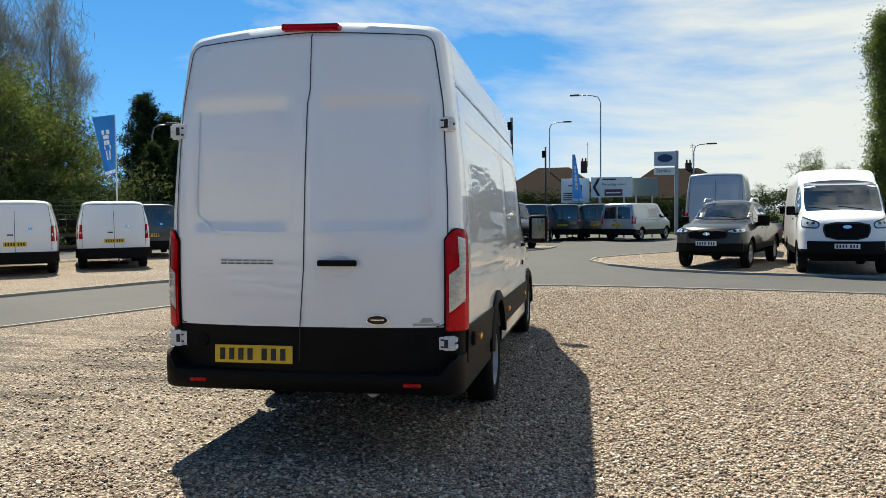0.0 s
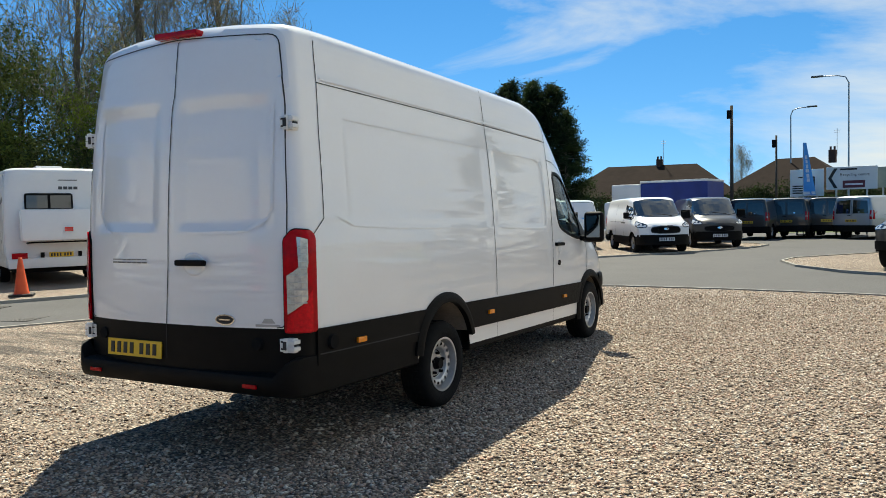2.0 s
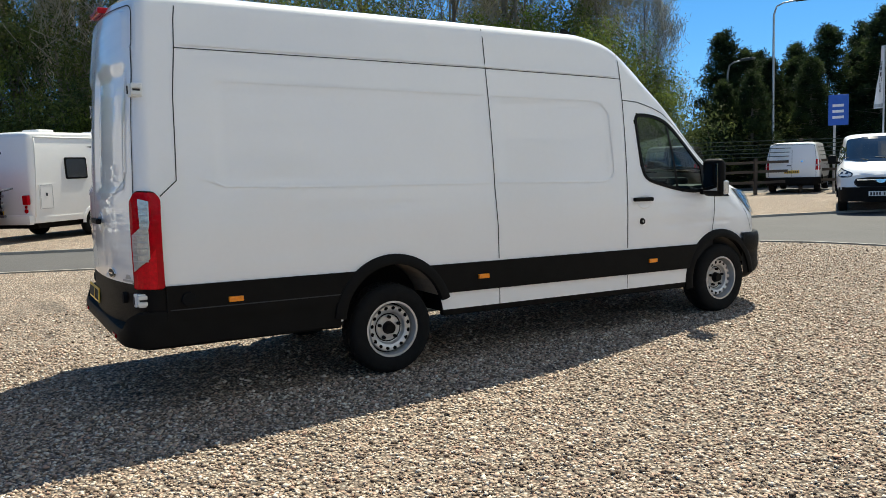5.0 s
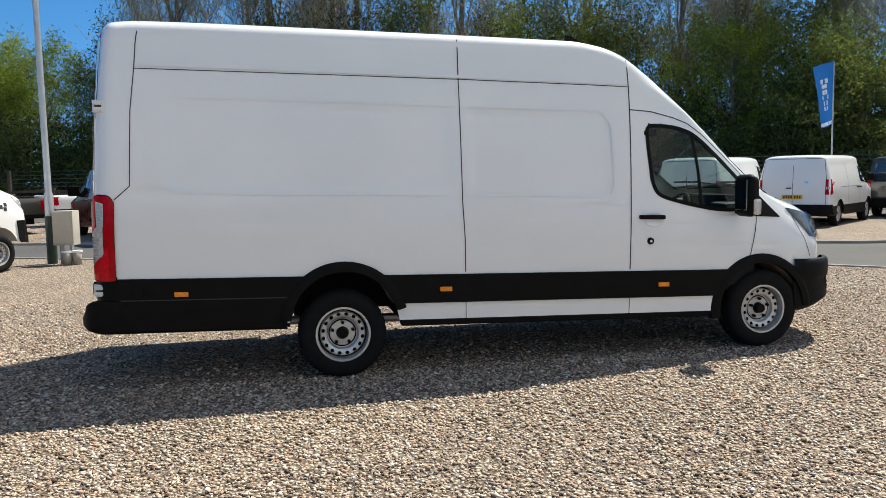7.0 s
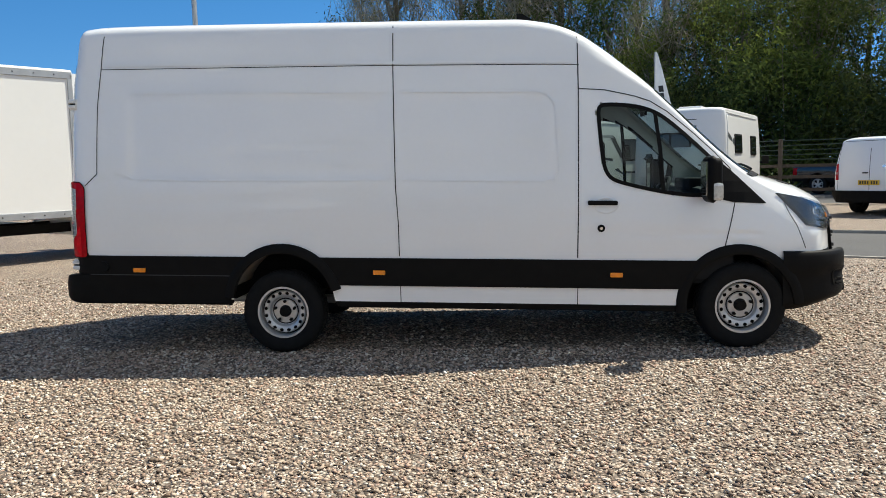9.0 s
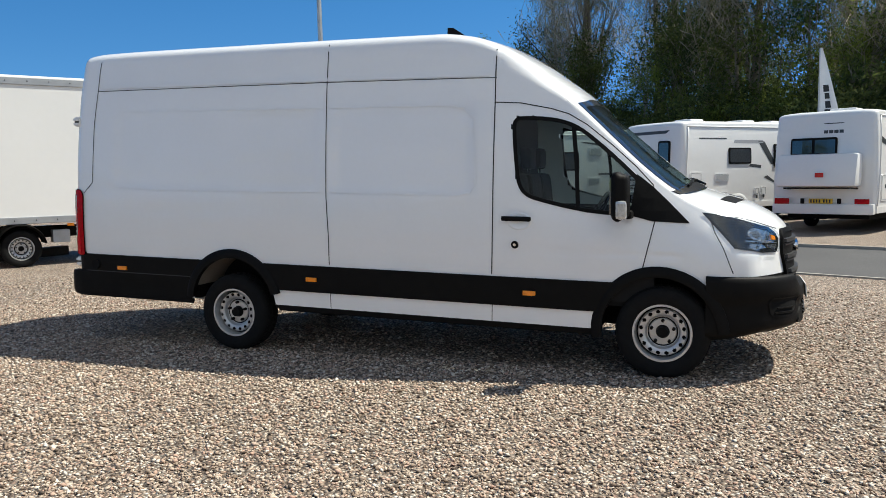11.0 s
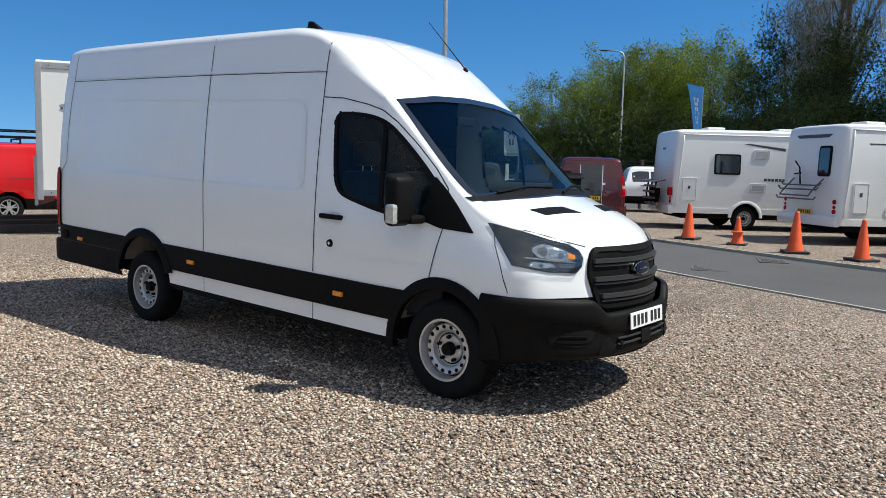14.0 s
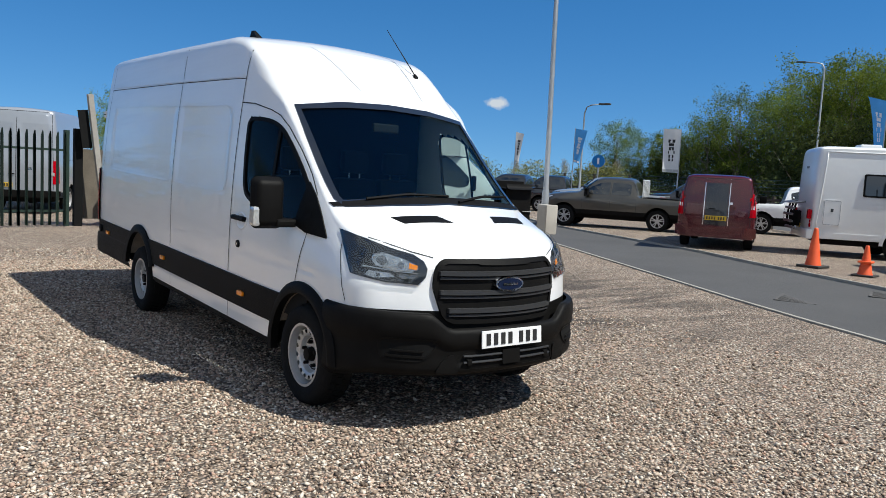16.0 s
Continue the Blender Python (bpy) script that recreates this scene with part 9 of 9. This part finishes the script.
grow(fir, FIRS, "dark conifers")
poplar = broadleaf("poplar", 31, 13.0, 1.5, 0.2, LEAF_MID, 0.085, 26, 0.24, 2, 44, 0.08, 0.5, "tall narrow poplar in spring leaf", 1.6)
grow(poplar, [(16.7, 38.6, 1.0, 0), (18.9, 41.0, 0.9, 70)], "poplars")
grow(tagged(copy_thing(ivy_tree, Matrix()), "dark broadleaf tree on the skyline"), [(19.0, 62.0, 0.72, 0), (16.4, 66.0, 0.62, 100), (21.5, 60.0, 0.80, 200), (13.5, 72.0, 0.6, 40), (27.0, 56.0, 0.9, 10), (20.0, 64.0, 0.85, 300), (23.5, 62.0, 0.8, 60)], "skyline trees")
grow(tagged(copy_thing(bare_tree, Matrix()), "bare tree behind the bungalows"), [(-5.5, 66.0, 0.55, 0), (13.5, 68.0, 0.5, 80), (-45.0, -31.0, 0.5, 10), (-41.5, -33.0, 0.48, 190), (-37.0, -34.0, 0.44, 70)], "skyline trees")
grow(tagged(copy_thing(bare_tree, Matrix()), "bare tree rising behind the leafy ones"), [(-27.2, 30.6, 1.1, 130), (-26.0, 32.4, 0.98, 220), (-31.5, 27.5, 1.2, 300), (-24.6, 31.6, 0.8, 15)], "wood behind the fence")
hedge = bush("hedge", 9, 7.0, 1.6, 3.2, LEAF_FIR, "dark clipped hedge in front of the bungalows", 400, 0.12, 22)
grow(hedge, [(-9.0, 54.0, 1.0, 4), (-2.5, 54.5, 1.05, -4), (4.0, 54.5, 1.0, 3), (9.5, 54.5, 0.95, -3), (15.5, 54.0, 1.0, 5), (-15.5, 53.0, 0.95, 8)], "hedges")
far_bush = bush("shrub", 12, 5.0, 3.0, 3.0, LEAF_BUD, "pale thicket of spring shrubs", 200, 0.10, 26)
grow(far_bush, [(-38.5, -27.0, 1.0, 0), (-42.0, -29.5, 1.1, 50), (-35.0, -30.0, 1.0, 100), (-31.0, -33.0, 1.1, 160), (-4.0, -34.0, 1.0, 30), (0.5, -36.0, 1.2, 70), (-8.5, -33.0, 0.9, 110)], "thicket")
grow(tagged(copy_thing(maple, Matrix()), "small leafy tree beyond the palisade fence"), [(-8.0, -31.0, 0.55, 0), (-2.5, -34.0, 0.5, 120), (3.0, -36.0, 0.5, 60), (-13.0, -60.0, 1.0, 30)], "trees to the south")
# trees added out of view, only to be reflected in the van's side
east = broadleaf("hedgerow_tree", 41, 7.5, 3.0, 0.2, LEAF_MID, 0.12, 14, 0.28, 2, 14, 0.15, 0.15, "unseen broadleaf tree added east of the lot", 0.5)
grow(east, [(40, 6, 1, 0), (42, 16, 1.1, 60), (45, -6, 0.9, 120), (38, 32, 1.0, 240), (38, -20, 1.0, 20), (24, -32, 1.0, 70), (14, -36, 0.9, 110)], "trees to the east")

# mid-green trees behind the fence to the north-west
grow(tagged(copy_thing(maple, Matrix()), "large leafy tree behind the parked vans"), [(-28.6, 25.0, 1.0, 150)], "leafy trees behind the vans")
grow(tagged(copy_thing(green_tree, Matrix()), "dense young tree behind the parked vans"), [(-23.8, 26.2, 0.95, 10), (-24.4, 28.3, 1.0, 80), (-22.6, 27.2, 0.8, 160), (-22.9, 29.6, 0.8, 240), (-21.6, 29.2, 0.65, 320), (-25.8, 27.0, 1.1, 60)], "leafy trees behind the vans")
grow(tagged(copy_thing(shrub, Matrix()), "dark hedge shrub behind the rail fence"), belt([(-28.0, 19.0), (-23.0, 25.5), (-19.0, 29.5), (-16.0, 33.0)], 2.6, 0.0, 1.5, 1.1, 1.5), "shrubs under the wood")


# ---- loose stones ----
def stone_material():
    m = bpy.data.materials.new("gravel_stones")
    m.use_nodes = True
    n, l = m.node_tree.nodes, m.node_tree.links
    b = n["Principled BSDF"]
    b.inputs["Roughness"].default_value = 0.8
    geo = n.new("ShaderNodeNewGeometry")
    ramp = n.new("ShaderNodeValToRGB")
    stone_ramp(ramp)
    l.new(geo.outputs["Random Per Island"], ramp.inputs["Fac"])
    co = n.new("ShaderNodeTexCoord")
    nz = n.new("ShaderNodeTexNoise")
    nz.inputs["Scale"].default_value, nz.inputs["Detail"].default_value = 120, 3
    l.new(co.outputs["Object"], nz.inputs["Vector"])
    rng = n.new("ShaderNodeMapRange")
    rng.inputs["To Min"].default_value, rng.inputs["To Max"].default_value = 0.66, 1.06
    l.new(nz.outputs["Fac"], rng.inputs["Value"])
    scl = n.new("ShaderNodeVectorMath")
    scl.operation = "SCALE"
    l.new(ramp.outputs["Color"], scl.inputs[0])
    l.new(rng.outputs["Result"], scl.inputs["Scale"])
    l.new(scl.outputs["Vector"], b.inputs["Base Color"])
    return m


def stones(name, x0, x1, y0, y1, density, small, large, seed, holes=()):
    """Loose angular stones strewn over a stretch of the lot, as one mesh."""
    rng = np.random.default_rng(seed)
    n = int((x1 - x0) * (y1 - y0) * density)
    p = np.stack([rng.uniform(x0, x1, n), rng.uniform(y0, y1, n)], 1)
    for a0, a1, b0, b1 in holes:
        p = p[~((p[:, 0] > a0) & (p[:, 0] < a1) & (p[:, 1] > b0) & (p[:, 1] < b1))]
    keep = np.array([edge_distance(x, y) < -0.08 for x, y in p]) if y1 > 6 or x0 < -4 else np.ones(len(p), bool)
    p = p[keep]
    n = len(p)
    r = small * (large / small) ** (rng.uniform(0, 1, n) ** 1.7)
    base = np.array([[1, 0, 0], [0, 1, 0], [-1, 0, 0], [0, -1, 0], [0, 0, 1], [0, 0, -1]], float)
    v = base[None] * (1 + rng.uniform(-0.3, 0.3, (n, 6, 1))) * np.stack([r * rng.uniform(0.9, 1.5, n), r * rng.uniform(0.7, 1.1, n), r * rng.uniform(0.5, 0.8, n)], 1)[:, None]
    v[:, :4] += rng.normal(0, 0.18, (n, 4, 3)) * r[:, None, None]
    a = rng.uniform(0, 2 * np.pi, n)
    t = rng.normal(0, 0.3, n)
    c, s = np.cos(t)[:, None], np.sin(t)[:, None]
    v = np.stack([v[..., 0] * c - v[..., 2] * s, v[..., 1], v[..., 0] * s + v[..., 2] * c], -1)
    c, s = np.cos(a)[:, None], np.sin(a)[:, None]
    v = np.stack([v[..., 0] * c - v[..., 1] * s, v[..., 0] * s + v[..., 1] * c, v[..., 2]], -1)
    v[..., 0] += p[:, :1]
    v[..., 1] += p[:, 1:]
    v[..., 2] += (r * rng.uniform(0.0, 0.55, n))[:, None]
    tri = np.array([[0, 1, 4], [1, 2, 4], [2, 3, 4], [3, 0, 4], [1, 0, 5], [2, 1, 5], [3, 2, 5], [0, 3, 5]])
    idx = (tri[None] + 6 * np.arange(n)[:, None, None]).reshape(-1)
    me = bpy.data.meshes.new(name)
    me.vertices.add(n * 6)
    me.vertices.foreach_set("co", v.reshape(-1))
    me.loops.add(len(idx))
    me.loops.foreach_set("vertex_index", idx.astype(np.int32))
    me.polygons.add(len(idx) // 3)
    me.polygons.foreach_set("loop_start", np.arange(0, len(idx), 3, dtype=np.int32))
    me.update()
    me.materials.append(STONES)
    return tagged(new(name, me), "loose angular pale brown gravel stones", "gravel", kind="stuff")


STONES = stone_material()
stones("loose_gravel", 0.9, 4.8, -2.6, 9.2, 1500, 0.0075, 0.0185, 1)
stones("loose_gravel", 0.9, 4.8, 9.2, 11.0, 1300, 0.0075, 0.0185, 3)
stones("loose_gravel", -1.8, 0.9, 6.3, 11.0, 1200, 0.0075, 0.0185, 4)
stones("loose_gravel", -1.9, 0.9, -2.6, 0.0, 1200, 0.0075, 0.0185, 5)
stones("loose_gravel", -4.0, 8.0, -4.2, 12.0, 240, 0.009, 0.021, 2, [(0.9, 4.8, -2.6, 11.0), (-1.8, 0.9, 6.3, 11.0), (-1.9, 0.9, -2.6, 0.0)])
